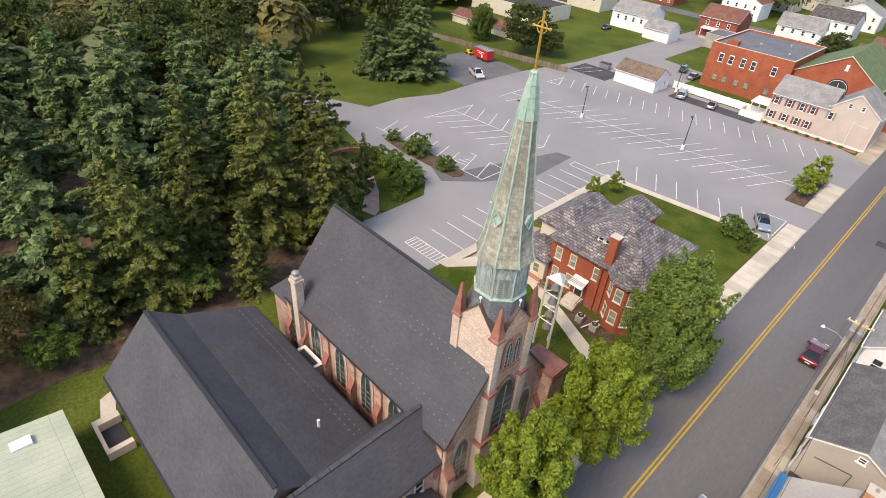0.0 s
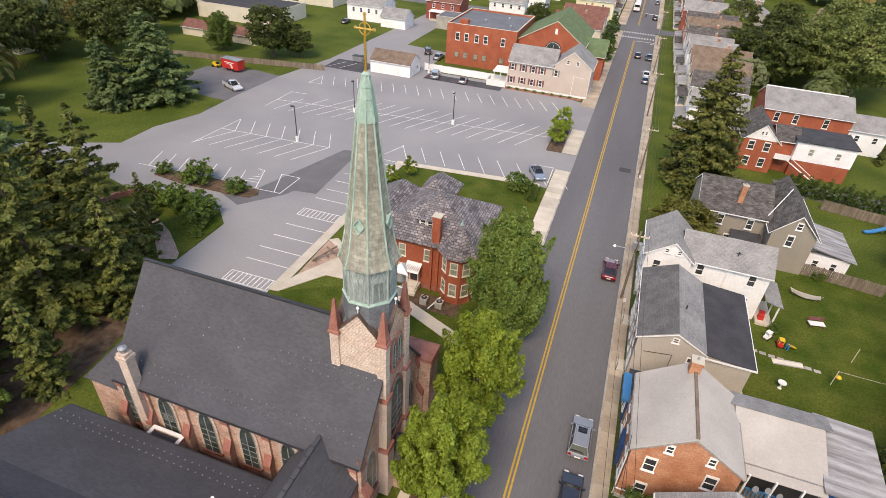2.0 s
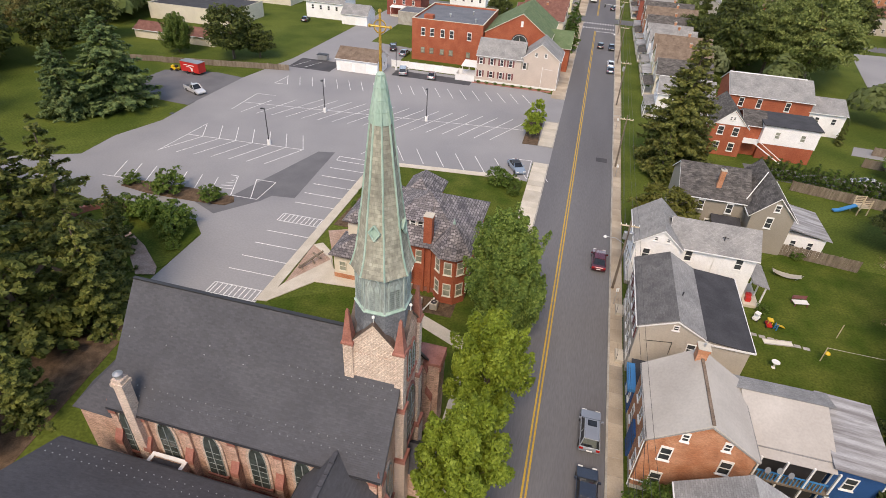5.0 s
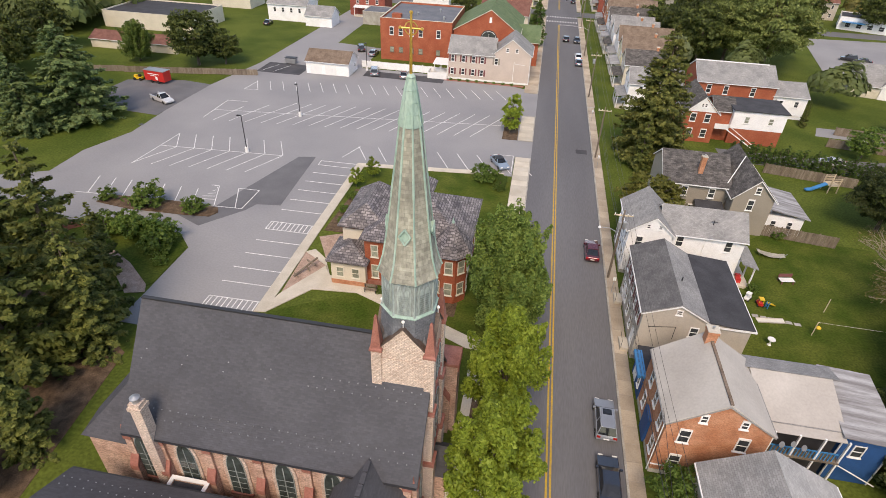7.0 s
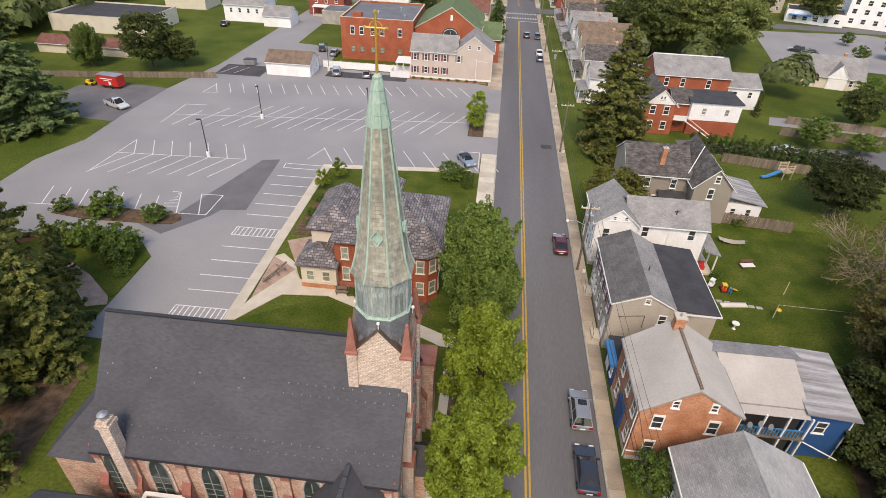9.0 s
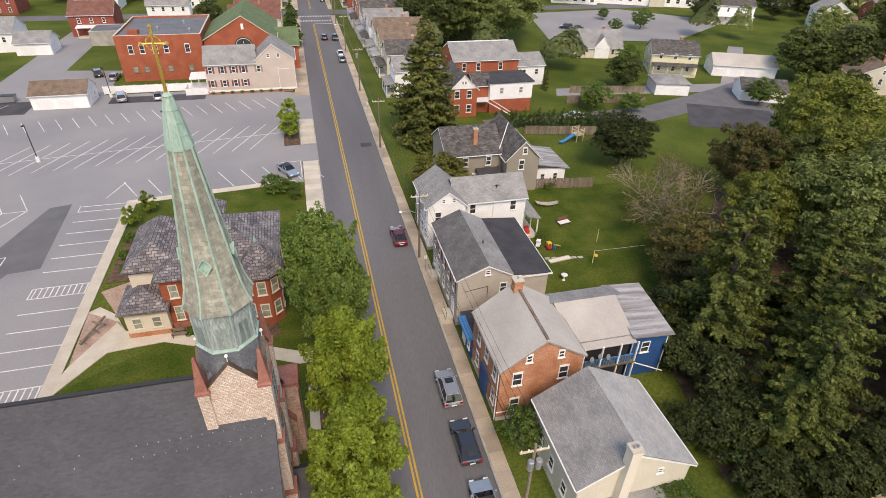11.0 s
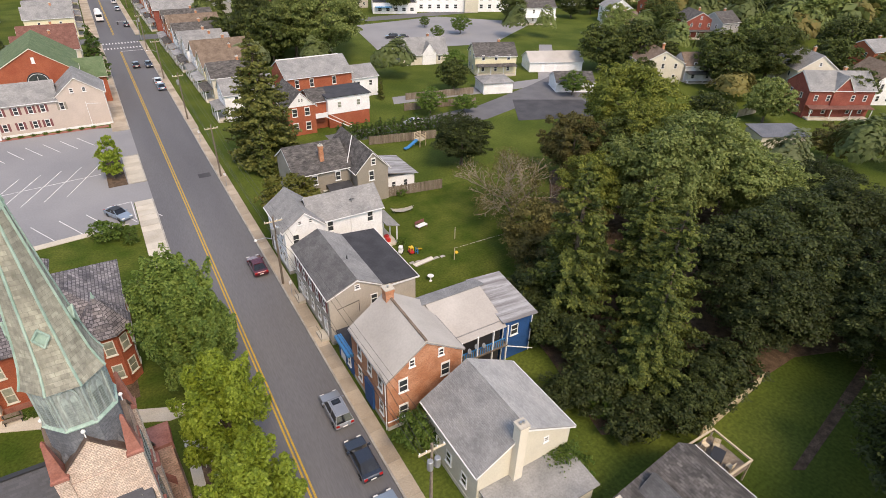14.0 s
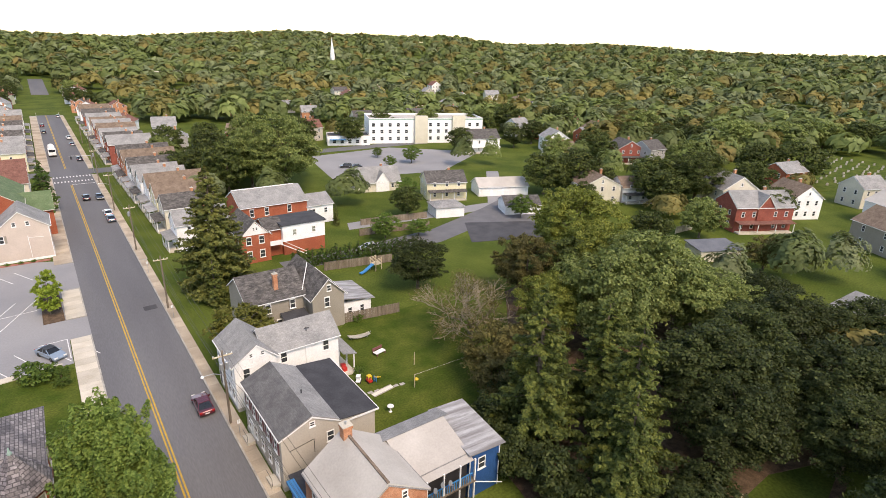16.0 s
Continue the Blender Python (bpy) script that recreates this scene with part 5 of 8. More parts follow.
def hip_roof(parent, x0, x1, y0, y1, eave, top, m, over=0.5, ridge=0.0, name="roof"):
    x0, x1, y0, y1 = x0 - over, x1 + over, y0 - over, y1 + over
    bm = bmesh.new()
    lo = [bm.verts.new(p) for p in ((x0, y0, eave), (x1, y0, eave), (x1, y1, eave), (x0, y1, eave))]
    up = [bm.verts.new((v.co.x, v.co.y, eave + 0.16)) for v in lo]
    cx, cy = (x0 + x1) / 2, (y0 + y1) / 2
    if x1 - x0 >= y1 - y0:
        d = (x1 - x0) / 2 - ((y1 - y0) / 2 if ridge == 0 else ridge)
        r = [bm.verts.new((cx - d, cy, top)), bm.verts.new((cx + max(d, 0.02), cy, top))]
        fs = [(up[0], up[1], r[1], r[0]), (up[1], up[2], r[1]), (up[2], up[3], r[0], r[1]), (up[3], up[0], r[0])]
    else:
        d = (y1 - y0) / 2 - ((x1 - x0) / 2 if ridge == 0 else ridge)
        r = [bm.verts.new((cx, cy - d, top)), bm.verts.new((cx, cy + max(d, 0.02), top))]
        fs = [(up[0], up[1], r[0]), (up[1], up[2], r[1], r[0]), (up[2], up[3], r[1]), (up[3], up[0], r[0], r[1])]
    for f in fs:
        bm.faces.new(f)
    bm.faces.new(lo[::-1])
    for i in range(4):
        bm.faces.new((lo[i], lo[(i + 1) % 4], up[(i + 1) % 4], up[i]))
    ob = part(name, bm, M[m], parent)
    return ob


def wall_block(parent, x0, x1, y0, y1, h, m, band=None):
    w = part("wall", boxes((x0, x1, y0, y1, 0, h)), M[m], parent)
    part("cornice", boxes((x0 - 0.12, x1 + 0.12, y0 - 0.12, y1 + 0.12, h - 0.35, h)), M["sandstone"], w)
    part("plinth", boxes((x0 - 0.06, x1 + 0.06, y0 - 0.06, y1 + 0.06, 0, 0.7)), M["sandstone" if m != "stucco" else "brick_orange"], w)


wall_block(rec, -22.4, -10.6, -40.6, -28.9, 6.6, "brick_red")
hip_roof(rec, -22.4, -10.6, -40.6, -28.9, 6.55, 10.4, "slate_old")
wall_block(rec, -21.2, -17.2, -29.2, -25.2, 6.6, "brick_red")
hip_roof(rec, -21.2, -17.2, -31.5, -25.2, 6.55, 9.2, "slate_old")
wall_block(rec, -25.8, -22.2, -38.2, -29.5, 6.5, "stucco")
hip_roof(rec, -25.8, -20.5, -38.2, -29.5, 6.45, 9.0, "slate_old", ridge=2.0)
wall_block(rec, -26.4, -22.2, -41.4, -37.8, 3.5, "stucco")
hip_roof(rec, -26.4, -22.3, -41.4, -37.0, 3.45, 5.1, "slate_old")
# corner turret
part("turret_wall", rings(bmesh.new(), [(2.0, 0), (2.0, 6.7)], 8, -12.2, -40.3, A8), M["brick_red"], rec)
part("turret_cornice", rings(bmesh.new(), [(2.15, 6.3), (2.15, 6.68)], 8, -12.2, -40.3, A8), M["sandstone"], rec)
part("turret_roof", rings(bmesh.new(), [(2.55, 6.6), (2.5, 6.75), (0.12, 10.0)], 8, -12.2, -40.3, A8), M["slate_old"], rec)
part("turret_finial", rings(bmesh.new(), [(0.16, 9.9), (0.2, 10.05), (0.08, 10.3), (0.05, 10.6)], 8, -12.2, -40.3), M["copper"], rec)
for a in (-45, 0, 45, 90):
    for z in (1.2, 4.2):
        rr = 2.0 * math.cos(math.pi / 8)
        window(rec, a, -12.2 + rr * math.sin(radians(a)), -40.3 - rr * math.cos(radians(a)), z, 0.95, 1.75, "cream", "blind")
for x in (-21.2, -19.2, -16.0):
    window(rec, "s", x, -40.6, 4.1, 0.9, 1.7, "cream", "blind")
    if x != -16.0:
        window(rec, "s", x, -40.6, 1.1, 0.9, 1.9, "cream", "blind")
for x in (-25.3, -23.4):
    window(rec, "s", x, -41.4, 1.2, 0.95, 1.4, "cream", "blind")
window_row(rec, "e", -22.4, -10.6, -38, -29, 3, 4.1, 0.9, 1.7, trim="cream", pane="blind")
window_row(rec, "e", -22.4, -10.6, -38, -29, 3, 1.1, 0.9, 1.8, trim="cream", pane="blind")
window_row(rec, "w", -25.8, -22, -37, -30, 3, 4.1, 0.9, 1.6, trim="cream")
for x in (-15.5, -14.7):
    part("pilaster", boxes((x - 0.16, x + 0.16, -40.85, -40.6, 0, 6.3)), M["brick_red"], rec)
chimney(rec, -15.1, -40.2, 6.3, 10.4, 0.95, "brick_red", 0)
# dormer
dm = part("dormer", extrude_xz(bmesh.new(), [(-0.95, 0), (0.95, 0), (0.95, 1.1), (-0.95, 1.1)], -0.9, 1.2), M["cream"], rec, at=pose(-16.9, -38.0, 7.6))
shed_roof(rec, -18.2, -15.6, -39.2, -35.9, (8.65, 8.65, 9.6, 9.6), "slate_old", name="dormer_roof")
for x in (-17.35, -16.45):
    window(rec, "s", x, -38.9, 7.75, 0.7, 0.85, "white")
door(rec, "s", -17.6, -40.6, 0.9, 0.95, 2.05, "dark")
shed_roof(rec, -18.5, -16.6, -42.0, -40.6, (2.9, 2.9, 3.5, 3.5), "white", 0.05, "awning")
part("awning_ribs", boxes(*[(-18.45 + i * 0.24, -18.39 + i * 0.24, -42.0, -40.7, 3.32, 3.36) for i in range(8)]), M["steel"], rec)
part("stoop", boxes((-18.6, -16.7, -41.9, -40.65, 0, 0.8), (-18.6, -16.7, -42.3, -41.9, 0, 0.55), (-18.6, -16.7, -42.7, -42.3, 0, 0.28)), M["concrete"], rec)
part("stoop_rail", rod(rod(bmesh.new(), (-18.6, -42.6, 0.9), (-18.6, -40.7, 1.7), 0.03), (-16.7, -42.6, 0.9), (-16.7, -40.7, 1.7), 0.03), M["dark"], rec)


def ac_unit(x, y):
    a = thing("air_conditioner", "round topped grey outdoor air conditioning unit", "air conditioner", x, y, 0.05, group="cooling units by the rectory")
    part("case", boxes((-0.42, 0.42, -0.42, 0.42, 0, 0.85)), M["concrete"], a)
    part("grille", rings(bmesh.new(), [(0.36, 0.85), (0.36, 0.88), (0.3, 0.9)], 16), M["dark"], a)
    part("fan_cover", rings(bmesh.new(), [(0.14, 0.88), (0.14, 0.93)], 12), M["steel"], a)
    part("louvres", boxes(*[(-0.44, 0.44, -0.44, 0.44, 0.12 + k * 0.14, 0.17 + k * 0.14) for k in range(5)]), M["steel"], a)


ac_unit(-15.2, -43.3)
ac_unit(-13.3, -43.3)
tagged(part("drain_pipe", rod(bmesh.new(), (-14.4, -44.2, 0.12), (-13.6, -42.0, 0.4), 0.09), M["white"]), "white plastic pipe lying on the mulch", "pipe")

# bell frame between church and rectory
bells = thing("bell_frame", "tall pale open frame hung with four bells", "bell tower", -15.6, -49.6)
for px, py in ((-0.9, -0.5), (0.9, -0.5), (0.0, 0.9)):
    part("post", rod(bmesh.new(), (px, py, 0), (px, py, 9.0), 0.13, 0.12), M["cream"], bells)
for k in range(4):
    z = 2.6 + k * 1.75
    br = part("brace", rod(rod(rod(bmesh.new(), (-0.9, -0.5, z + 1.2), (0.9, -0.5, z + 1.2), 0.06), (0.9, -0.5, z + 1.2), (0, 0.9, z + 1.2), 0.06), (0, 0.9, z + 1.2), (-0.9, -0.5, z + 1.2), 0.06), M["white"], bells)
    b = part("bell", rings(bmesh.new(), [(0.55, z), (0.5, z + 0.1), (0.33, z + 0.55), (0.28, z + 0.8), (0.1, z + 0.95)], 14), M["steel"], bells, smooth=True)
    part("clapper", rod(bmesh.new(), (0, 0, z - 0.12), (0, 0, z + 0.5), 0.04), M["dark"], b)
part("cap", rings(bmesh.new(), [(1.15, 9.0), (1.15, 9.1), (0.05, 9.9)], 3, 0, 0, radians(90)), M["white"], bells)


def bench(x, y, rz, label):
    b = thing("bench", label, "bench", x, y, 0.1, rz)
    part("seat", boxes(*[(-0.8, 0.8, -0.22 + k * 0.15, -0.1 + k * 0.15, 0.42, 0.46) for k in range(3)]), M["wood"], b)
    part("backrest", boxes(*[(-0.8, 0.8, 0.24, 0.28, 0.55 + k * 0.15, 0.66 + k * 0.15) for k in range(3)]), M["wood"], b)
    for s in (-0.65, 0.65):
        part("leg", boxes((s - 0.04, s + 0.04, -0.22, -0.15, 0, 0.42), (s - 0.04, s + 0.04, 0.2, 0.28, 0, 0.95)), M["dark"], b)


bench(-21.4, -42.2, 0, "dark wooden slatted bench by the rectory wall")
sc = thing("wooden_cross", "dark timber cross leaning low on the brick plaza", "cross", -30.3, -39.9, 0.06, 60)
part("beam", rod(bmesh.new(), (-1.9, 0, 0.25), (1.9, 0.1, 0.95), 0.13, seg=6), M["wood"], sc)
part("cross_beam", rod(bmesh.new(), (0.9, -0.75, 0.75), (0.9, 0.85, 0.75), 0.12, seg=6), M["wood"], sc)
part("foot", rod(rod(bmesh.new(), (-1.5, -0.4, 0), (-1.5, 0.4, 0.3), 0.09, seg=6), (0.2, -0.4, 0), (0.2, 0.2, 0.6), 0.09, seg=6), M["wood"], sc)

# ---- houses east of the street ----
h = thing("house", "cream house with a grey shingle gable roof, sunlit east slope coloured paler", "house")
gable_block(h, 10.9, 20.3, -71.0, -62.6, 5.0, 7.6, "y", "cream_side", "shingle_grey", rp=15.25, base="concrete")
window_row(h, "w", 10.9, 20.3, -70.4, -63.2, 3, 1.4, 0.85, 1.4)
window(h, "s", 17.6, -71.0, 4.6, 0.5, 0.6)
# paler slab on the east slope: sunlight put into the shingle colour
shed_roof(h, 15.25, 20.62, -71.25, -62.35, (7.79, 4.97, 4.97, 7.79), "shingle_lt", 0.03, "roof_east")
ch = chimney(h, 14.4, -71.3, 0.2, 8.9, 0.8, "stucco", 2)
h = thing("house_annex", "low annex with a flat pale concrete roof", "annex")
part("wall", boxes((11.4, 19.8, -75.0, -71.75, 0, 2.4)), M["cream_side"], h)
shed_roof(h, 11.1, 20.1, -75.3, -71.02, (2.3, 2.3, 2.6, 2.6), "roof_cement")

iv = thing("ivy", "green ivy creeping over the annex corner", "ivy")
_n = 900
_p = np.stack([19.3 + rng.normal(scale=0.75, size=_n), -71.6 + rng.normal(scale=0.55, size=_n), 2.72 + np.abs(rng.normal(scale=0.14, size=_n))], 1)
_q = np.stack([20.05 + rng.uniform(0, 0.2, _n // 2), -71.4 - np.abs(rng.normal(scale=1.6, size=_n // 2)), rng.uniform(0.1, 2.7, _n // 2)], 1)
iv_mesh = quads_mesh("leaves", leaf_quads(np.concatenate([_p, _q]), unit(_n + _n // 2) * 0.5 + np.array([0.2, -0.1, 0.7]), 0.13 * rng.uniform(0.6, 1.3, _n + _n // 2)), M["shrub"])
piece("leaves", iv_mesh, iv)

h = thing("house", "orange brick house with a pale painted metal gable roof", "house")
gable_block(h, 8.4, 16.2, -60.2, -52.1, 6.45, 9.35, "y", "brick_orange", "roof_tan", rp=12.3, over=0.2, eave2=6.85, trim="shingle_grey", base="concrete")
for x, z in ((10.9, 7.05), (13.9, 7.05)):
    window(h, "s", x, -60.2, z, 0.6, 0.85, cap=True)
for x in (10.0, 14.4):
    for z in (1.2, 4.4):
        window(h, "s", x, -60.2, z, 0.95, 1.5, cap=True)
window_row(h, "w", 8.4, 16, -60, -53, 3, 4.2, 0.9, 1.6, cap=True)
for y in (-58.9, -54.0):
    window(h, "w", 8.4, y, 1.2, 0.9, 1.6, cap=True)
door(h, "w", 8.4, -56.4, 0.4, 0.95, 2.1, "blue")
part("blue_bay", boxes((8.15, 8.4, -57.3, -55.5, 0.1, 3.0)), M["blue_side"], h)
chimney(h, 12.2, -52.9, 8.8, 10.5, 0.85, "brick_orange")
part("ridge_cap", boxes((12.18, 12.42, -60.3, -52.0, 9.5, 9.6)), M["shingle_brown"], h)
part("downpipe", rod(rod(bmesh.new(), (8.25, -60.1, 0.1), (8.25, -60.1, 6.3), 0.05), (8.3, -60.28, 1.2), (10.6, -60.28, 1.1), 0.06), M["white"], h)
h = thing("house_wing", "rear wing with pale metal roof over a dark porch", "house")
gable_block(h, 16.2, 22.7, -57.6, -51.4, 5.75, 7.1, "x", "cream_side", "roof_tan", rp=-53.4, over=0.12, trim="shingle_grey")
part("porch_wall", boxes((17.2, 23.0, -58.6, -57.9, 0.0, 0.3), (17.2, 23.0, -58.7, -57.62, 2.9, 3.1)), M["wood"], h)
# dark sheet over the back wall, standing in for shade under the porch
part("porch_shade", boxes((17.3, 22.6, -57.72, -57.63, 0.3, 5.4)), M["dark"], h)
for x in (17.3, 19.2, 21.1, 22.9):
    part("porch_post", boxes((x - 0.07, x + 0.07, -58.65, -58.5, 0, 5.6)), M["white"], h)
pr = part("porch_rail", boxes((17.2, 22.6, -58.64, -58.54, 4.0, 4.08)), M["blue"], h)
baluster = to_mesh("baluster", boxes((-0.04, 0.04, -58.62, -58.56, 3.1, 4.0)), M["blue"])
for i in range(19):
    piece("baluster", baluster, pr, pose(17.35 + i * 0.28, 0, 0))
shed_roof(h, 16.3, 22.7, -58.6, -57.5, (5.5, 5.5, 5.8, 5.8), "roof_tan", 0.06, "porch_roof")
shed_roof(h, 13.6, 23.4, -53.4, -51.3, (7.3, 7.3, 6.75, 6.75), "shingle_grey", 0.05, "rear_slope")
for i, x in enumerate((17.9, 18.7, 19.6)):
    d = part("satellite_dish", rings(bmesh.new(), [(0.03, 0.0), (0.18, 0.05), (0.27, 0.13), (0.26, 0.15)], 14), M["steel"], h, at=pose(x, -58.9, 4.6 + 0.25 * (i % 2), 62, 0, 20))
    part("dish_arm", rod(bmesh.new(), (0, 0, 0), (0, -0.3, 0.4), 0.02), M["steel"], d)
h = thing("house_extension", "bright blue sided extension with a streaked metal roof", "house")
part("wall", boxes((22.9, 26.7, -57.8, -51.6, 0, 5.5)), M["blue_side"], h)
shed_roof(h, 22.4, 26.95, -58.4, -51.2, (5.85, 5.5, 6.4, 6.75), "roof_metal", 0.1)
window(h, "s", 24.4, -57.8, 3.2, 0.95, 1.4)
window(h, "e", 26.7, -54.5, 3.2, 0.85, 1.3)
part("corner_board", boxes((26.64, 26.74, -57.86, -57.76, 0, 5.5)), M["white"], h)
part("corner_board", boxes((22.86, 22.96, -57.86, -57.76, 0, 5.6)), M["white"], h)
part("stair_rail", rod(bmesh.new(), (22.6, -58.6, 3.0), (26.6, -58.6, 0.9), 0.06), M["white"], h)
h = thing("entry_porch", "small bright blue street entry with a flat dark roof", "porch")
part("wall", boxes((8.3, 11.5, -52.3, -48.4, 0, 3.0)), M["blue_side"], h)
part("roof", boxes((8.2, 11.7, -52.3, -48.0, 3.0, 3.15)), M["roof_dkflat"], h)
part("roof_edge", boxes((7.7, 8.45, -52.4, -48.9, 3.0, 3.35)), M["blue"], h, "bright blue flat awning")
window(h, "w", 8.3, -51.4, 1.0, 0.7, 1.4)
door(h, "w", 8.3, -49.6, 0.2, 0.9, 2.0, "white")

h = thing("house", "tan sided house with grey gable roof and black rear roof", "house")
gable_block(h, 8.2, 14.3, -46.6, -34.9, 6.35, 7.75, "y", "tan_side", "shingle_grey", rp=11.5, over=0.25, eave2=6.25, base="kerb")
# thin slab of darker shingle over the whole west slope
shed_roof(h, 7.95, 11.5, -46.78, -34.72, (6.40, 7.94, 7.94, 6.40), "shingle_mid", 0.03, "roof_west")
part("rear_wall", extrude_xz(bmesh.new(), [(14.3, 0), (18.6, 0), (18.6, 5.75), (14.3, 6.1)], -46.6, -34.9), M["tan_side"], h)
shed_roof(h, 14.35, 18.9, -46.8, -34.7, (6.2, 5.8, 5.8, 6.2), "roof_dkflat")
part("eaves_board", boxes((14.4, 19.0, -46.88, -46.81, 5.72, 5.92), (18.91, 18.99, -46.8, -34.7, 5.7, 5.9)), M["white"], h)
window(h, "s", 11.5, -46.6, 6.55, 0.6, 0.6)
window(h, "s", 13.4, -46.6, 4.0, 0.85, 1.25)
window_row(h, "w", 8.2, 14, -46.2, -35.2, 5, 4.0, 0.85, 1.5, shutter="maroon")
window_row(h, "w", 8.2, 14, -46.2, -35.2, 5, 1.2, 0.85, 1.6)
for y in (-45.0, -37.2):
    door(h, "w", 8.2, y, 0.5, 0.9, 2.05, "white")
    part("stoop", boxes((7.2, 8.1, y - 0.8, y + 0.8, 0, 0.5), (7.2, 8.1, y + 0.8, y + 1.2, 0, 0.28)), M["concrete"], h)
    part("stoop_rail", rod(rod(bmesh.new(), (7.25, y - 0.8, 0.5), (7.25, y - 0.8, 1.4), 0.025), (7.25, y - 0.8, 1.4), (7.25, y + 0.8, 1.4), 0.025), M["dark"], h)
part("vent_pipe", rod(bmesh.new(), (12.3, -42, 7.3), (12.3, -42, 7.95), 0.07), M["dark"], h)
part("conduit", rod(rod(bmesh.new(), (9.0, -46.64, 4.6), (11.6, -46.64, 5.0), 0.03), (11.6, -46.64, 5.0), (11.6, -46.64, 3.4), 0.03), M["dark"], h)

h = thing("house", "white clapboard house with grey shingle cross gables", "house")
gable_block(h, 8.3, 13.4, -31.1, -23.4, 6.5, 8.5, "y", "white_side", "shingle_grey", rp=11.1, base="kerb")
gable_block(h, 12.4, 22.1, -30.4, -24.6, 6.4, 8.5, "x", "white_side", "shingle_grey")
for x in (10.4, 11.8):
    window(h, "s", x, -31.1, 6.9, 0.5, 0.6)
window(h, "s", 9.7, -31.1, 4.2, 0.9, 1.5)
for x in (14.6, 20.3):
    for z in (1.3, 4.5):
        window(h, "s", x, -30.4, z, 0.9, 1.5)
window_row(h, "w", 8.3, 13, -30.8, -23.6, 4, 4.2, 0.85, 1.6)
window_row(h, "w", 8.3, 13, -30.8, -25.4, 3, 1.2, 0.85, 1.7)
door(h, "w", 8.3, -24.2, 0.4, 0.95, 2.05, "dark")
window_row(h, "e", 12.9, 22.3, -30, -25, 2, 4.5, 0.85, 1.4)
porch(h, 22.3, 24.1, -31.2, -26.4, 3.6, "shingle_grey", 3, "e", drop=0.5)
part("porch_clutter", boxes((22.6, 23.2, -30.6, -30.0, 0.35, 0.9), (22.9, 23.5, -29.5, -29.0, 0.35, 0.75)), M["red_toy"], h)
part("roof_vent", rod(rod(bmesh.new(), (18.2, -29.2, 6.9), (18.2, -29.2, 8.0), 0.06), (17.9, -29.2, 7.8), (18.6, -29.2, 7.8), 0.05), M["dark"], h)
part("downpipe", rod(bmesh.new(), (17.5, -30.48, 0.2), (17.5, -30.48, 6.3), 0.05), M["white"], h)

h = thing("house", "taupe sided house with dark mottled shingle cross gables", "house")
gable_block(h, 14.9, 24.0, -15.0, -5.6, 5.9, 8.6, "x", "taupe_side", "shingle_dk", rp=-9.9, base="kerb")
gable_block(h, 24.0, 29.3, -17.5, -5.3, 5.9, 8.6, "y", "taupe_side", "shingle_dk", over=0.45)
window(h, "s", 26.8, -17.5, 6.5, 0.75, 1.0, cap=True)
window(h, "s", 26.4, -17.5, 3.9, 0.9, 1.6, cap=True)
window(h, "s", 25.2, -17.5, 1.0, 0.95, 1.7, cap=True)
window_row(h, "s", 16, 23.6, -15.2, -6, 2, 4.0, 0.9, 1.5, cap=True)
window_row(h, "s", 15.4, 23.6, -15.2, -6, 3, 1.0, 0.9, 1.6, cap=True)
chimney(h, 19.9, -13.2, 6.6, 9.4, 0.65, "brick_orange")
part("valley_flashing", rod(bmesh.new(), (23.6, -14.6, 6.35), (26.5, -9.9, 8.75), 0.07, seg=5), M["white"], h)
shed_roof(h, 19.6, 23.5, -17.6, -15.25, (3.0, 3.0, 3.5, 3.5), "roof_dkflat", name="lean_to")
part("lean_to_wall", boxes((19.8, 23.4, -17.3, -15.2, 0, 3.0)), M["taupe_side"], h)
h = thing("house_addition", "low white addition with a pale metal roof", "house")
part("wall", boxes((29.4, 34.6, -16.6, -9.0, 0, 3.0)), M["white_side"], h)
shed_roof(h, 29.35, 35.2, -17.0, -8.6, (4.1, 3.0, 3.0, 4.1), "roof_metal", 0.1)
window_row(h, "s", 29.6, 34, -16.6, -9, 2, 1.1, 0.8, 1.2)

h = thing("house", "red brick house with a white gable and dark roof", "house")
gable_block(h, 23.5, 29.3, 16.4, 27, 6.0, 8.8, "y", "brick_red", "shingle_dk", over=0.4)
part("gable_face", extrude_xz(bmesh.new(), [(23.7, 6.0), (29.1, 6.0), (26.4, 8.55)], 16.3, 16.4), M["white_side"], h)
for x in (26.1, 26.7):
    window(h, "s", x, 16.3, 6.9, 0.45, 0.7)
for x in (25.0, 27.6):
    for z in (1.0, 4.0):
        window(h, "s", x, 16.4, z, 1.1, 1.6, cap=True)
window_row(h, "w", 23.5, 29, 17, 26, 3, 4.0, 0.9, 1.6)
gable_block(h, 29.3, 33.0, 18.5, 26, 5.8, 7.4, "x", "brick_red", "shingle_dk")
part("balcony", boxes((29.3, 32.0, 16.6, 18.5, 2.9, 3.1), (29.3, 32.0, 16.6, 16.7, 3.1, 3.9)), M["white"], h)
part("stair", rod(rod(bmesh.new(), (31.6, 16.4, 3.9), (36.8, 15.6, 0.7), 0.06), (31.6, 16.4, 3.0), (36.8, 15.6, 0.1), 0.1), M["white"], h)
h = thing("house_extension", "white flat roofed upper storey on a brick base", "house")
part("base_wall", boxes((32.5, 41.8, 17.5, 24.5, 0, 3.0)), M["brick_red"], h)
part("wall", boxes((32.4, 41.9, 17.4, 24.6, 3.0, 6.5)), M["white_side"], h)
shed_roof(h, 32.2, 42.2, 17.1, 25, (6.5, 6.5, 6.6, 6.6), "roof_dkflat", 0.15)
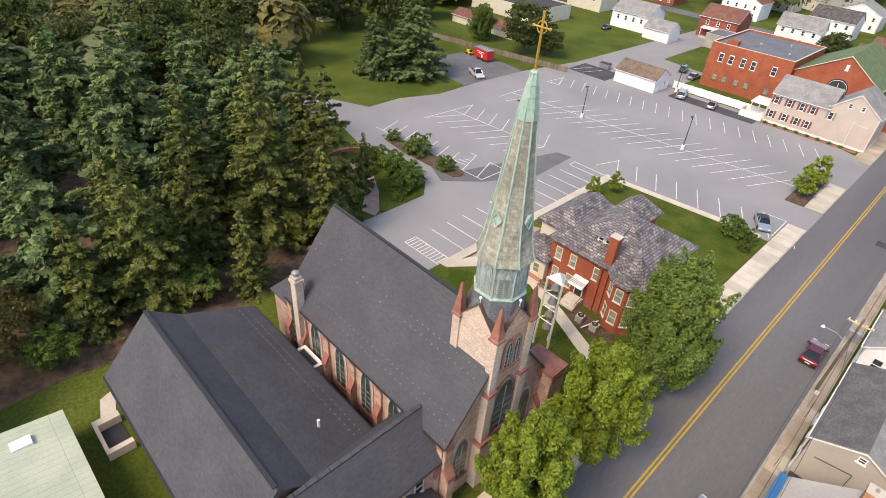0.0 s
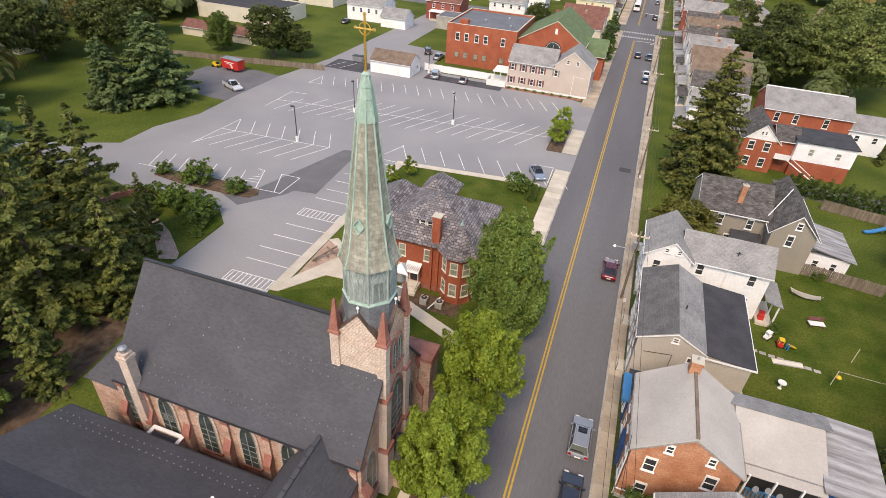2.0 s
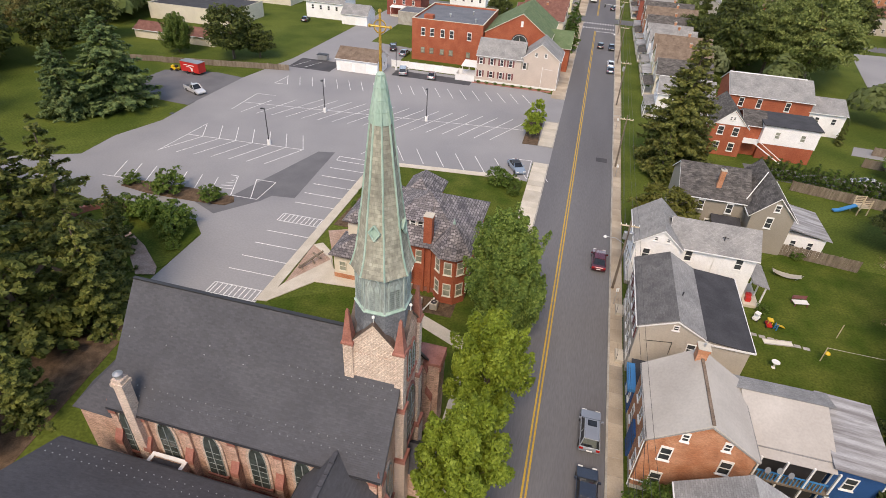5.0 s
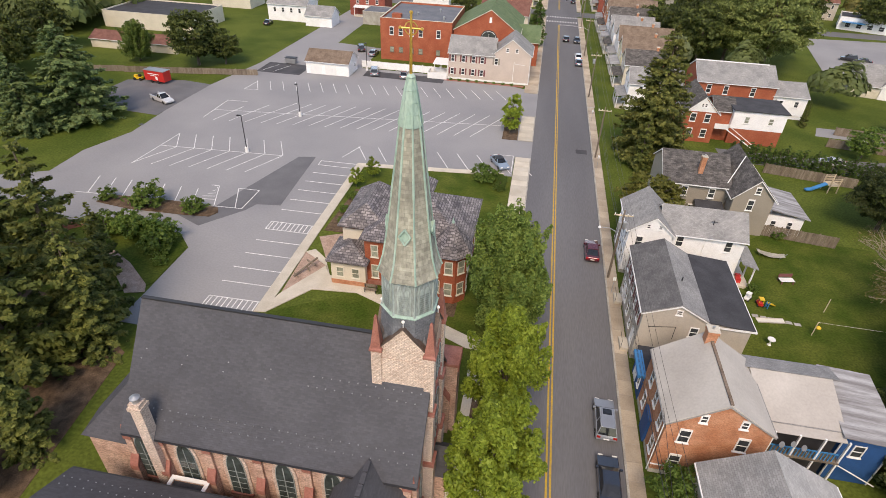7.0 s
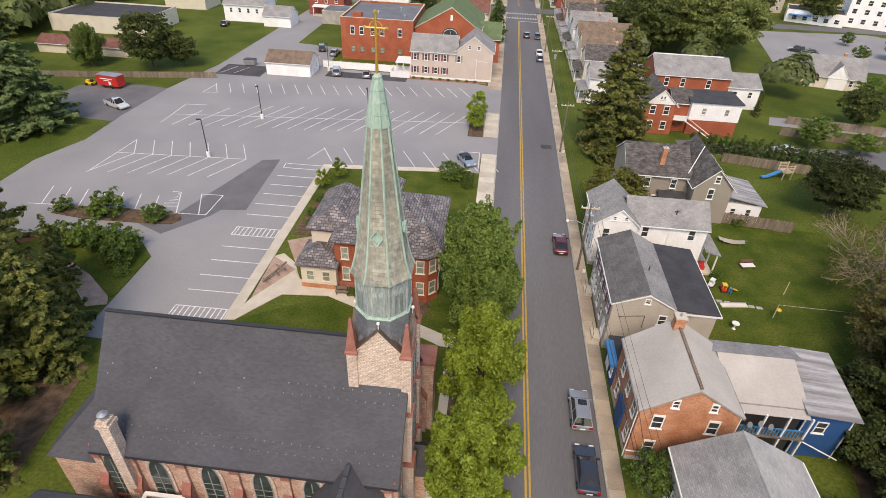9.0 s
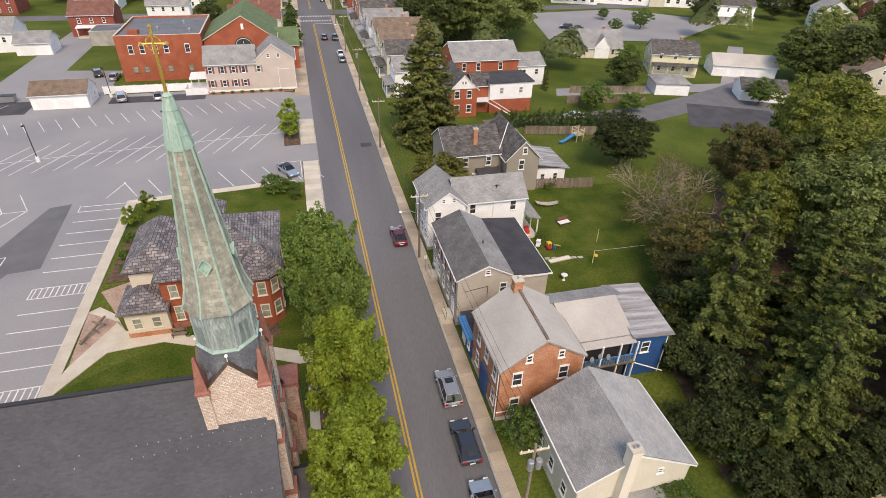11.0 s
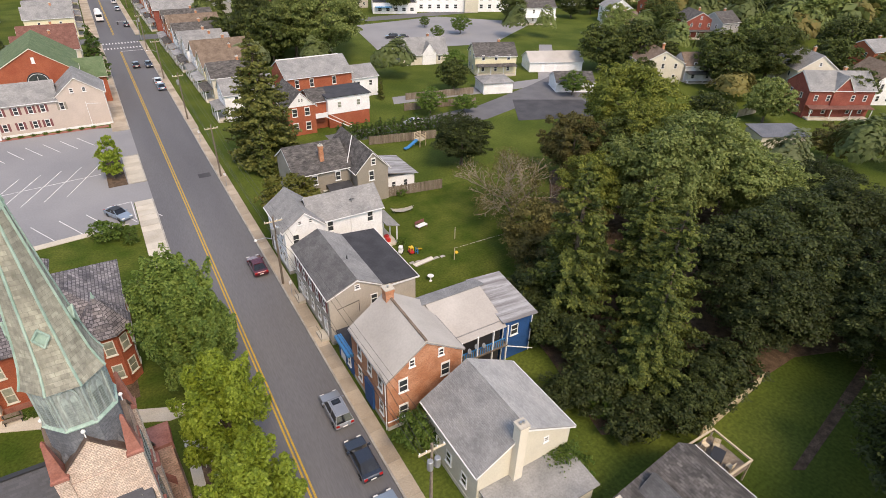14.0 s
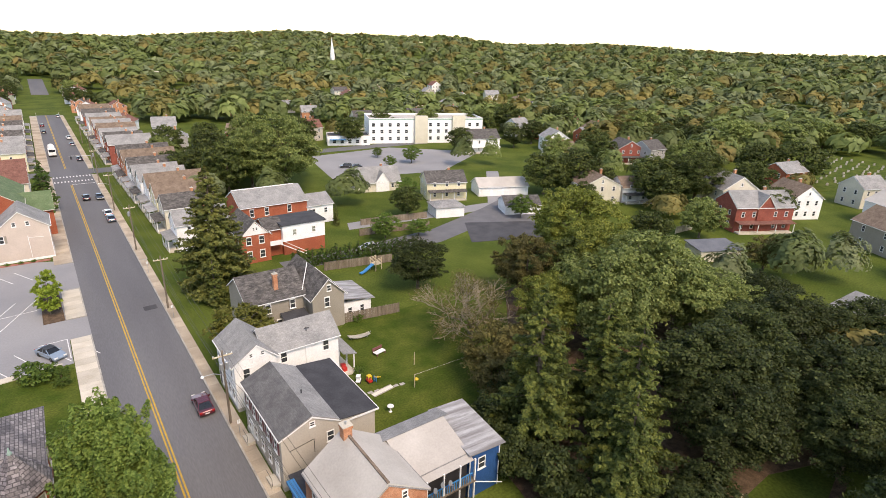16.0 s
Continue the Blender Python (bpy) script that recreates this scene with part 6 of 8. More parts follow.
for x in (35, 39.3):
    window(h, "s", x, 17.4, 4.2, 0.9, 1.3, pane="blind")
h = thing("house", "long red brick house with a grey shingle roof", "house")
gable_block(h, 29.0, 45.0, 34.5, 46, 6.6, 9.4, "x", "brick_red", "shingle_grey")
for x in (31.5, 35, 40.5):
    for z in (1.0, 4.2):
        window(h, "s", x, 34.5, z, 1.0, 1.8, cap=True)
gable_block(h, 45.0, 52.0, 34.8, 44, 4.8, 6.6, "x", "white_side", "shingle_grey")
for x in (46.8, 50):
    window(h, "s", x, 34.8, 2.6, 0.9, 1.3)
part("ridge_cap", boxes((28.8, 44, 40.1, 40.4, 9.5, 9.65)), M["white"], h)


def row_house(x0, w, y0, d, eave, rise, wall, roof, label, porch_roof="shingle_dk", axis="x", detail=2, side=1, trim="white"):
    """Narrow two storey town house; side 1: it faces west (street to the west), -1: east."""
    h = thing("row_house", label, "house", group="row houses on the street")
    gable_block(h, x0, x0 + d, y0, y0 + w, eave, eave + rise, axis, wall, roof, over=0.3, trim=trim)
    f = "w" if side == 1 else "e"
    if detail:
        window_row(h, f, x0, x0 + d, y0 + 0.4, y0 + w - 0.4, 2, 4.2 if eave > 5 else 2.9, 0.85, 1.4)
        window_row(h, f, x0, x0 + d, y0 + 0.4, y0 + w - 0.4, 2, 1.0, 0.85, 1.5)
        window(h, f, x0 if side == 1 else x0 + d, y0 + w / 2, eave + rise * 0.25, 0.55, 0.8)
        window_row(h, "s", x0 + 1, x0 + d - 1, y0, y0 + w, detail + 1, 4.0 if eave > 5 else 2.6, 0.8, 1.3)
    if porch_roof:
        if side == 1:
            porch(h, x0 - 2.0, x0, y0 + 0.2, y0 + w - 0.2, 3.1, porch_roof, 3, "w")
        else:
            porch(h, x0 + d, x0 + d + 2.0, y0 + 0.2, y0 + w - 0.2, 3.1, porch_roof, 3, "e")
    chimney(h, x0 + d * 0.6, y0 + w * 0.52, eave + rise * 0.6, eave + rise + 0.9, 0.55, "brick_orange")
    return h


ROW = [(14.5, 7.0, 31.0, 11, 5.8, 2.4, "white_side", "shingle_grey", "white row house with a grey porch roof"),
       (15.0, 7.4, 46.0, 12, 5.6, 2.6, "cream_side", "shingle_dk", "cream house with dark shingles and a flat porch"),
       (15.0, 8.4, 55.5, 13, 6.0, 3.0, "yellow_side", "shingle_brown", "pale yellow gabled house with a brown roof"),
       (15.0, 7.6, 66.0, 14, 6.4, 2.9, "white_side", "shingle_brown", "white gabled house with a brown shingle roof"),
       (14.6, 7.0, 76.0, 12, 6.2, 2.6, "white_side", "shingle_grey", "white clapboard house with a grey roof"),
       (14.4, 6.6, 84.5, 12, 6.0, 2.4, "grey_side", "shingle_grey", "grey sided row house with a grey roof"),
       (14.4, 6.8, 92.5, 13, 6.4, 2.8, "white_side", "shingle_dk", "white row house with dark shingles"),
       (14.2, 8.6, 101.0, 15, 7.0, 3.0, "brick_orange", "shingle_brown", "orange brick row house with a brown roof"),
       (14.2, 8.0, 111.0, 15, 7.0, 3.0, "brick_red", "shingle_dk", "red brick row house with a dark roof"),
       (14.0, 8.0, 136.0, 14, 7.0, 2.8, "brick_dark", "shingle_grey", "dark brick corner house with a grey roof"),
       (14.0, 7.6, 147.0, 13, 6.6, 2.8, "brick_red", "shingle_dk", "red brick house with a dark roof"),
       (14.0, 8.0, 158.0, 13, 6.6, 2.8, "white_side", "shingle_grey", "white house with a grey roof"),
       (14.0, 9.0, 169.0, 14, 7.0, 3.0, "brick_orange", "shingle_brown", "orange brick house with arched gable"),
       (14.0, 9.0, 182.0, 14, 7.0, 3.0, "brick_red", "shingle_grey", "brick house with a grey roof"),
       (14.0, 9.0, 196.0, 14, 6.4, 3.0, "cream_side", "shingle_brown", "cream house with a brown roof"),
       (14.0, 10.0, 212.0, 14, 6.4, 3.0, "white_side", "shingle_grey", "white house with a grey roof"),
       (14.0, 10.0, 232.0, 14, 6.4, 3.0, "brick_red", "shingle_dk", "brick house with a dark roof"),
       (14.0, 10.0, 255.0, 14, 6.4, 3.0, "white_side", "shingle_brown", "white house with a brown roof")]
for i, (x, w, y, d, e, r, wl, rf, lb) in enumerate(ROW):
    row_house(x, w, y, d, e, r, wl, rf, lb, ("shingle_grey", "shingle_dk", "roof_metal")[i % 3], "x", 2 if y < 130 else 1)
ROWW = [(-25, 9.5, 92, 15, 5.4, 3.2, "stucco", "shingle_red", "cream house with a red brown roof and small dormer"),
        (-24, 9.0, 104, 14, 6.0, 3.0, "cream_side", "shingle_red", "cream gabled house with red brown shingles"),
        (-24, 9.0, 136, 14, 6.4, 3.0, "yellow_side", "shingle_grey", "pale yellow house with a grey roof"),
        (-24, 9.0, 149, 14, 6.4, 3.0, "brick_dark", "shingle_grey", "dark brick house with a grey roof"),
        (-24, 9.5, 162, 14, 6.6, 3.2, "brick_red", "shingle_dk", "red brick house with white trimmed gable"),
        (-24, 9.5, 176, 14, 6.6, 3.2, "white_side", "shingle_grey", "white house with stepped porch roofs"),
        (-24, 9.5, 192, 14, 6.6, 3.2, "white_side", "shingle_dk", "white house with a dark roof"),
        (-24, 9.5, 210, 14, 6.6, 3.2, "brick_red", "shingle_brown", "brick house with a brown roof"),
        (-24, 9.5, 235, 14, 6.6, 3.2, "white_side", "shingle_grey", "white house with a grey roof")]
for i, (x, w, y, d, e, r, wl, rf, lb) in enumerate(ROWW):
    row_house(x, w, y, d, e, r, wl, rf, lb, ("shingle_grey", "shingle_dk")[i % 2] if y > 130 else None, "x", 1, -1)

# ---- west side beyond the lot ----
h = thing("house", "beige pink sided house with grey shingle gables and maroon shutters", "house")
gable_block(h, -15.6, -7.0, 41.2, 50.5, 6.9, 10.2, "y", "pink_side", "shingle_grey", rp=-11.6, over=0.3, base="white")
gable_block(h, -26.4, -15.6, 41.2, 49.0, 6.3, 9.2, "x", "pink_side", "shingle_grey", base="white")
for x in (-12.6, -10.4):
    window(h, "s", x, 41.2, 7.3, 0.7, 0.9)
for x, sh in ((-25.4, "maroon"), (-22.8, "maroon"), (-20.4, "maroon"), (-18.3, "maroon"), (-15.0, "taupe_side")):
    window(h, "s", x, 41.2, 4.2, 0.85, 1.5, shutter=sh)
    if x > -25.8 and x < -16:
        window(h, "s", x, 41.2, 1.2, 0.85, 1.5, shutter=sh)
part("conduit", rod(rod(bmesh.new(), (-10.8, 41.14, 0.4), (-10.8, 41.14, 5.2), 0.05), (-10.8, 41.14, 4.8), (-8.2, 41.14, 4.6), 0.04), M["white"], h)
part("downpipe", rod(bmesh.new(), (-7.1, 41.1, 0.1), (-7.1, 41.1, 6.6), 0.06), M["white"], h)
h = thing("side_porch", "white side porch behind a low white fence", "porch")
porch(h, -30, -26.5, 41.5, 45.5, 3.4, "white", 3, "s")
part("fence_panel", boxes((-31.2, -26.5, 39.9, 40.0, 0, 1.5), (-31.2, -31.1, 40, 44, 0, 1.5)), M["white"], h)

h = thing("garage", "white sided garage with a brown grey gable roof", "garage")
gable_block(h, -60.0, -49.4, 35.2, 42.0, 3.0, 4.9, "x", "white_side", "shingle_brown", over=0.3)
for x in (-57.4, -53.8):
    part("garage_door", boxes((x - 1.4, x + 1.4, 35.12, 35.2, 0, 2.3), *[(x - 1.35, x + 1.35, 35.08, 35.12, 0.1 + k * 0.55, 0.58 + k * 0.55) for k in range(4)]), M["white"], h)
door(h, "e", -49.4, 37.5)
window(h, "e", -49.4, 40.0, 1.2, 0.8, 0.9)
h = thing("fence", "long white vinyl privacy fence", "fence")
for i in range(10):
    x = -48.6 + i * 2.2
    part("panel", boxes((x + 0.06, x + 2.12, 43.4, 43.45, 0.1, 1.7)), M["white_side"], h)
    part("rail", boxes((x + 0.06, x + 2.12, 43.37, 43.48, 1.7, 1.78)), M["white"], h)
    part("post", boxes((x - 0.08, x + 0.06, 43.35, 43.5, 0, 1.95)), M["white"], h)

h = thing("parish_school", "large orange red brick building with a flat grey roof", "school")
flat_block(h, -46.2, -27.6, 52.4, 74, 9.8, "brick_red", "roof_flat", coping="concrete", parapet=0.5)
for x in (-43.2, -40.8, -38.0, -35.6, -31.0):
    window(h, "s", x, 52.4, 6.3, 1.1, 1.9, cap=True)
    window(h, "s", x, 52.4, 2.0, 1.1, 1.4, "shingle_brown", "blind")
window_row(h, "w", -46.2, -27, 54, 73, 7, 6.3, 1.1, 1.9, cap=True)
window_row(h, "w", -46.2, -27, 54, 73, 7, 2.0, 1.1, 1.6, cap=True)
part("roof_hatch", boxes((-43.8, -41.5, 55, 57, 9.86, 10.8)), M["brick_red"], h)
for x, y in ((-38, 60), (-33, 66), (-30.5, 57)):
    part("roof_vent", rings(bmesh.new(), [(0.2, 9.8), (0.2, 10.5), (0.35, 10.5), (0.3, 10.7)], 10, x, y), M["steel"], h)
h = thing("meeting_house", "orange red brick gabled church hall with a green roof", "church hall")
gable_block(h, -27.4, -10.8, 54.0, 74.0, 8.6, 13.8, "y", "brick_red", "roof_green", over=0.35, rp=-18.2, trim="cream")
gable_block(h, -12.5, -5.8, 57.5, 66.5, 6.2, 9.2, "x", "brick_red", "roof_green", over=0.5, trim="cream")
church_window(h, 0, -18.4, 54.0, 4.0, 3.6, 4.6, "dark", "white")
window(h, "s", -18.2, 54.0, 10.8, 0.6, 1.2)
part("louvre", boxes((-18.5, -17.9, 53.9, 54, 10.9, 12.0)), M["white"], h)
h = thing("industrial_shed", "long low grey roofed block building", "shed")
flat_block(h, -62, -47.5, 88, 97, 3.8, "kerb", "roof_flat", parapet=0.1)
h = thing("warehouse", "low cream building with a dark flat roof among trees", "warehouse")
flat_block(h, -132, -104, 60, 78, 4.2, "cream_side", "roof_dkflat", parapet=0.3)
h = thing("shed", "long shed with a dark maroon roof", "shed")
gable_block(h, -121, -97, 40, 46, 2.3, 3.7, "x", "cream_side", "shingle_red")
h = thing("house", "white house with a grey roof behind the lawn", "house")
gable_block(h, -92, -79, 84, 94, 5.0, 8.0, "x", "white_side", "shingle_grey")
window_row(h, "s", -91, -80, 84, 94, 4, 2.6, 0.9, 1.4)
h = thing("garage", "white garage with a grey gable roof", "garage")
gable_block(h, -78, -69.5, 80, 87, 3.2, 5.4, "x", "white_side", "shingle_grey")
part("garage_door", boxes((-76.6, -73.4, 79.92, 80, 0, 2.3)), M["white"], h)
h = thing("house", "dark red and white house with a pale porch", "house")
gable_block(h, -70, -58, 100, 110, 6.0, 9.0, "x", "brick_dark", "shingle_red")
porch(h, -68, -60, 97.6, 100, 3.2, "white", 3, "s")
window_row(h, "s", -69, -59, 100, 110, 3, 3.8, 0.9, 1.4)
h = thing("house", "white and grey house far behind the lawn", "house")
gable_block(h, -118, -104, 96, 107, 5.6, 9.2, "x", "cream_side", "shingle_dk")
window_row(h, "s", -117, -105, 96, 107, 3, 3.2, 0.9, 1.4)
h = thing("house", "house with a pale brown roof behind the woods", "house")
gable_block(h, -150, -138, 4, 14, 3.6, 6.2, "y", "cream_side", "shingle_brown")
for (x, y, w, d, wl, rf, ax) in ((-50, 140, 14, 11, "white_side", "shingle_dk", "x"), (-52, 116, 13, 5, "white_side", "shingle_grey", "x"), (-80, 140, 14, 11, "white_side", "shingle_red", "y"), (-110, 135, 14, 11, "brick_dark", "shingle_dk", "x"), (-48, 165, 14, 11, "white_side", "shingle_grey", "y"), (-78, 170, 14, 11, "cream_side", "shingle_brown", "x")):
    h = thing("house", "distant house with a pitched roof across the lawns", "house")
    gable_block(h, x, x + w, y, y + d, 5.8, 8.8, ax, wl, rf)
    window_row(h, "s", x + 0.5, x + w - 0.5, y, y + d, 4, 3.6, 0.9, 1.4)
    window_row(h, "s", x + 0.5, x + w - 0.5, y, y + d, 4, 0.9, 0.9, 1.4)

# ---- vehicles ----
CARP = {n: paint("car_" + n, c, 0.25, 0.35, 1.0) for n, c in dict(silver=(0.30, 0.32, 0.35), navy=(0.035, 0.045, 0.065), red=(0.13, 0.010, 0.018), sky=(0.30, 0.38, 0.46), white=(0.75, 0.75, 0.75), black=(0.03, 0.03, 0.035), steelblue=(0.16, 0.21, 0.27)).items()}
M["carglass"] = glass("car_glass", (0.018, 0.021, 0.025), 0.05)
M["headlight"] = paint("clear_lamp", (0.7, 0.7, 0.68), 0.15)
M["taillight"] = paint("red_lamp", (0.35, 0.012, 0.012), 0.2)
WHEEL = None


def car(x, y, rz, colour, label, kind="sedan", category="car"):
    """Front towards local +y."""
    global WHEEL
    v = thing("car", label, category, x, y, 0.025, rz)
    pt = CARP[colour]
    L, W, H = {"sedan": (4.7, 0.9, 1.45), "suv": (4.6, 0.92, 1.72), "van": (5.0, 0.97, 1.78), "pickup": (5.6, 0.98, 1.85)}[kind]
    f = L / 2
    top = 0.93 if kind == "sedan" else 1.02
    bm = bmesh.new()
    extrude_yz(bm, [(-f + 0.12, 0.28), (-f, 0.5), (-f + 0.02, 0.78), (-f + 0.14, top), (f * 0.42, top + 0.02), (f * 0.93, top - 0.2), (f, 0.58), (f - 0.06, 0.3)], -W, W)
    bmesh.ops.bevel(bm, geom=[e for e in bm.edges], offset=0.07, segments=2, affect='EDGES', profile=0.6)
    part("body", bm, pt, v, smooth=False)
    ys = {"sedan": (-f * 0.78, f * 0.46, -f * 0.42, f * 0.12), "suv": (-f * 0.95, f * 0.46, -f * 0.8, f * 0.14), "van": (-f * 0.95, f * 0.62, -f * 0.86, f * 0.25), "pickup": (-f * 0.12, f * 0.5, -f * 0.02, f * 0.22)}[kind]
    bm = bmesh.new()
    lo = [bm.verts.new(p) for p in ((-W + 0.06, ys[0], top - 0.02), (W - 0.06, ys[0], top - 0.02), (W - 0.06, ys[1], top - 0.02), (-W + 0.06, ys[1], top - 0.02))]
    hi = [bm.verts.new(p) for p in ((-W + 0.26, ys[2], H - 0.05), (W - 0.26, ys[2], H - 0.05), (W - 0.26, ys[3], H - 0.05), (-W + 0.26, ys[3], H - 0.05))]
    bm.faces.new(hi)
    bm.faces.new(lo[::-1])
    for i in range(4):
        bm.faces.new((lo[i], lo[(i + 1) % 4], hi[(i + 1) % 4], hi[i]))
    part("window_glass", bm, M["carglass"], v)
    bm = boxes((-W + 0.24, W - 0.24, ys[2] - 0.04, ys[3] + 0.04, H - 0.07, H))
    bmesh.ops.bevel(bm, geom=[e for e in bm.edges], offset=0.03, segments=2, affect='EDGES')
    part("roof_panel", bm, M["dark"] if colour == "sky" else pt, v)
    ym = (ys[2] + ys[3]) / 2
    for s in (-1, 1):
        for a, b in ((ys[0], ys[2]), (ys[1], ys[3]), (ym, ym)):
            part("pillar", rod(bmesh.new(), (s * (W - 0.07), a, top), (s * (W - 0.26), b, H - 0.05), 0.045, seg=5), pt, v)
        part("mirror", boxes((s * W - 0.02 if s > 0 else s * W - 0.2, s * W + 0.2 if s > 0 else s * W + 0.02, ys[1] - 0.35, ys[1] - 0.2, top, top + 0.16)), pt, v)
        part("headlight", boxes((s * (W - 0.3) - 0.2, s * (W - 0.3) + 0.2, f - 0.12, f + 0.005, 0.58, 0.72)), M["headlight"], v)
        part("tail_light", boxes((s * (W - 0.2) - 0.16, s * (W - 0.2) + 0.16, -f - 0.01, -f + 0.1, 0.72, 0.9)), M["taillight"], v)
    part("number_plate", boxes((-0.25, 0.25, -f - 0.015, -f + 0.02, 0.55, 0.68)), M["white"], v)
    if kind == "pickup":
        part("bed_liner", boxes((-W + 0.14, W - 0.14, -f + 0.12, -f * 0.14, top - 0.01, top + 0.012)), M["dark"], v)
        part("bed_rail", boxes((-W, -W + 0.12, -f + 0.05, -f * 0.12, top - 0.03, top + 0.16), (W - 0.12, W, -f + 0.05, -f * 0.12, top - 0.03, top + 0.16)), pt, v)
    if kind == "suv":
        part("sunroof", boxes((-0.4, 0.4, ys[3] - 0.75, ys[3] - 0.1, H, H + 0.012)), M["carglass"], v)
        for s in (-1, 1):
            part("roof_rail", boxes((s * (W - 0.29) - 0.02, s * (W - 0.29) + 0.02, ys[2], ys[3], H, H + 0.05)), M["steel"], v)
    if WHEEL is None:
        t = bmesh.new()
        rings(t, [(0.2, -0.11), (0.33, -0.11), (0.34, -0.06), (0.34, 0.06), (0.33, 0.11), (0.2, 0.11)], 16)
        r = bmesh.new()
        rings(r, [(0.2, -0.1), (0.2, 0.095), (0.05, 0.08), (0.05, 0.12)], 12)
        WHEEL = (to_mesh("tyre", t, M["black"]), to_mesh("rim", r, M["steel"]))
    for s in (-1, 1):
        for yy in (-f * 0.62, f * 0.62):
            w = piece("tyre", WHEEL[0], v, pose(s * (W - 0.09), yy, 0.34, 0, 90 * s, 0))
            piece("rim", WHEEL[1], w)
    return v


car(-9.6, -3.9, 208, "sky", "pale blue car with a dark top parked in a bay")
car(4.95, -55.9, 0, "silver", "silver grey sport utility car parked at the kerb", "suv")
car(4.9, -62.2, 0, "navy", "dark blue sedan parked at the kerb")
car(4.9, -68.4, 0, "sky", "light blue sedan parked at the kerb")
car(4.95, -27.8, 0, "red", "dark red sedan parked at the kerb")
car(5.4, 87.2, 180, "black", "black car parked on the far kerb")
car(5.4, 63.0, 0, "steelblue", "blue grey car parked on the far kerb")
car(5.4, 68.6, 0, "white", "white car parked on the far kerb")
car(2.2, 88.0, 0, "black", "dark car waiting in the street")
car(-80.8, 8.6, 245, "white", "white pickup truck on the asphalt pad", "pickup", "pickup truck")
car(-44.2, 39.2, 15, "silver", "silver minivan parked by the fence", "van", "minivan")
car(-36.8, 38.9, 10, "silver", "silver sedan parked by the fence")
car(-53.5, 58.5, 20, "black", "black car behind the brick building", "suv")
car(-49.0, 55.0, 0, "silver", "silver car behind the brick building")
car(-89.5, 78.0, 10, "navy", "dark car before the white house")
car(49.6, 17.4 - 6.0, 80, "white", "white car parked on the dark lane")
car(84, 92, 70, "black", "black car in the small car park", "suv")
car(87, 90, 70, "black", "black car in the small car park")
car(151, -14.5, 0, "red", "dark red car beside the brick house")
for yy, cc in ((150, "navy"), (186, "silver"), (205, "white"), (228, "black"), (252, "red"), (290, "silver")):
    car(5.3 if yy % 4 else -3.1, yy, 0, cc, "parked car far along the street")

tk = thing("tanker_truck", "white tanker truck waiting beyond the crossing", "truck", -2.4, 164, 0.02)
part("tank", rod(bmesh.new(), (0, 0, 2.2), (0, 8.5, 2.2), 1.15, seg=16), M["white"], tk)
part("cab", boxes((-1.2, 1.2, -3.4, -0.6, 0.7, 3.1)), M["white"], tk)
part("windscreen", boxes((-1.0, 1.0, -3.44, -3.38, 1.9, 2.8)), M["carglass"], tk)
part("chassis", boxes((-1.1, 1.1, -3.2, 8.4, 0.5, 0.9)), M["dark"], tk)
for yy in (-2.4, 0.6, 6.4, 7.6):
    for s in (-1, 1):
        part("tyre", rod(bmesh.new(), (s * 0.95, yy, 0.5), (s * 1.2, yy, 0.5), 0.5, seg=14), M["black"], tk)

tr = thing("box_trailer", "red enclosed trailer parked at the lawn edge", "trailer", -88.6, 19.4, 0.02, -8)
part("box", boxes((-2.6, 2.6, -1.1, 1.1, 0.5, 2.7)), M["red_toy"], tr)
part("roof_cap", boxes((-2.65, 2.65, -1.15, 1.15, 2.7, 2.78)), M["steel"], tr)
part("lettering_bar", boxes((-1.6, 1.4, -1.12, -1.1, 1.95, 2.12), (-0.9, 0.6, -1.12, -1.1, 1.6, 1.75)), M["white"], tr)
part("panel", boxes((0.3, 0.9, -1.13, -1.1, 0.8, 1.5)), M["white"], tr)
for s in (-0.45, 0.45):
    part("tyre", rod(bmesh.new(), (s * 2, -1.15, 0.35), (s * 2, -0.95, 0.35), 0.35, seg=14), M["black"], tr)
part("drawbar", rod(bmesh.new(), (-2.6, 0, 0.5), (-3.8, 0, 0.45), 0.06), M["dark"], tr)
eq = thing("mower", "yellow and black ride on machine beside the trailer", "mower", -93.6, 19.6, 0.02)
part("deck", boxes((-0.9, 0.9, -0.5, 0.5, 0.25, 0.7)), M["yellow_toy"], eq)
part("hood", boxes((-0.9, -0.2, -0.35, 0.35, 0.7, 1.1)), M["yellow_toy"], eq)
part("seat", boxes((0.1, 0.6, -0.25, 0.25, 0.7, 1.2)), M["black"], eq)
for s in (-0.7, 0.7):
    for q in (-0.5, 0.5):
        part("tyre", rod(bmesh.new(), (s, q, 0.3), (s, q * 1.4, 0.3), 0.32, seg=12), M["black"], eq)
dp = thing("dumpster", "grey blue steel dumpster beside the garage", "dumpster", -66.5, 41.5, 0.02)
part("bin", extrude_xz(bmesh.new(), [(-1.2, 0.15), (1.2, 0.15), (1.4, 1.4), (-1.4, 1.4)], -0.8, 0.8), M["steel"], dp)
part("lid", boxes((-1.42, 0, -0.85, 0.85, 1.4, 1.47), (0.02, 1.42, -0.85, 0.85, 1.4, 1.47)), M["dark"], dp)

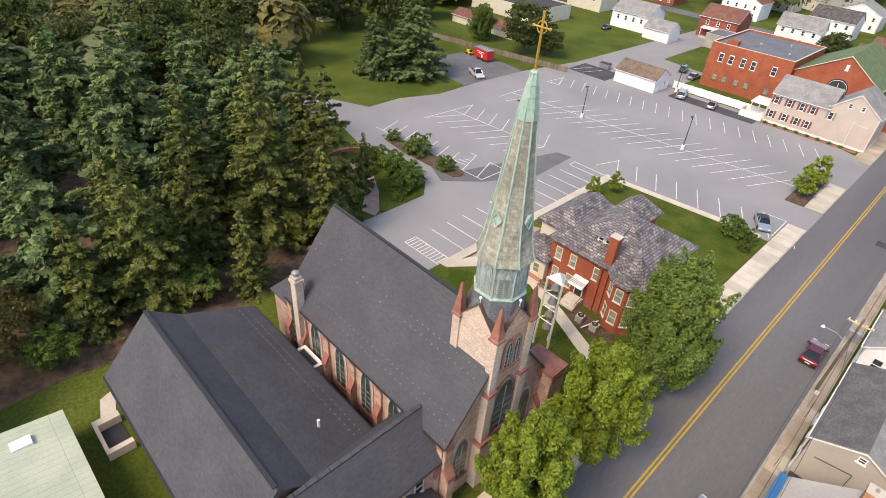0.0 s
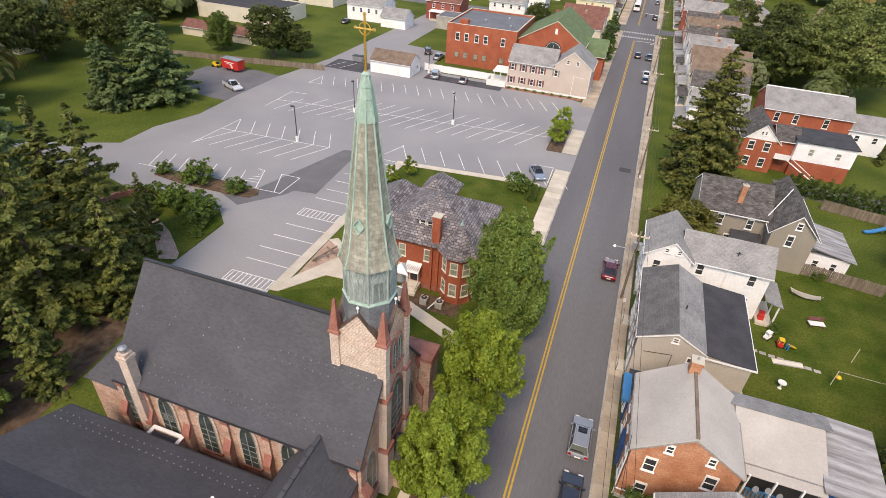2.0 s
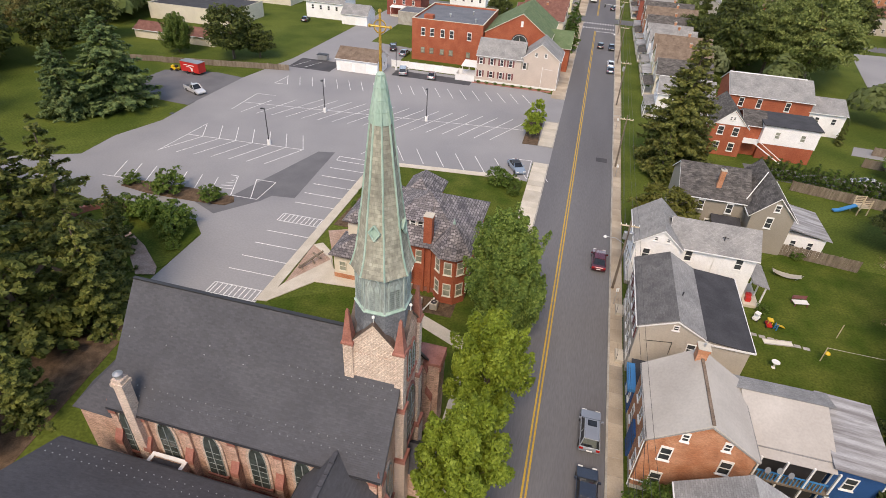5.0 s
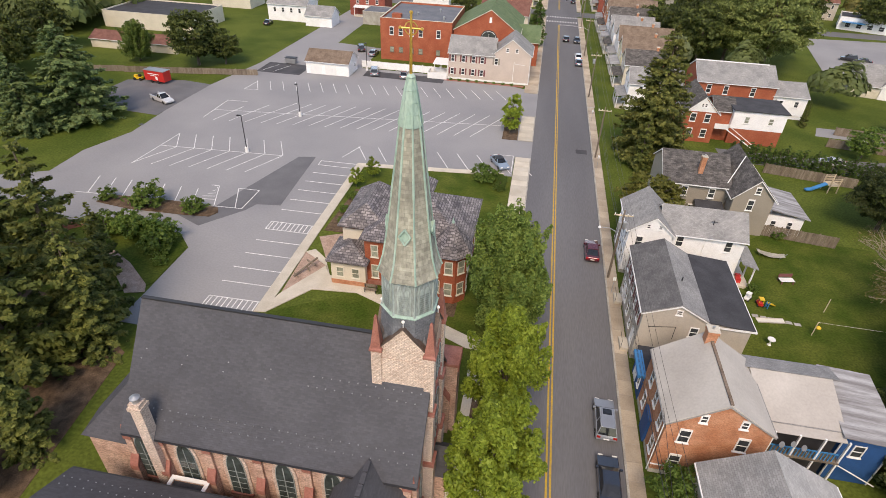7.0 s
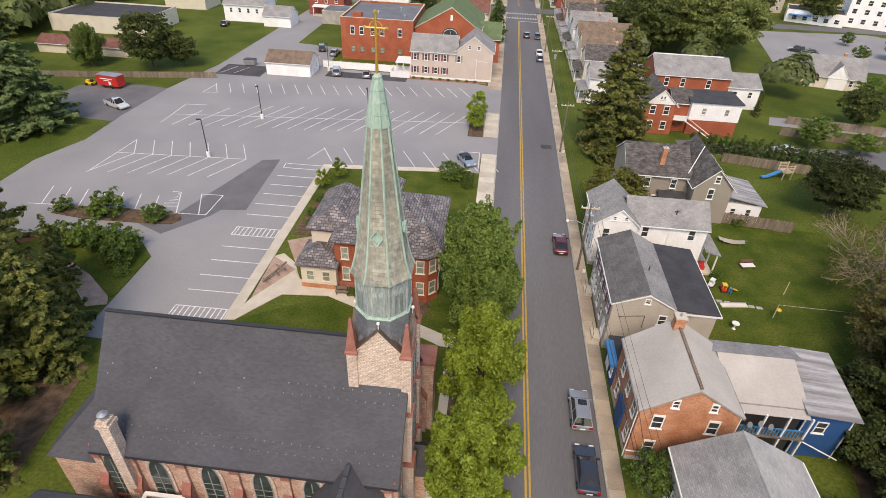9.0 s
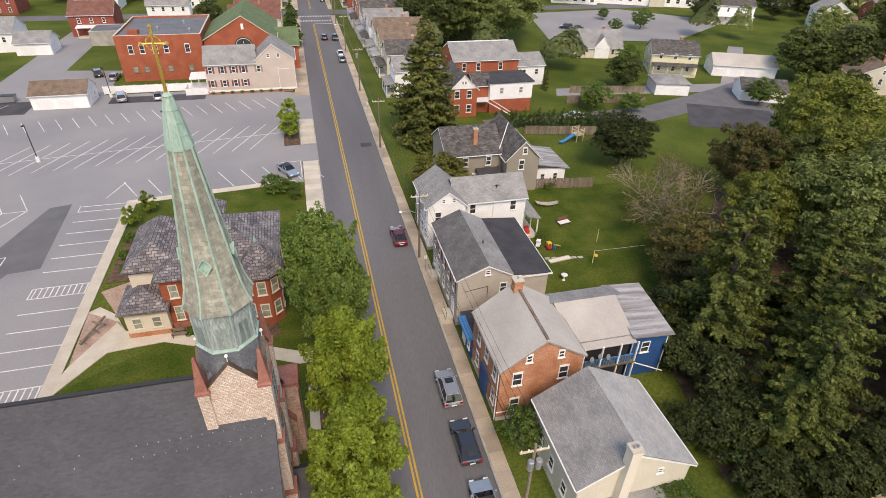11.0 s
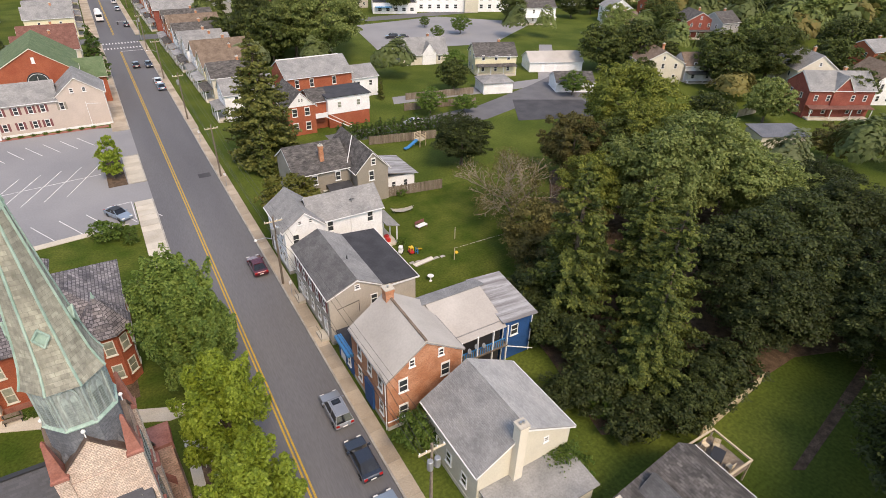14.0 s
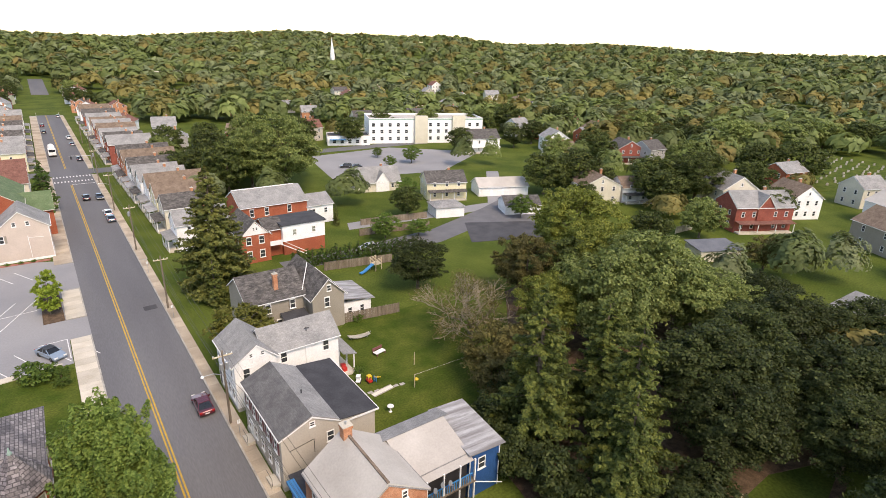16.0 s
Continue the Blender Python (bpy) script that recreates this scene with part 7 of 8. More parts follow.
# ---- poles, lamps and wires ----
def lot_lamp(x, y, rz=0):
    l = thing("lot_lamp", "slim black parking lot lamp on a pale base", "street lamp", x, y, 0.01, rz, "lamps in the parking lot")
    part("base", rings(bmesh.new(), [(0.32, 0), (0.3, 0.9), (0.26, 0.95)], 12), M["white"], l)
    part("pole", rod(bmesh.new(), (0, 0, 0.9), (0, 0, 6.6), 0.09, 0.07), M["dark"], l)
    part("lamp_head", boxes((-0.75, -0.05, -0.16, 0.16, 6.5, 6.66)), M["dark"], l)
    part("arm", rod(bmesh.new(), (0, 0, 6.5), (-0.2, 0, 6.58), 0.05), M["dark"], l)


lot_lamp(-53.1, -9.7)
lot_lamp(-30.2, 11.6, 90)
lot_lamp(-50.7, 8.3, 90)
lot_lamp(-46.8, 41.5, 90)


def utility_pole(x, y, h=10.2, cans=0, lamp=False, arm=True):
    u = thing("utility_pole", "weathered wooden utility pole" + (" with grey transformer cans" if cans else " with a crossarm"), "utility pole", x, y, 0.1, 0, "utility poles on the street")
    part("pole", rod(bmesh.new(), (0, 0, 0), (0, 0, h), 0.16, 0.11), M["wood"], u)
    if arm:
        a = part("crossarm", boxes((-1.1, 1.1, -0.06, 0.06, h - 0.75, h - 0.62)), M["wood_pale"], u)
        for k in (-1.0, -0.45, 0.45, 1.0):
            part("insulator", rings(bmesh.new(), [(0.05, h - 0.62), (0.06, h - 0.5), (0.03, h - 0.42)], 8, k, 0), M["white"], a)
    for i in range(cans):
        part("transformer", rings(bmesh.new(), [(0.22, h - 2.3), (0.24, h - 2.25), (0.24, h - 1.4), (0.2, h - 1.35)], 12, -0.3 + 0.6 * i, -0.3), M["steel"], u)
    if lamp:
        ar = part("lamp_arm", rod(rod(bmesh.new(), (0, 0, h - 3.2), (-1.2, 0, h - 2.6), 0.04), (-1.2, 0, h - 2.6), (-2.3, 0, h - 2.6), 0.04), M["steel"], u)
        part("lamp_head", rings(bmesh.new(), [(0.05, h - 2.72), (0.2, h - 2.68), (0.12, h - 2.5)], 10, -2.4, 0), M["white"], ar)
    return u


POLES = [(7.3, -70.0, 9.6, 2, False), (6.85, -32.8, 9.8, 2, True), (7.0, 3.5, 9.4, 0, False), (7.1, 36.6, 10, 1, False), (7.2, 72, 10, 0, True), (7.3, 108, 10.5, 1, False), (9.2, 150, 10.5, 0, False), (9.2, 190, 10.5, 0, False)]
for p in POLES:
    utility_pole(*p)
bm = bmesh.new()
for a, b in zip(POLES[:-1], POLES[1:]):
    for off, dz in ((-1.0, -0.45), (0.45, -0.45), (1.0, -0.45), (0.1, -2.6), (0.15, -3.4)):
        p, q = Vector((a[0] + off, a[1], a[2] + dz)), Vector((b[0] + off, b[1], b[2] + dz))
        last = p
        for k in range(1, 9):
            f = k / 8
            c = p.lerp(q, f) - Vector((0, 0, 0.7 * 4 * f * (1 - f)))
            rod(bm, last, c, 0.016, seg=4)
            last = c
tagged(part("overhead_wires", bm, M["dark"]), "dark overhead wires strung between the poles", "wires", kind="stuff")
for x, y, tx, ty, tz in ((6.85, -32.8, 8.2, -29.5, 6.6), (7.3, -70, 8.4, -57.5, 6.4), (6.85, -32.8, 8.1, -41, 6.6)):
    tagged(part("service_wire", rod(bmesh.new(), (x, y, 7.2), (tx, ty, tz), 0.02, seg=4), M["dark"]), "thin service wire to a house", "wire")
for y in (-33.5, 1.5, 24):
    sgn = thing("street_sign", "small pale sign on a thin post", "sign", 7.0, y - 2.5, 0.12)
    part("post", rod(bmesh.new(), (0, 0, 0), (0, 0, 2.4), 0.03), M["steel"], sgn)
    part("plate", boxes((-0.16, 0.16, -0.02, 0.02, 1.9, 2.4)), M["white"], sgn)
sg = thing("traffic_signal", "traffic signal on a mast arm over the crossing", "traffic light", 7.4, 124, 0.1)
part("mast", rod(rod(bmesh.new(), (0, 0, 0), (0, 0, 6), 0.12), (0, 0, 5.8), (-6, 0, 6.1), 0.08), M["steel"], sg)
for k in (-3, -5.6):
    part("signal_head", boxes((k - 0.2, k + 0.2, -0.2, 0.2, 5.0, 6.0)), M["dark"], sg)

# ---- gardens behind the east houses ----
def fence(x0, y0, x1, y1, h, m, label, step=0.16, boards=False):
    f = thing("fence", label, "fence")
    d = Vector((x1 - x0, y1 - y0))
    n = max(2, int(d.length / 2.4))
    ang = math.degrees(math.atan2(d.y, d.x))
    ln = d.length / n
    post = to_mesh("post", boxes((-0.06, 0.06, 0.02, 0.14, 0, h + 0.1)), M[m])
    rail = to_mesh("rail", boxes((0.06, ln - 0.06, 0.02, 0.07, -0.04, 0.04)), M[m])
    board = to_mesh("board", boxes((0.01, step - 0.01, -0.02, 0.02, 0.04, h)), M[m])
    whole = to_mesh("panel", boxes((0.03, ln - 0.03, -0.02, 0.02, 0.04, h)), M[m])
    for i in range(n):
        a = Vector((x0, y0)) + d * (i / n)
        at = pose(a.x, a.y, 0, 0, 0, ang)
        piece("post", post, f, at)
        for z in (0.25, 0.82):
            piece("rail", rail, f, at @ pose(0, 0, h * z))
        if boards:
            for k in range(int(ln / step)):
                piece("board", board, f, at @ pose(k * step, 0, random.uniform(-0.03, 0.03), 0, random.uniform(-0.6, 0.6)))
        else:
            piece("panel", whole, f, at)
    return f


fence(29.3, -17.2, 39.0, -18.6, 1.8, "wood", "weathered dark board fence across the garden", 0.2, True)
fence(36.0, 5.0, 50.0, 2.2, 1.8, "wood", "weathered dark board fence before the hedge", 0.2, True)
fence(56, 27.5, 74, 24.6, 1.7, "wood", "grey board fence along the lane", 0.22)
fence(52, 20.5, 70, 17.5, 1.7, "wood", "grey board fence beside the drive", 0.22)
fence(33.4, -75.4, 45, -74.0, 1.7, "wood_pale", "pale board fence at the edge of the trees", 0.2, True)
fence(120, -19, 136, -19.5, 1.8, "wood_pale", "pale board fence beside the drive", 0.25)
fence(-100, 23.5, -70, 30, 1.4, "wood", "weathered fence along the far lawn", 0.3)
fence(-116, 20, -100, 24, 1.4, "wood", "weathered fence along the far lawn", 0.3)
hedge_n = 26
for i in range(hedge_n):
    f = i / (hedge_n - 1)
    tree("cypress", 31.5 + 24.0 * f, 9.6 - 3.6 * f, 1.0 + 0.15 * math.sin(i * 2.3), name="hedge_tree", label="clipped green arborvitae in a close hedge row", category="hedge", group="arborvitae hedge")
ps = thing("play_set", "wooden climbing frame with a bright blue slide", "playground", 45.0, 0.3, 0, 15)
for px in (-0.8, 0.8):
    for py in (-0.8, 0.8):
        part("post", boxes((px - 0.06, px + 0.06, py - 0.06, py + 0.06, 0, 2.7)), M["wood_pale"], ps)
part("platform", boxes((-0.9, 0.9, -0.9, 0.9, 1.3, 1.4)), M["wood_pale"], ps)
for k in range(4):
    for y0 in (-0.9, 0.84):
        part("rail", boxes((-0.9, 0.9, y0, y0 + 0.06, 1.6 + k * 0.3, 1.7 + k * 0.3)), M["wood_pale"], ps)
bm = bmesh.new()
extrude_xz(bm, [(-0.9, 1.3), (-0.9, 1.5), (-3.2, 0.55), (-4.2, 0.45), (-4.2, 0.25), (-3.2, 0.35)], -0.35, 0.35)
part("slide", bm, M["blue"], ps, "bright blue plastic slide")
pt = thing("garden_bench", "red and white slatted garden bench on the lawn", "bench", 29.3, -28.6, 0, 12)
part("seat", boxes(*[(-0.9, 0.9, -0.5 + k * 0.22, -0.32 + k * 0.22, 0.45, 0.5) for k in range(4)]), M["white"], pt)
part("backrest", boxes(*[(-0.9, 0.9, 0.42, 0.48, 0.6 + k * 0.16, 0.72 + k * 0.16) for k in range(3)]), M["maroon"], pt)
for s in (-0.75, 0.75):
    part("leg", boxes((s - 0.05, s + 0.05, -0.5, -0.4, 0, 0.45), (s - 0.05, s + 0.05, 0.38, 0.48, 0, 1.0)), M["maroon"], pt)
hm = thing("hammock", "pale cloth hammock stretched over the lawn", "hammock", 29.0, -23.0, 0, -10)
bm = bmesh.new()
vs = [[bm.verts.new((x, y * (1 - 0.15 * abs(x)), 0.35 + 0.22 * x * x * 0.5 + 0.1 * abs(y))) for y in (-0.6, -0.2, 0.2, 0.6)] for x in np.linspace(-1.7, 1.7, 9)]
for i in range(8):
    for j in range(3):
        bm.faces.new((vs[i][j], vs[i + 1][j], vs[i + 1][j + 1], vs[i][j + 1]))
bmesh.ops.solidify(bm, geom=bm.faces[:], thickness=0.03)
part("cloth", bm, M["cream"], hm)
for s in (-1, 1):
    part("stand", rod(bmesh.new(), (s * 1.2, 0, 0), (s * 1.9, 0, 1.0), 0.04), M["steel"], hm)


def toy_car(x, y, a, b, label):
    t = thing("toy_car", label, "toy", x, y, 0.0, random.uniform(0, 90))
    bm = boxes((-0.55, 0.55, -0.3, 0.3, 0.15, 0.5))
    bmesh.ops.bevel(bm, geom=bm.edges[:], offset=0.1, segments=2, affect='EDGES')
    part("body", bm, M[a], t)
    part("roof", boxes((-0.35, 0.3, -0.28, 0.28, 0.95, 1.05)), M[b], t)
    for s in (-0.3, 0.25):
        part("pillar", boxes((s, s + 0.05, -0.26, -0.2, 0.5, 0.95), (s, s + 0.05, 0.2, 0.26, 0.5, 0.95)), M[b], t)
    for px in (-0.35, 0.35):
        for py in (-0.32, 0.32):
            part("wheel", rod(bmesh.new(), (px, py - 0.05, 0.16), (px, py + 0.05, 0.16), 0.16), M["black"], t)


toy_car(23.4, -33.4, "white", "white", "white plastic toy car on the grass")
toy_car(24.6, -34.2, "red_toy", "yellow_toy", "red and yellow plastic toy car on the grass")
sl = thing("toy_slide", "small yellow and blue plastic toy slide", "toy", 25.3, -34.6, 0, 30)
part("chute", extrude_xz(bmesh.new(), [(0, 0.7), (0, 0.8), (1.2, 0.2), (1.2, 0.1)], -0.2, 0.2), M["yellow_toy"], sl)
part("ladder", boxes((-0.1, 0.05, -0.2, -0.14, 0, 0.9), (-0.1, 0.05, 0.14, 0.2, 0, 0.9), (-0.1, 0, -0.14, 0.14, 0.3, 0.36), (-0.1, 0, -0.14, 0.14, 0.6, 0.66)), M["blue"], sl)
bd = thing("play_mat", "long pale plastic water slide mat on the grass", "toy", 25.1, -37.0, 0, 8)
part("mat", boxes((-1.6, 1.6, -0.35, 0.35, 0.01, 0.07)), M["cream"], bd)
part("edge", boxes((-1.6, 1.6, -0.42, -0.35, 0.01, 0.14), (-1.6, 1.6, 0.35, 0.42, 0.01, 0.14)), M["roof_tan"], bd)
bb = thing("bird_bath", "white pedestal bird bath on the lawn", "bird bath", 23.7, -41.3)
part("pedestal", rings(bmesh.new(), [(0.25, 0), (0.1, 0.15), (0.08, 0.6), (0.15, 0.7)], 12), M["white"], bb)
part("bowl", rings(bmesh.new(), [(0.12, 0.68), (0.42, 0.8), (0.42, 0.86), (0.35, 0.84)], 14), M["white"], bb)
for x, y in ((32.0, -33.9), (29.0, -38.6)):
    gp = thing("garden_post", "thin pale wooden washing line post", "post", x, y)
    part("post", rod(bmesh.new(), (0, 0, 0), (0, 0, 2.0), 0.05), M["wood_pale"], gp)
fd = thing("bird_feeder", "small yellow bird feeder on the line post", "bird feeder", 29.4, -38.4, 1.0)
part("tray", rings(bmesh.new(), [(0.3, 0), (0.3, 0.1), (0.05, 0.3)], 8), M["yellow_toy"], fd)
tagged(part("washing_line", rod(bmesh.new(), (29.0, -38.6, 1.95), (40, -39, 2.1), 0.015, seg=4), M["cream"]), "thin washing line across the lawn", "washing line")
fp = thing("stepping_path", "worn pale stone strip in the lawn", "path", 0, 0)
part("stone", boxes(*[(20.5 + i * 0.9, 21.2 + i * 0.9, -36.3 - 0.12 * i, -35.8 - 0.12 * i, 0.0, 0.03) for i in range(9)]), M["kerb"], fp)
slab("walkway", "narrow concrete strip beside the tan house", "walkway", [(19.2, -47.5), (19.9, -47.5), (19.9, -34), (19.2, -34)], 0, 0.05, M["concrete"])
slab("lawn", "mown back garden lawn", "lawn", [(19.9, -50), (40, -50), (44, -38), (44, -18), (30, -16.8), (24, -22), (24.3, -32), (19.9, -34)], -0.02, 0.025, M["lawn"])
dk = thing("deck", "raised timber deck with pale rails", "deck", 30.9, -78.3)
part("floor", boxes((-1.9, 1.9, -1.9, 1.9, 1.7, 1.85)), M["wood"], dk)
for k, b in enumerate(((-1.95, 1.95, -1.95, -1.8), (-1.95, 1.95, 1.8, 1.95), (1.8, 1.95, -1.8, 1.8), (-1.95, -1.8, -1.8, 1.8))):
    part("rail", boxes((*b, 2.6, 2.75)), M["wood_pale"], dk)
for px in (-1.85, 1.85):
    for py in (-1.85, 1.85):
        part("post", boxes((px - 0.07, px + 0.07, py - 0.07, py + 0.07, 0, 2.6)), M["wood_pale"], dk)
dt = thing("deck_table", "dark square table on the timber deck", "table", 30.9, -78.3, 1.86, 20)
part("tabletop", boxes((-0.75, 0.75, -0.5, 0.5, 0.66, 0.72)), M["dark"], dt)
for px in (-0.65, 0.65):
    for py in (-0.42, 0.42):
        part("leg", boxes((px - 0.04, px + 0.04, py - 0.04, py + 0.04, 0, 0.66)), M["dark"], dt)
for x, y, r in ((29.7, -77.6, 80), (29.9, -79.2, 110), (31.9, -77.5, -60), (31.0, -79.5, 180), (31.1, -77.0, 0)):
    dc = thing("deck_chair", "brown wooden chair round the deck table", "chair", x, y, 1.86, r, "chairs on the deck")
    part("seat", boxes((-0.26, 0.26, -0.26, 0.26, 0.4, 0.45)), M["wood_pale"], dc)
    part("backrest", boxes((-0.26, 0.26, 0.22, 0.27, 0.45, 0.95)), M["wood_pale"], dc)
    for px in (-0.22, 0.22):
        for py in (-0.22, 0.22):
            part("leg", boxes((px - 0.03, px + 0.03, py - 0.03, py + 0.03, 0, 0.4)), M["wood_pale"], dc)
h = thing("house", "house with a dark shingle roof beside the deck", "house")
gable_block(h, 18.6, 28.8, -90, -77.2, 2.7, 5.3, "y", "cream_side", "shingle_dk", rp=26.4, eave2=3.6)
gable_block(h, 21.0, 24.4, -81.0, -77.9, 3.2, 5.0, "y", "cream_side", "shingle_mid", over=0.25)
chimney(h, 17.9, -78.6, 0, 6.0, 0.75, "brick_red", 1)
slab("garden_path", "straight worn garden path", "path", [(37.6, -81.8), (38.6, -82.4), (58, -79), (57.6, -77.9)], 0, 0.04, M["mulch"])
gs = thing("glass_panel", "small white framed pane leaning among the trees", "pane", 28.4, -66.2, 0.1)
part("frame", boxes((-0.5, 0.5, -0.04, 0.04, 0, 1.1)), M["white"], gs)

# ---- further houses ----
def far_house(x, y, w, d, eave, rise, ax, wall, roof, label, rz=0, rows=2, n=3, pr=None):
    h = thing("house", label, "house", x, y, gz(x, y), rz)
    gable_block(h, -w / 2, w / 2, -d / 2, d / 2, eave, eave + rise, ax, wall, roof, over=0.35)
    for k in range(rows):
        window_row(h, "s", -w / 2 + 0.5, w / 2 - 0.5, -d / 2, d / 2, n, 1.0 + 3.0 * k, 0.9, 1.4, sill=False)
        window_row(h, "w", -w / 2, w / 2, -d / 2 + 0.5, d / 2 - 0.5, 2, 1.0 + 3.0 * k, 0.9, 1.4, sill=False)
    if ax == "y":
        window(h, "s", 0, -d / 2, eave + rise * 0.25, 0.7, 1.0)
    if pr:
        porch(h, -w / 2 + 0.4, w / 2 - 0.4, -d / 2 - 2, -d / 2, 3.0, pr, 4, "s")
    chimney(h, w * 0.15, 0.6, eave + rise * 0.6, eave + rise + 0.8, 0.6, "brick_orange")
    return h


h = far_house(78, 59.5, 14, 8.5, 3.0, 3.9, "x", "cream_side", "shingle_grey", "cream cape house with a grey roof and gabled dormer", rz=-12, rows=1)
gable_block(h, -1.0, 3.2, -4.6, 0, 3.2, 6.0, "y", "white_side", "shingle_grey", over=0.2)
far_house(91, 41, 12, 8.5, 5.2, 2.6, "x", "yellow_side", "shingle_dk", "pale yellow house with a dark grey roof", rz=-20, pr="shingle_dk")
g = thing("garage", "long white garage with a pale roof and four doors", "garage", 109, 35.5, 0, -22)
gable_block(g, -8, 8, -4, 4, 2.9, 4.9, "x", "white_side", "roof_tan")
for k in range(4):
    part("garage_door", boxes((-7.2 + k * 3.7, -4.4 + k * 3.7, -4.06, -4.0, 0, 2.3)), M["white"], g)
g = thing("garage", "white garage with a dark gable roof", "garage", 100, 17.0, 0, -25)
gable_block(g, -5, 5, -3.6, 3.6, 2.6, 4.4, "x", "white_side", "shingle_dk")
g = thing("garage", "small white garage with a low grey hip roof", "garage", 80.5, 25, 0, -15)
part("wall", boxes((-4, 4, -3.4, 3.4, 0, 2.7)), M["white_side"], g)
hip_roof(g, -4, 4, -3.4, 3.4, 2.65, 4.0, "shingle_grey", 0.3)
far_house(151, 97, 15, 11, 6.2, 3.2, "x", "white_side", "shingle_dk", "large white house with two tiered porches", rz=-20, pr="white", n=4)
h = far_house(143, -26, 16, 9, 6.6, 3.2, "x", "brick_dark", "shingle_grey", "dark red brick double house with a white porch", rz=-28, n=5, pr="shingle_red")
gable_block(h, -2.2, 2.2, -4.8, 0, 6.6, 9.6, "y", "brick_dark", "shingle_grey", over=0.3)
far_house(158, -11, 11, 12, 6.4, 3.6, "y", "stucco", "shingle_grey", "cream stucco house with a gambrel like grey roof", rz=-28)
far_house(166, -26, 9, 11, 6.0, 3.4, "y", "white_side", "shingle_brown", "white house with an orange brown roof", rz=-28)
far_house(153, -54, 11, 13, 6.0, 3.4, "y", "taupe_side", "shingle_brown", "tan gabled house with a brown porch", rz=-28, pr="shingle_brown")
far_house(178, -48, 11, 12, 6.2, 3.0, "y", "white_side", "roof_tan", "white house with a pale metal roof", rz=-28)
far_house(150, -70, 11, 12, 6.0, 3.4, "x", "white_side", "shingle_grey", "white house with a grey roof beyond the gardens", rz=-28)
far_house(128, 14, 12, 10, 5.6, 3.0, "y", "cream_side", "shingle_brown", "cream gabled house with a brown roof", rz=-25)
far_house(141, 8, 14, 8, 4.6, 2.6, "x", "white_side", "shingle_brown", "white house with a brown stepped roof", rz=-25, pr="shingle_dk")
far_house(190, 50, 11, 11, 6.0, 3.0, "y", "brick_dark", "shingle_dk", "dark brick foursquare house", rz=-25, pr="shingle_dk")
far_house(168, 66, 12, 9, 4.6, 2.8, "x", "cream_side", "shingle_brown", "cream house with a brown roof among trees", rz=-25)
far_house(182, 82, 10, 11, 6.2, 3.2, "y", "white_side", "shingle_grey", "white gabled house beyond the gardens", rz=-25)
far_house(205, 110, 11, 10, 6.2, 3.2, "x", "brick_red", "shingle_dk", "brick house with a porch", rz=-25, pr="shingle_dk")
far_house(222, 92, 11, 10, 6.2, 3.2, "y", "brick_dark", "shingle_brown", "dark brick house beyond the gardens", rz=-25)
far_house(240, 72, 11, 10, 6.0, 3.2, "y", "white_side", "shingle_grey", "white gabled house beyond the gardens", rz=-25)
far_house(262, 48, 11, 10, 6.2, 3.2, "x", "brick_red", "shingle_dk", "brick house with a dark roof", rz=-25, pr="white")
g = thing("garage", "white garage with a grey roof at the orchard edge", "garage", 104, -66, 0, -20)
gable_block(g, -5, 5, -3.6, 3.6, 2.6, 4.4, "y", "white_side", "shingle_grey")
g = thing("garage", "pale roofed garage beside the drive", "garage", 112, -33, 0, -25)
part("wall", boxes((-5, 5, -3, 3, 0, 2.5)), M["cream_side"], g)
shed_roof(g, -5.3, 5.3, -3.3, 3.3, (2.5, 2.5, 3.0, 3.0), "roof_flat")

mill = thing("factory", "large white and pale green three storey block", "factory", 146, 134, 0, -22)
flat_block(mill, -27, 27, -10, 10, 10.5, "white_side", "roof_tan", parapet=0.9, coping="white")
part("corner_tower", boxes((-6, 0, -11.5, -9, 0, 12.5)), M["cream_side"], mill)
part("corner_tower", boxes((12, 18, -11.5, -9, 0, 12.5)), M["cream_side"], mill)
for k in range(14):
    x = -25 + k * 3.8
    if not (-7 < x < 1 or 11 < x < 19):
        for z in (1.4, 4.6, 7.6):
            window(mill, "s", x, -10, z, 1.5, 1.7)
part("green_band", boxes((-27.06, 27.06, -10.06, -10, 10.6, 11.2)), M["copper"], mill)
flat_block(mill, -46, -27.2, -14, -2, 4.0, "white_side", "roof_dkflat", parapet=0.3)
part("awning", boxes((-45, -38, -16, -14, 2.7, 2.9)), M["blue"], mill)
for k in range(5):
    window(mill, "s", -43 + k * 3.4, -14, 1.0, 1.6, 1.5)

rnd = random.Random(5)
WALLS = ["white_side", "white_side", "cream_side", "brick_red", "brick_dark", "tan_side", "grey_side", "yellow_side", "brick_orange"]
ROOFS = ["shingle_grey", "shingle_dk", "shingle_brown", "shingle_grey", "shingle_red"]
SPOTS = []
for i in range(9):
    for j in range(6):
        a, b = 28 + i * 33 + rnd.uniform(-7, 7), 150 + j * 38 + rnd.uniform(-8, 8)
        if (a > 100 and b < 175) or rnd.random() < 0.30:
            continue
        SPOTS.append((a + 8, b))
for i in range(5):
    for j in range(5):
        a, b = 200 + i * 36 + rnd.uniform(-8, 8), -40 + j * 40 + rnd.uniform(-8, 8)
        if rnd.random() < 0.35 or (210 < a < 285 and b < 20):
            continue
        SPOTS.append((a, b))
for j in range(6):
    SPOTS += [(-52 - rnd.uniform(0, 8), 190 + j * 32), (-90 - rnd.uniform(0, 20), 175 + j * 34)]
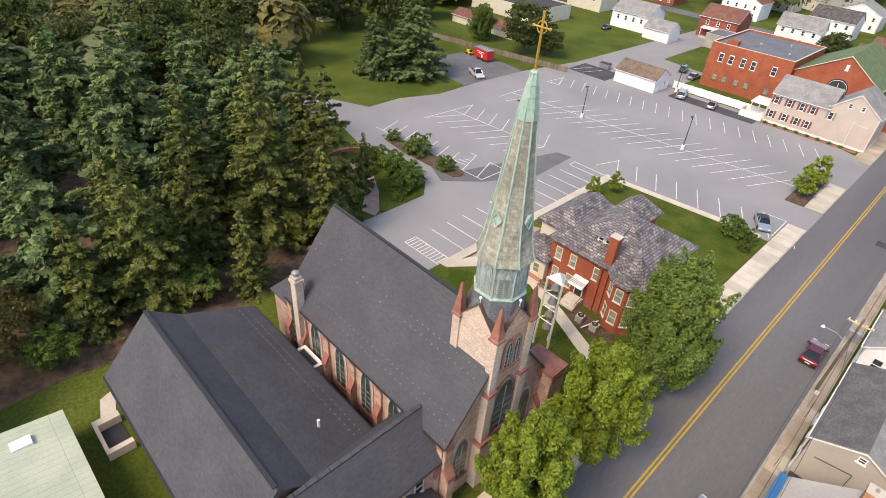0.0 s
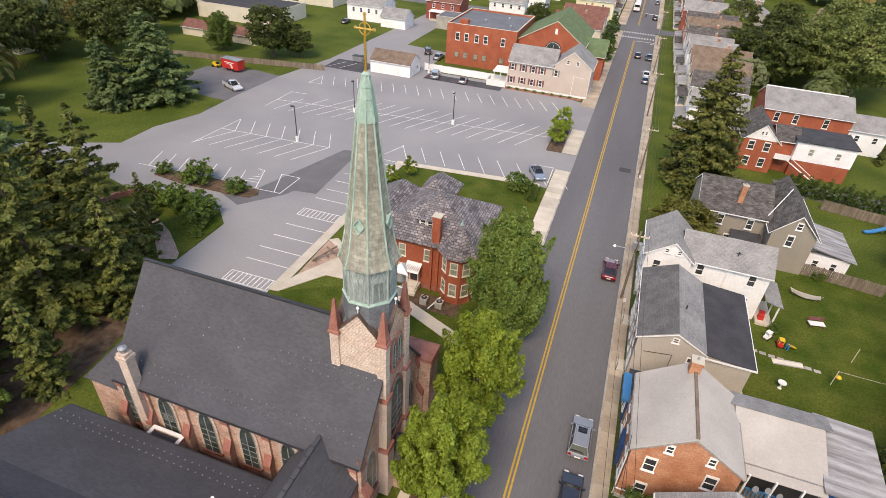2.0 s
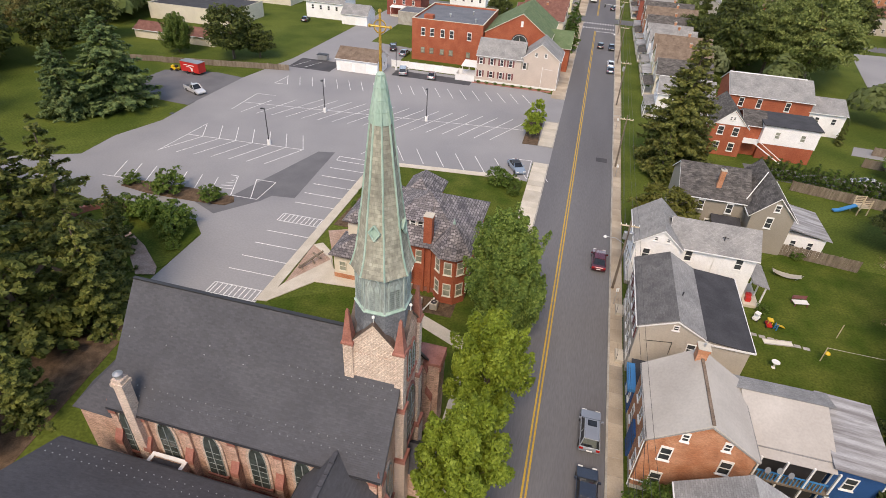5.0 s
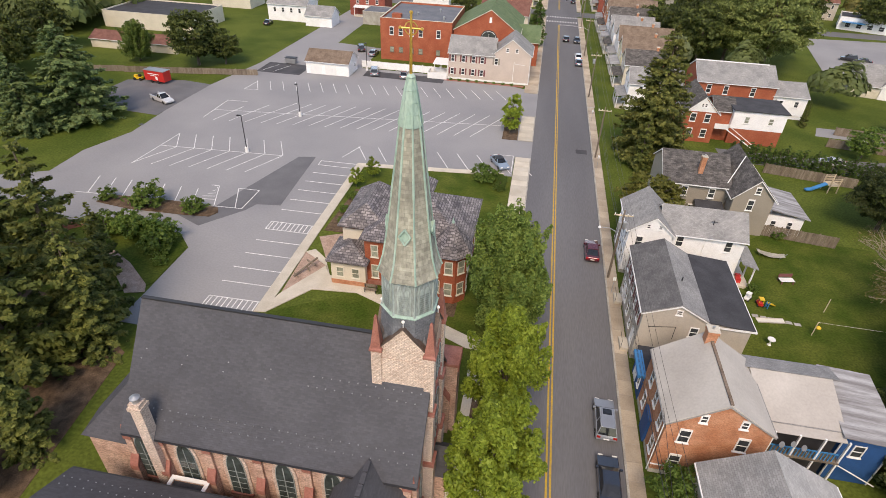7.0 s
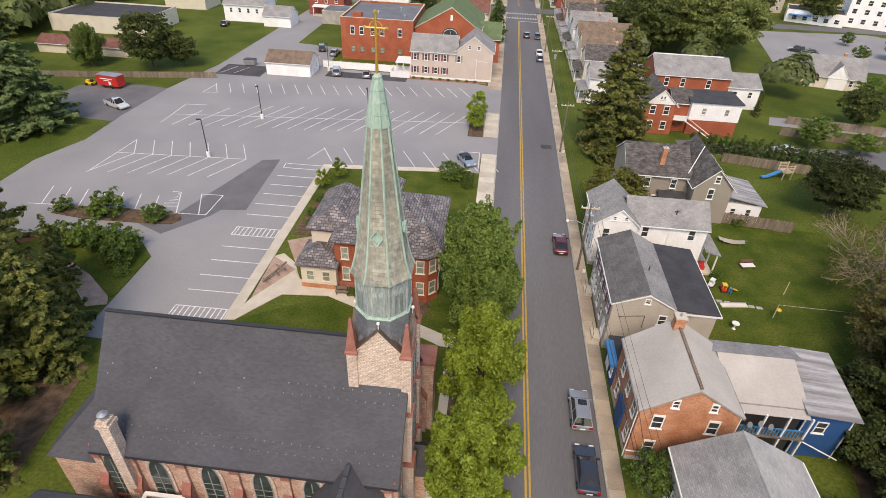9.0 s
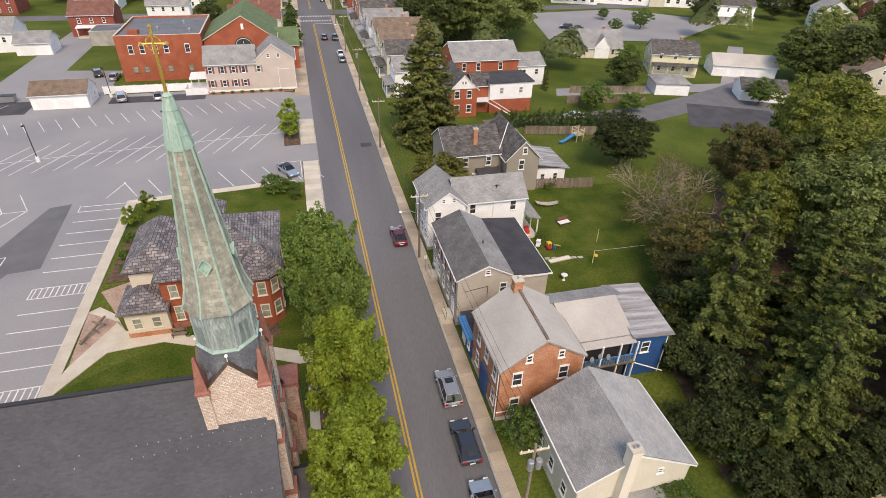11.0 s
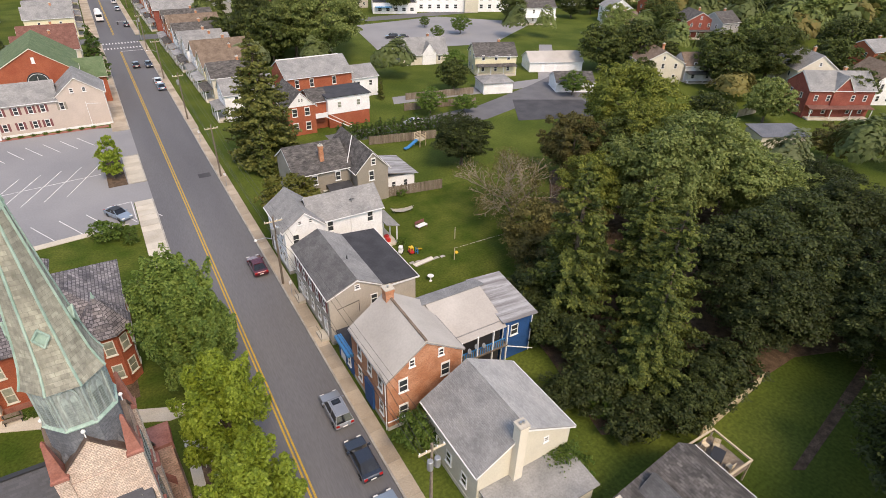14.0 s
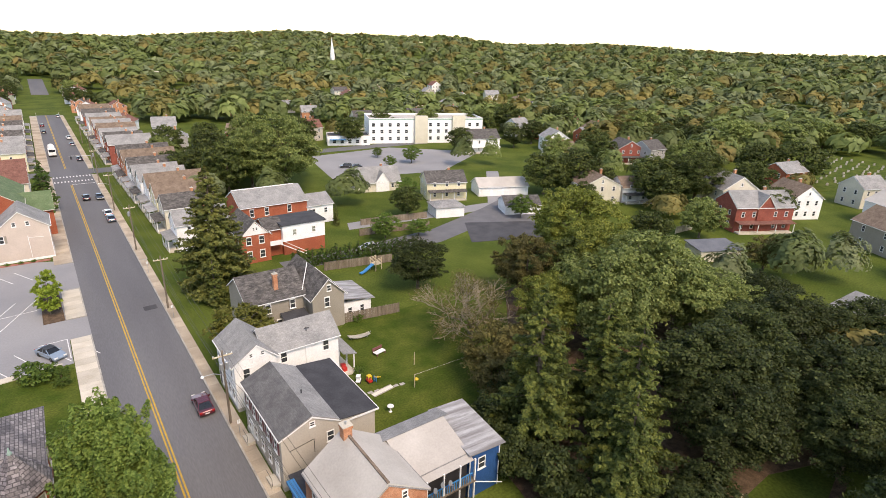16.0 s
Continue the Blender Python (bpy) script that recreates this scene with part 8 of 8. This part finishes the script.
for j in range(7):
    SPOTS += [(19 + rnd.uniform(0, 3), 285 + j * 26), (-19 - rnd.uniform(0, 3), 262 + j * 26)]
for x, y in SPOTS:
    wl, rf = rnd.choice(WALLS), rnd.choice(ROOFS)
    far_house(x, y, rnd.uniform(9, 12), rnd.uniform(8, 11), rnd.choice((4.6, 6.0, 6.2)), rnd.uniform(2.6, 3.4), rnd.choice("xy"), wl, rf,
              "distant %s sided house with a pitched %s roof" % (wl.split("_")[0], {"shingle_grey": "grey", "shingle_dk": "dark", "shingle_brown": "brown", "shingle_red": "red brown"}[rf]), rz=rnd.uniform(-25, 5), rows=2, n=3)
slab("lawn", "bright mown graveyard lawn", "lawn", [(205, -18), (232, -40), (300, -20), (275, 14)], -0.02, 0.06, M["lawn"])
stone_me = to_mesh("headstone", boxes((-0.4, 0.4, -0.12, 0.12, 0, 0.9), (-0.5, 0.5, -0.2, 0.2, 0, 0.15)), M["kerb"])
for i in range(10):
    for j in range(7):
        x, y = 214 + i * 7 + j * 1.5 + rnd.uniform(-1, 1), -22 + j * 4.6 + i * 1.2 - 8 + rnd.uniform(-0.6, 0.6)
        tagged(piece("headstone", stone_me, None, pose(x, y, 0.05, 0, 0, rnd.uniform(-40, -10))), "small pale headstone on the graveyard lawn", "headstone", "headstones")
st = thing("church_steeple", "small white steeple far off above the woods", "steeple", 300, 560, gz(300, 560))
part("tower", boxes((-2, 2, -2, 2, 0, 16)), M["white"], st)
part("spire", rings(bmesh.new(), [(2.6, 16), (0.1, 34)], 8), M["white"], st)
for x, y, w, d, hh in ((120, 520, 60, 30, 8), (250, 640, 50, 25, 8), (-40, 700, 60, 30, 8), (380, 420, 50, 25, 7), (30, 640, 40, 22, 7)):
    b = thing("warehouse", "far pale flat roofed warehouse among trees", "warehouse", x, y, gz(x, y))
    flat_block(b, -w / 2, w / 2, -d / 2, d / 2, hh, "cream_side", "roof_flat")

# ---- trees ----
make_spruce("spruce_n", 18.0, 5.8, 0.4, 34000, 0.22, "needle_dk", tr=0.34, tiers=30, dens=11, droop=0.5, power=0.7, gap=0.3)
make_round("maple_n", 14.0, 6.4, 1.6, 30000, 0.21, "leaf_md", limbs=10, tr=0.35, clumps=300, spread=0.15, uneven=0.3, taper=0.1)
make_round("silver_n", 14.0, 6.6, 1.6, 30000, 0.21, "leaf_lt", limbs=10, tr=0.35, clumps=280, spread=0.16, uneven=0.35, taper=0.15)
PROTO["maple_y"] = (PROTO["maple_n"][0].copy(), PROTO["maple_n"][1])
PROTO["maple_r"] = (PROTO["maple_n"][0].copy(), PROTO["maple_n"][1])
# the silver maple's shape again, in the leaf colour darkened for shade
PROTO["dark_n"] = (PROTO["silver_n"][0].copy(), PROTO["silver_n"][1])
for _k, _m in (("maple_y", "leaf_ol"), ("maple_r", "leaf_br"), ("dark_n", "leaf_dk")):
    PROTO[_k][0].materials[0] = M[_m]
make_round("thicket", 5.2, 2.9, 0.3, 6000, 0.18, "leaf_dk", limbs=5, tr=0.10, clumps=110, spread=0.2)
make_round("small_y", 5.0, 2.6, 0.7, 6500, 0.15, "leaf_br2", limbs=8, tr=0.10, clumps=110, spread=0.18)
make_spruce("white_pine", 15.0, 6.0, 0.6, 15000, 0.34, "needle2", tr=0.3, tiers=28, dens=14, droop=0.10, power=0.62, gap=0.25)
tree("street_b", -5.4, -43.6, 1.02, 20, "leafy green street tree on the verge", sz=1.0, group="street trees")
tree("street_b", -4.75, -45.9, 0.9, 140, "leafy green street tree leaning over the kerb", sz=0.92, group="street trees")
tree("street_a", -4.6, -58.3, 1.0, 0, "bright green street tree in a square pit", sz=1.0, group="street trees")
tree("street_a", -4.6, -67.2, 0.98, 110, "bright green street tree before the church", sz=0.97, group="street trees")
tree("young", -9.0, 11.0, 1.2, label="young green tree in the mulch bed", group="young trees")
tree("young", -8.9, 16.8, 1.35, label="young green tree in the mulch bed", group="young trees")
tree("young", -29.4, -13.4, 0.8, label="small round tree on the rectory lawn")
tree("shrub", -11.4, -10.2, 1.7, label="dark rounded shrub on the rectory lawn", name="shrub", category="shrub")
for x, y, s in ((-64.9, -29.8, 1.1), (-58.2, -30.0, 2.0), (-51.0, -30.1, 1.35), (-8.6, -9.6, 0.7), (-8.7, -13.0, 0.8), (-8.8, -11.2, 0.75), (-9.2, -8.9, 0.6), (-30.2, -21, 0.8), (-30.4, -25, 0.6), (-29.7, -28, 0.55),
                (-56.5, -36.9, 1.8), (-53.5, -37.2, 1.95), (-50.8, -37.9, 1.8), (-59.5, -37.6, 1.7), (-50.0, -40.2, 1.6), (-57.5, -40.6, 0.9), (-48.3, -42.6, 0.7), (-20.4, -42.0, 0.4), (-19.6, -42.1, 0.4),
                (16, -34.5, 0.5), (20.3, -46.8, 0.9), (24.4, -31.6, 0.6), (27.6, -68.2, 1.4), (20.5, -72.2, 1.2), (18.6, -71.6, 0.8), (31.5, -17.6, 0.7)):
    tree("shrub", x, y, s, label="rounded green shrub in a planted bed", name="shrub", category="shrub")
for i in range(8):
    tree("shrub", -25.5 + i * 2.1, 39.9, 0.35, label="low planted bush along the beige house", name="shrub", category="shrub")
tree("young", -31.0, -17.2, 0.75, label="small spreading tree by the walkway")
gw = thing("garden_wall", "low curved stone garden wall", "wall")
for i in range(16):
    a = radians(100 + i * 7)
    part("stone", boxes((-0.65, 0.65, -0.25, 0.25, 0, 0.75 + 0.1 * (i % 2))), M["sandstone"], gw, at=pose(-60.5 + 5.2 * math.cos(a), -41 + 5.0 * math.sin(a), 0, 0, 0, math.degrees(a) + 90))
tree("small", 10.0, -63.2, 0.85, label="small olive green tree squeezed between houses")
tree("small_y", 13.2, -17.9, 1.75, sz=1.45, label="yellow green spreading tree before the taupe house")
tree("spruce_s", 16.2, 7.2, 1.2, 30, "tall olive green spruce beside the street", sz=1.25)
tree("spruce_b", 14.2, 0.5, 0.55, 80, "smaller spruce beside the street")
tree("white_pine", -89.5, -3.5, 1.38, 10, "broad conical pine on the lawn", sz=1.15)
tree("white_pine", -94.0, -11.0, 0.9, 60, "smaller conical pine on the lawn")
tree("maple", -87.0, 33.5, 0.92, label="dark round maple at the lawn edge")
tree("maple", -81.5, 36.5, 0.55, label="dark round maple at the lawn edge")
tree("street_b", -102.0, 32.5, 0.95, sz=0.65, label="light green tree at the lawn edge")
WEST = [(-51.0, -70.5, "spruce_b", 0.85), (-53, -77.5, "spruce_a", 0.95), (-47.5, -83.5, "spruce_b", 0.75), (-49.2, -74.5, "spruce_b", 0.7), (-44.5, -73.5, "small", 0.9), (-50.5, -61.5, "spruce_a", 1.22), (-51.5, -52.2, "spruce_a", 1.15), (-46.8, -77.5, "spruce_a", 1.0), (-46.0, -56.5, "spruce_b", 0.8), (-56.5, -68.0, "spruce_b", 1.1), (-52, -84.5, "pine_a", 1.1), (-43.5, -68.5, "spruce_b", 0.62),
        (-60, -58, "spruce_b", 1.15), (-62, -74, "pine_a", 1.25), (-66, -64, "pine_a", 1.2), (-58, -91, "pine_a", 1.2), (-70, -55, "white_pine", 1.2), (-72, -82, "pine_a", 1.3), (-78, -68, "white_pine", 1.3), (-64, -48, "spruce_b", 1.0),
        (-74, -46, "pine_a", 1.15), (-84, -56, "pine_a", 1.2), (-90, -72, "white_pine", 1.25), (-82, -84, "pine_a", 1.2), (-98, -60, "pine_a", 1.2), (-84, -44, "white_pine", 1.0), (-96, -47, "maple", 1.0), (-108, -54, "maple", 1.05),
        (-104, -78, "pine_a", 1.2), (-118, -64, "maple", 1.0), (-112, -40, "maple", 0.95), (-124, -46, "maple", 1.1), (-122, -28, "maple", 1.1), (-128, -12, "maple", 1.15), (-130, 4, "maple", 1.0), (-122, 16, "maple", 0.95), (-136, 24, "autumn", 1.1),
        (-48, -92, "autumn", 0.85), (-44, -88, "small", 0.9), (-42, -98, "autumn", 0.8), (-134, -70, "maple", 1.1), (-140, -30, "maple", 1.1), (-72, -96, "pine_a", 1.2), (-54, -44.5, "spruce_b", 0.5), (-140, -50, "pine_a", 1.2), (-114, -92, "pine_a", 1.2), (-128, 34, "maple", 0.9)]
for x, y, kd, s in WEST:
    tree(kd, x, y, s, label={"spruce_a": "tall drooping Norway spruce west of the church", "spruce_b": "dark spruce west of the church", "pine_a": "large spreading pine in the grove", "white_pine": "tall pine in the grove", "maple": "broad green tree at the edge of the grove", "autumn": "yellowing thin tree near the hall", "small": "small green tree near the hall"}[kd])
EAST = [
        (22, 318, "maple", 0.9, 0.9), (-21, 330, "maple", 0.9, 0.95), (17, 352, "maple", 0.8, 0.9), (-17, 372, "maple", 0.9, 0.9), (19, 392, "silver", 0.9, 0.9), (-18, 410, "maple", 0.9, 0.9), (16, 430, "maple", 1.0, 1.0), (-16, 452, "maple", 1.0, 1.0),
        # unseen trees to the south, added to throw shade over the lawn
        (41, -91, "dark_n", 1.0, 0.9), (51, -88.5, "dark_n", 1.0, 0.9), (62, -88, "dark_n", 1.0, 0.85), (33, -95, "dark_n", 0.9, 0.9),
        (151, -5, "maple_n", 1.3, 1.15), (143, 3, "maple", 1.1, 1.0), (120, 27, "maple", 1.0, 0.95), (130, 22, "maple", 1.1, 1.0), (214, -8, "maple", 1.3, 1.05), (206, 2, "maple", 1.1, 0.95), (239, 31, "silver", 1.4, 1.15),
        (228, 40, "maple", 1.1, 1.0), (235, 76, "silver", 1.35, 1.15), (190, 66, "maple", 0.9, 0.85), (178, 52, "maple", 0.8, 0.8), (160, 60, "silver", 0.8, 0.8), (262, 34, "silver", 1.1, 1.0), (276, 26, "silver", 1.2, 1.0),
        (292, 28, "maple", 1.2, 1.0), (306, 20, "silver", 1.1, 0.95), (320, 10, "maple", 1.2, 1.0), (252, 44, "silver", 1.0, 0.95), (228, 56, "maple", 1.0, 0.9), (258, 64, "maple", 1.1, 1.0), (280, 58, "silver", 1.2, 1.0), (186, 100, "maple", 0.8, 0.8),
        (112, -44, "autumn", 0.8, 0.7), (122, -48, "autumn", 0.6, 0.5), (171, 96, "maple", 0.7, 0.7), (206, 78, "maple", 0.9, 0.85), (222, 118, "maple", 1.2, 1.1), (200, 132, "maple", 1.2, 1.1), (176, 128, "maple", 1.1, 1.0), (150, 136, "silver", 1.0, 1.0),
        (128, 142, "maple", 1.0, 0.95), (108, 136, "maple", 0.9, 0.9), (84, 134, "maple", 1.0, 1.0), (64, 140, "silver", 1.1, 1.1), (46, 132, "maple", 0.9, 1.0), (34, 140, "maple", 0.8, 0.9), (30, 92, "maple", 0.8, 0.85), (40, 104, "maple", 1.0, 1.05), (54, 98, "maple", 1.0, 1.0),
        (34, -55.5, "spruce_n", 1.15, 1.1), (33.2, -68, "spruce_n", 0.85, 0.85), (41, -63, "spruce_n", 1.05, 0.95), (46, -55, "spruce_n", 0.95, 0.85), (71, -32, "maple_y", 1.0, 1.0),
        (80, -20, "maple_y", 1.35, 1.2), (61, -26, "maple_r", 0.85, 0.85), (66, -31, "maple_n", 0.9, 0.85), (68, -45, "silver_n", 1.25, 1.15), (58, -46, "silver_n", 1.1, 1.08),
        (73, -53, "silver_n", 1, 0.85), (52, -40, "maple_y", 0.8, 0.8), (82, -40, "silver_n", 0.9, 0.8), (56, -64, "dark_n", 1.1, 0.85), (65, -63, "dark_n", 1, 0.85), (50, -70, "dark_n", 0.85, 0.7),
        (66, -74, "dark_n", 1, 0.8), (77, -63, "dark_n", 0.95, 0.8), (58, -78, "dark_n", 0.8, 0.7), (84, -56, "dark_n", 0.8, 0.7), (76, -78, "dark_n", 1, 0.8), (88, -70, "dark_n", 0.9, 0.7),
        (43.5, -32.5, "bare", 1.4, 1.25), (47, -12, "dark_n", 0.72, 0.68), (38.5, -43, "autumn", 0.8, 0.75), (36.5, -47.5, "autumn", 0.7, 0.65),
        (43, -45.5, "autumn", 0.85, 0.8), (48, -43, "autumn", 0.7, 0.65), (39.5, -50.5, "maple_n", 0.6, 0.6), (30.5, -62, "thicket", 1.1, 1), (29.4, -66.2, "thicket", 1, 0.8),
        (26.5, -66.5, "thicket", 0.9, 0.7), (32.5, -73.2, "thicket", 0.9, 0.75), (29, -57.5, "thicket", 1, 0.9), (31, -52.5, "thicket", 1, 0.9), (36.5, -72.5, "thicket", 1.1, 0.9),
        (27.8, -71.5, "thicket", 0.9, 0.7), (41, -71.5, "thicket", 1.2, 0.9), (24.2, -65.5, "thicket", 0.7, 0.6), (33.5, -50.5, "thicket", 1, 0.9),
        (54, 72, "silver_n", 1.6, 1.55), (45, 77, "silver_n", 1.2, 1.3), (37, 73, "maple", 1, 1.15), (34, 82, "maple", 0.95, 1), (44, 88, "maple", 1, 1.1), (56, 15.5, "small", 1.3, 1.2),
        (64, 13.5, "small", 1.1, 0.8), (45, 33, "spruce_b", 0.25, 0.25), (51, 31, "spruce_b", 0.28, 0.3), (124, 24, "maple", 0.75, 0.75), (136, 17, "maple", 0.6, 0.65),
        (118, 10, "maple", 0.55, 0.55), (137, -3, "maple", 0.95, 0.85), (148, 0, "maple", 0.75, 0.7), (212, 62, "silver", 1.05, 0.95), (175, -10, "maple", 0.9, 0.85), (180, 14, "silver", 0.9, 0.8),
        (194, 24, "silver", 0.9, 0.85), (110, 88, "small", 1.4, 1.3), (98, 84, "small", 0.9, 0.9), (128, -40, "small", 0.9, 0.8), (158, -70, "maple", 0.6, 0.6), (27, 100, "maple", 0.7, 0.7),
        (28, 120, "silver", 0.8, 0.8), (-6.5, 79, "cypress", 2.6, 2.9), (-7.5, 86, "cypress", 2.6, 2.7), (-7, 100, "cypress", 2.4, 2.8), (-31, 100, "maple", 0.6, 0.7), (70, 28, "maple", 0.6, 0.6),
        (80, 44, "small", 1.3, 1.2), (104, -22, "maple", 0.7, 0.65), (96, 12, "small", 1.3, 1.2),
        (140, 40, "silver", 0.7, 0.7), (150, -28, "maple", 0.8, 0.75), (122, -24, "silver", 0.7, 0.7), (164, 4, "maple", 0.8, 0.7), (104, 104, "small", 0.8, 0.8), (140, 96, "maple", 0.8, 0.8)]


def forked(h, r, tr, levels, m_leaf, leaves, bark):
    """A spreading tree, nearly leafless: limbs that fork again and again into twigs, a thin scatter of leaves at the ends."""
    bm = bmesh.new()
    tips = []

    def grow(p, d, ln, rad, lv):
        q = p + d * ln
        rod(bm, tuple(p), tuple(q), rad, rad * 0.68, 5 if lv > 1 else 3)
        if lv == 0:
            tips.append(q)
            return
        for k in range(4 if lv == levels else 3 if lv > 1 else 2):
            v = rng.normal(size=3) * (0.62 if lv == levels else 0.5) + np.array([0, 0, 0.12])
            e = d + v
            e /= np.linalg.norm(e)
            e[2] = max(e[2], -0.1)
            grow(q, e, ln * rng.uniform(0.62, 0.88), rad * 0.66, lv - 1)

    for k in range(4):
        a = k * 1.6 + rng.uniform(0, 0.6)
        grow(np.array([0, 0, 0.4 * k]), np.array([math.cos(a) * 0.55, math.sin(a) * 0.55, 0.85]), h * 0.2, tr * 0.7, levels)
    tips = np.array(tips)
    c = tips[rng.integers(0, len(tips), leaves)] + rng.normal(scale=0.3, size=(leaves, 3))
    return quads_mesh("crown", leaf_quads(c, unit(leaves), 0.11 * rng.uniform(0.6, 1.3, leaves)), M[m_leaf]), to_mesh("trunk", bm, M[bark])


PROTO["bare"] = forked(11.5, 6.6, 0.26, 5, "leaf_br", 5200, "pale_bark")
NAMES = {"spruce_n": "large drooping Norway spruce behind the gardens", "maple_n": "broad green maple behind the gardens", "silver_n": "tall silvery green maple behind the gardens", "maple_y": "big yellowing maple behind the gardens", "maple_r": "browning maple behind the gardens", "dark_n": "dark green broadleaf tree in the thicket", "thicket": "dark leafy bush tree in the thicket", "spruce_a": "large drooping spruce behind the gardens", "spruce_b": "dark spruce behind the gardens", "maple": "broad dark green maple tree in leaf", "silver": "tall silvery green leafy tree", "autumn": "browning thin crowned garden tree", "bare": "half bare tree with pale branches over the lawn", "small": "small green garden tree", "cypress": "tall narrow evergreen beside the sidewalk"}
for x, y, kd, s, sz in EAST:
    tree(kd, x, y, s, label=NAMES[kd], sz=sz)


def woods(name, m, spots, quads, label):
    """Many crowns as one sheet of leaf sprays."""
    out = []
    for x, y, r, hgt in spots:
        o = unit(quads)
        o[:, 2] = np.abs(o[:, 2]) * 1.05 - 0.15
        ph = rng.uniform(0, 6.28, 3)
        lump = 1 + 0.16 * np.sin(o[:, 0] * 5 + ph[0]) + 0.16 * np.sin(o[:, 1] * 5 + ph[1]) + 0.12 * np.sin(o[:, 2] * 7 + ph[2])
        c = np.array([x, y, gz(x, y) + hgt * 0.5])
        p = c + o * np.array([r, r, hgt * 0.5]) * (lump * rng.uniform(0.88, 1.03, quads))[:, None]
        nr = o + rng.normal(scale=0.16, size=(quads, 3)) + np.array([0, 0, 0.25])
        nr /= np.linalg.norm(nr, axis=1)[:, None]
        out.append(leaf_quads(p, nr, r * (3.9 / math.sqrt(quads)) * rng.uniform(0.7, 1.3, quads)))
    ob = new(name, quads_mesh(name, np.concatenate(out), M[m]))
    return tagged(ob, label, "woods", kind="stuff")


def free(x, y, r):
    if -8 - r < x < 9 + r and y < 540 or abs(x) < 24 and y < 300 or (122 - r < y < 134 + r and abs(x) < 160):
        return False
    if any(abs(x - a) < 8 + r * 0.8 and abs(y - b) < 8 + r * 0.8 for a, b in SPOTS):
        return False
    if 196 < x < 300 and -45 < y < 20:
        return False
    return True


near, far, yards = [[] for _ in range(4)], [[] for _ in range(4)], [[] for _ in range(4)]
pick = rnd.random
for _ in range(7600):
    x, y = rnd.uniform(-420, 560), rnd.uniform(-120, 620)
    r = rnd.uniform(4.2, 7.4)
    d = math.hypot(x, y + 90)
    if d > 560 or y < x * 0.28 - 175 and x > 0:
        continue
    town = (-170 < x < 190 and y < 150) or (-60 < x < 130 and y < 230)
    if x < -100 and y < 140:
        town = x > -135 and y > -20
    if town or not free(x, y, r) or rnd.random() < (0.12 if d < 330 else 0.03):
        continue
    near[rnd.choice((0, 0, 1, 1, 2, 3))].append((x, y, r, rnd.uniform(8.5, 14)))
for _ in range(7600):
    a, d = rnd.uniform(-95, 85), rnd.uniform(540, 1500) ** 1.0
    x, y = d * math.sin(radians(a)), -90 + d * math.cos(radians(a))
    if -14 < x < 16 and y < 540 or rnd.random() < 0.1 * (x < 60 and x > -150):
        continue
    far[rnd.choice((0, 0, 1, 1, 2, 3))].append((x, y, rnd.uniform(5, 9), rnd.uniform(9, 15)))
for x, y in ((170, 40), (160, 52), (176, 60), (150, 45), (155, 30), (165, 22), (130, -10), (205, -50), (195, -60), (170, -65), (120, -55), (110, -50), (95, -45), (85, -70), (100, -85), (118, -78), (135, -66), (68, 120), (90, 146), (110, 156), (60, 112), (125, 75), (135, 70), (185, -75), (200, 0), (190, -18), (30, 108), (34, 94), (28, 66), (44, 56), (62, 46), (66, 88), (84, 132), (200, 140), (188, 118)):
    yards[rnd.choice((0, 1, 1, 2, 3))].append((x, y, rnd.uniform(3.2, 5.6), rnd.uniform(7, 11)))
for k, (m, lb) in enumerate((("wood_a", "dark green woods"), ("wood_b", "green woods"), ("wood_c", "grey green woods"), ("wood_d", "yellowing woods"))):
    near[k].sort(key=lambda q: math.hypot(q[0], q[1] + 90))
    woods("yard_trees", m, yards[k], 900, lb.replace("woods", "trees") + " in the gardens")
    woods("near_woods", m, near[k][:110], 300, lb + " among the houses")
    woods("mid_woods", m, near[k][110:560], 110, lb + " behind the houses")
    woods("far_woods", m, far[k], 40, lb + " on the far hills")
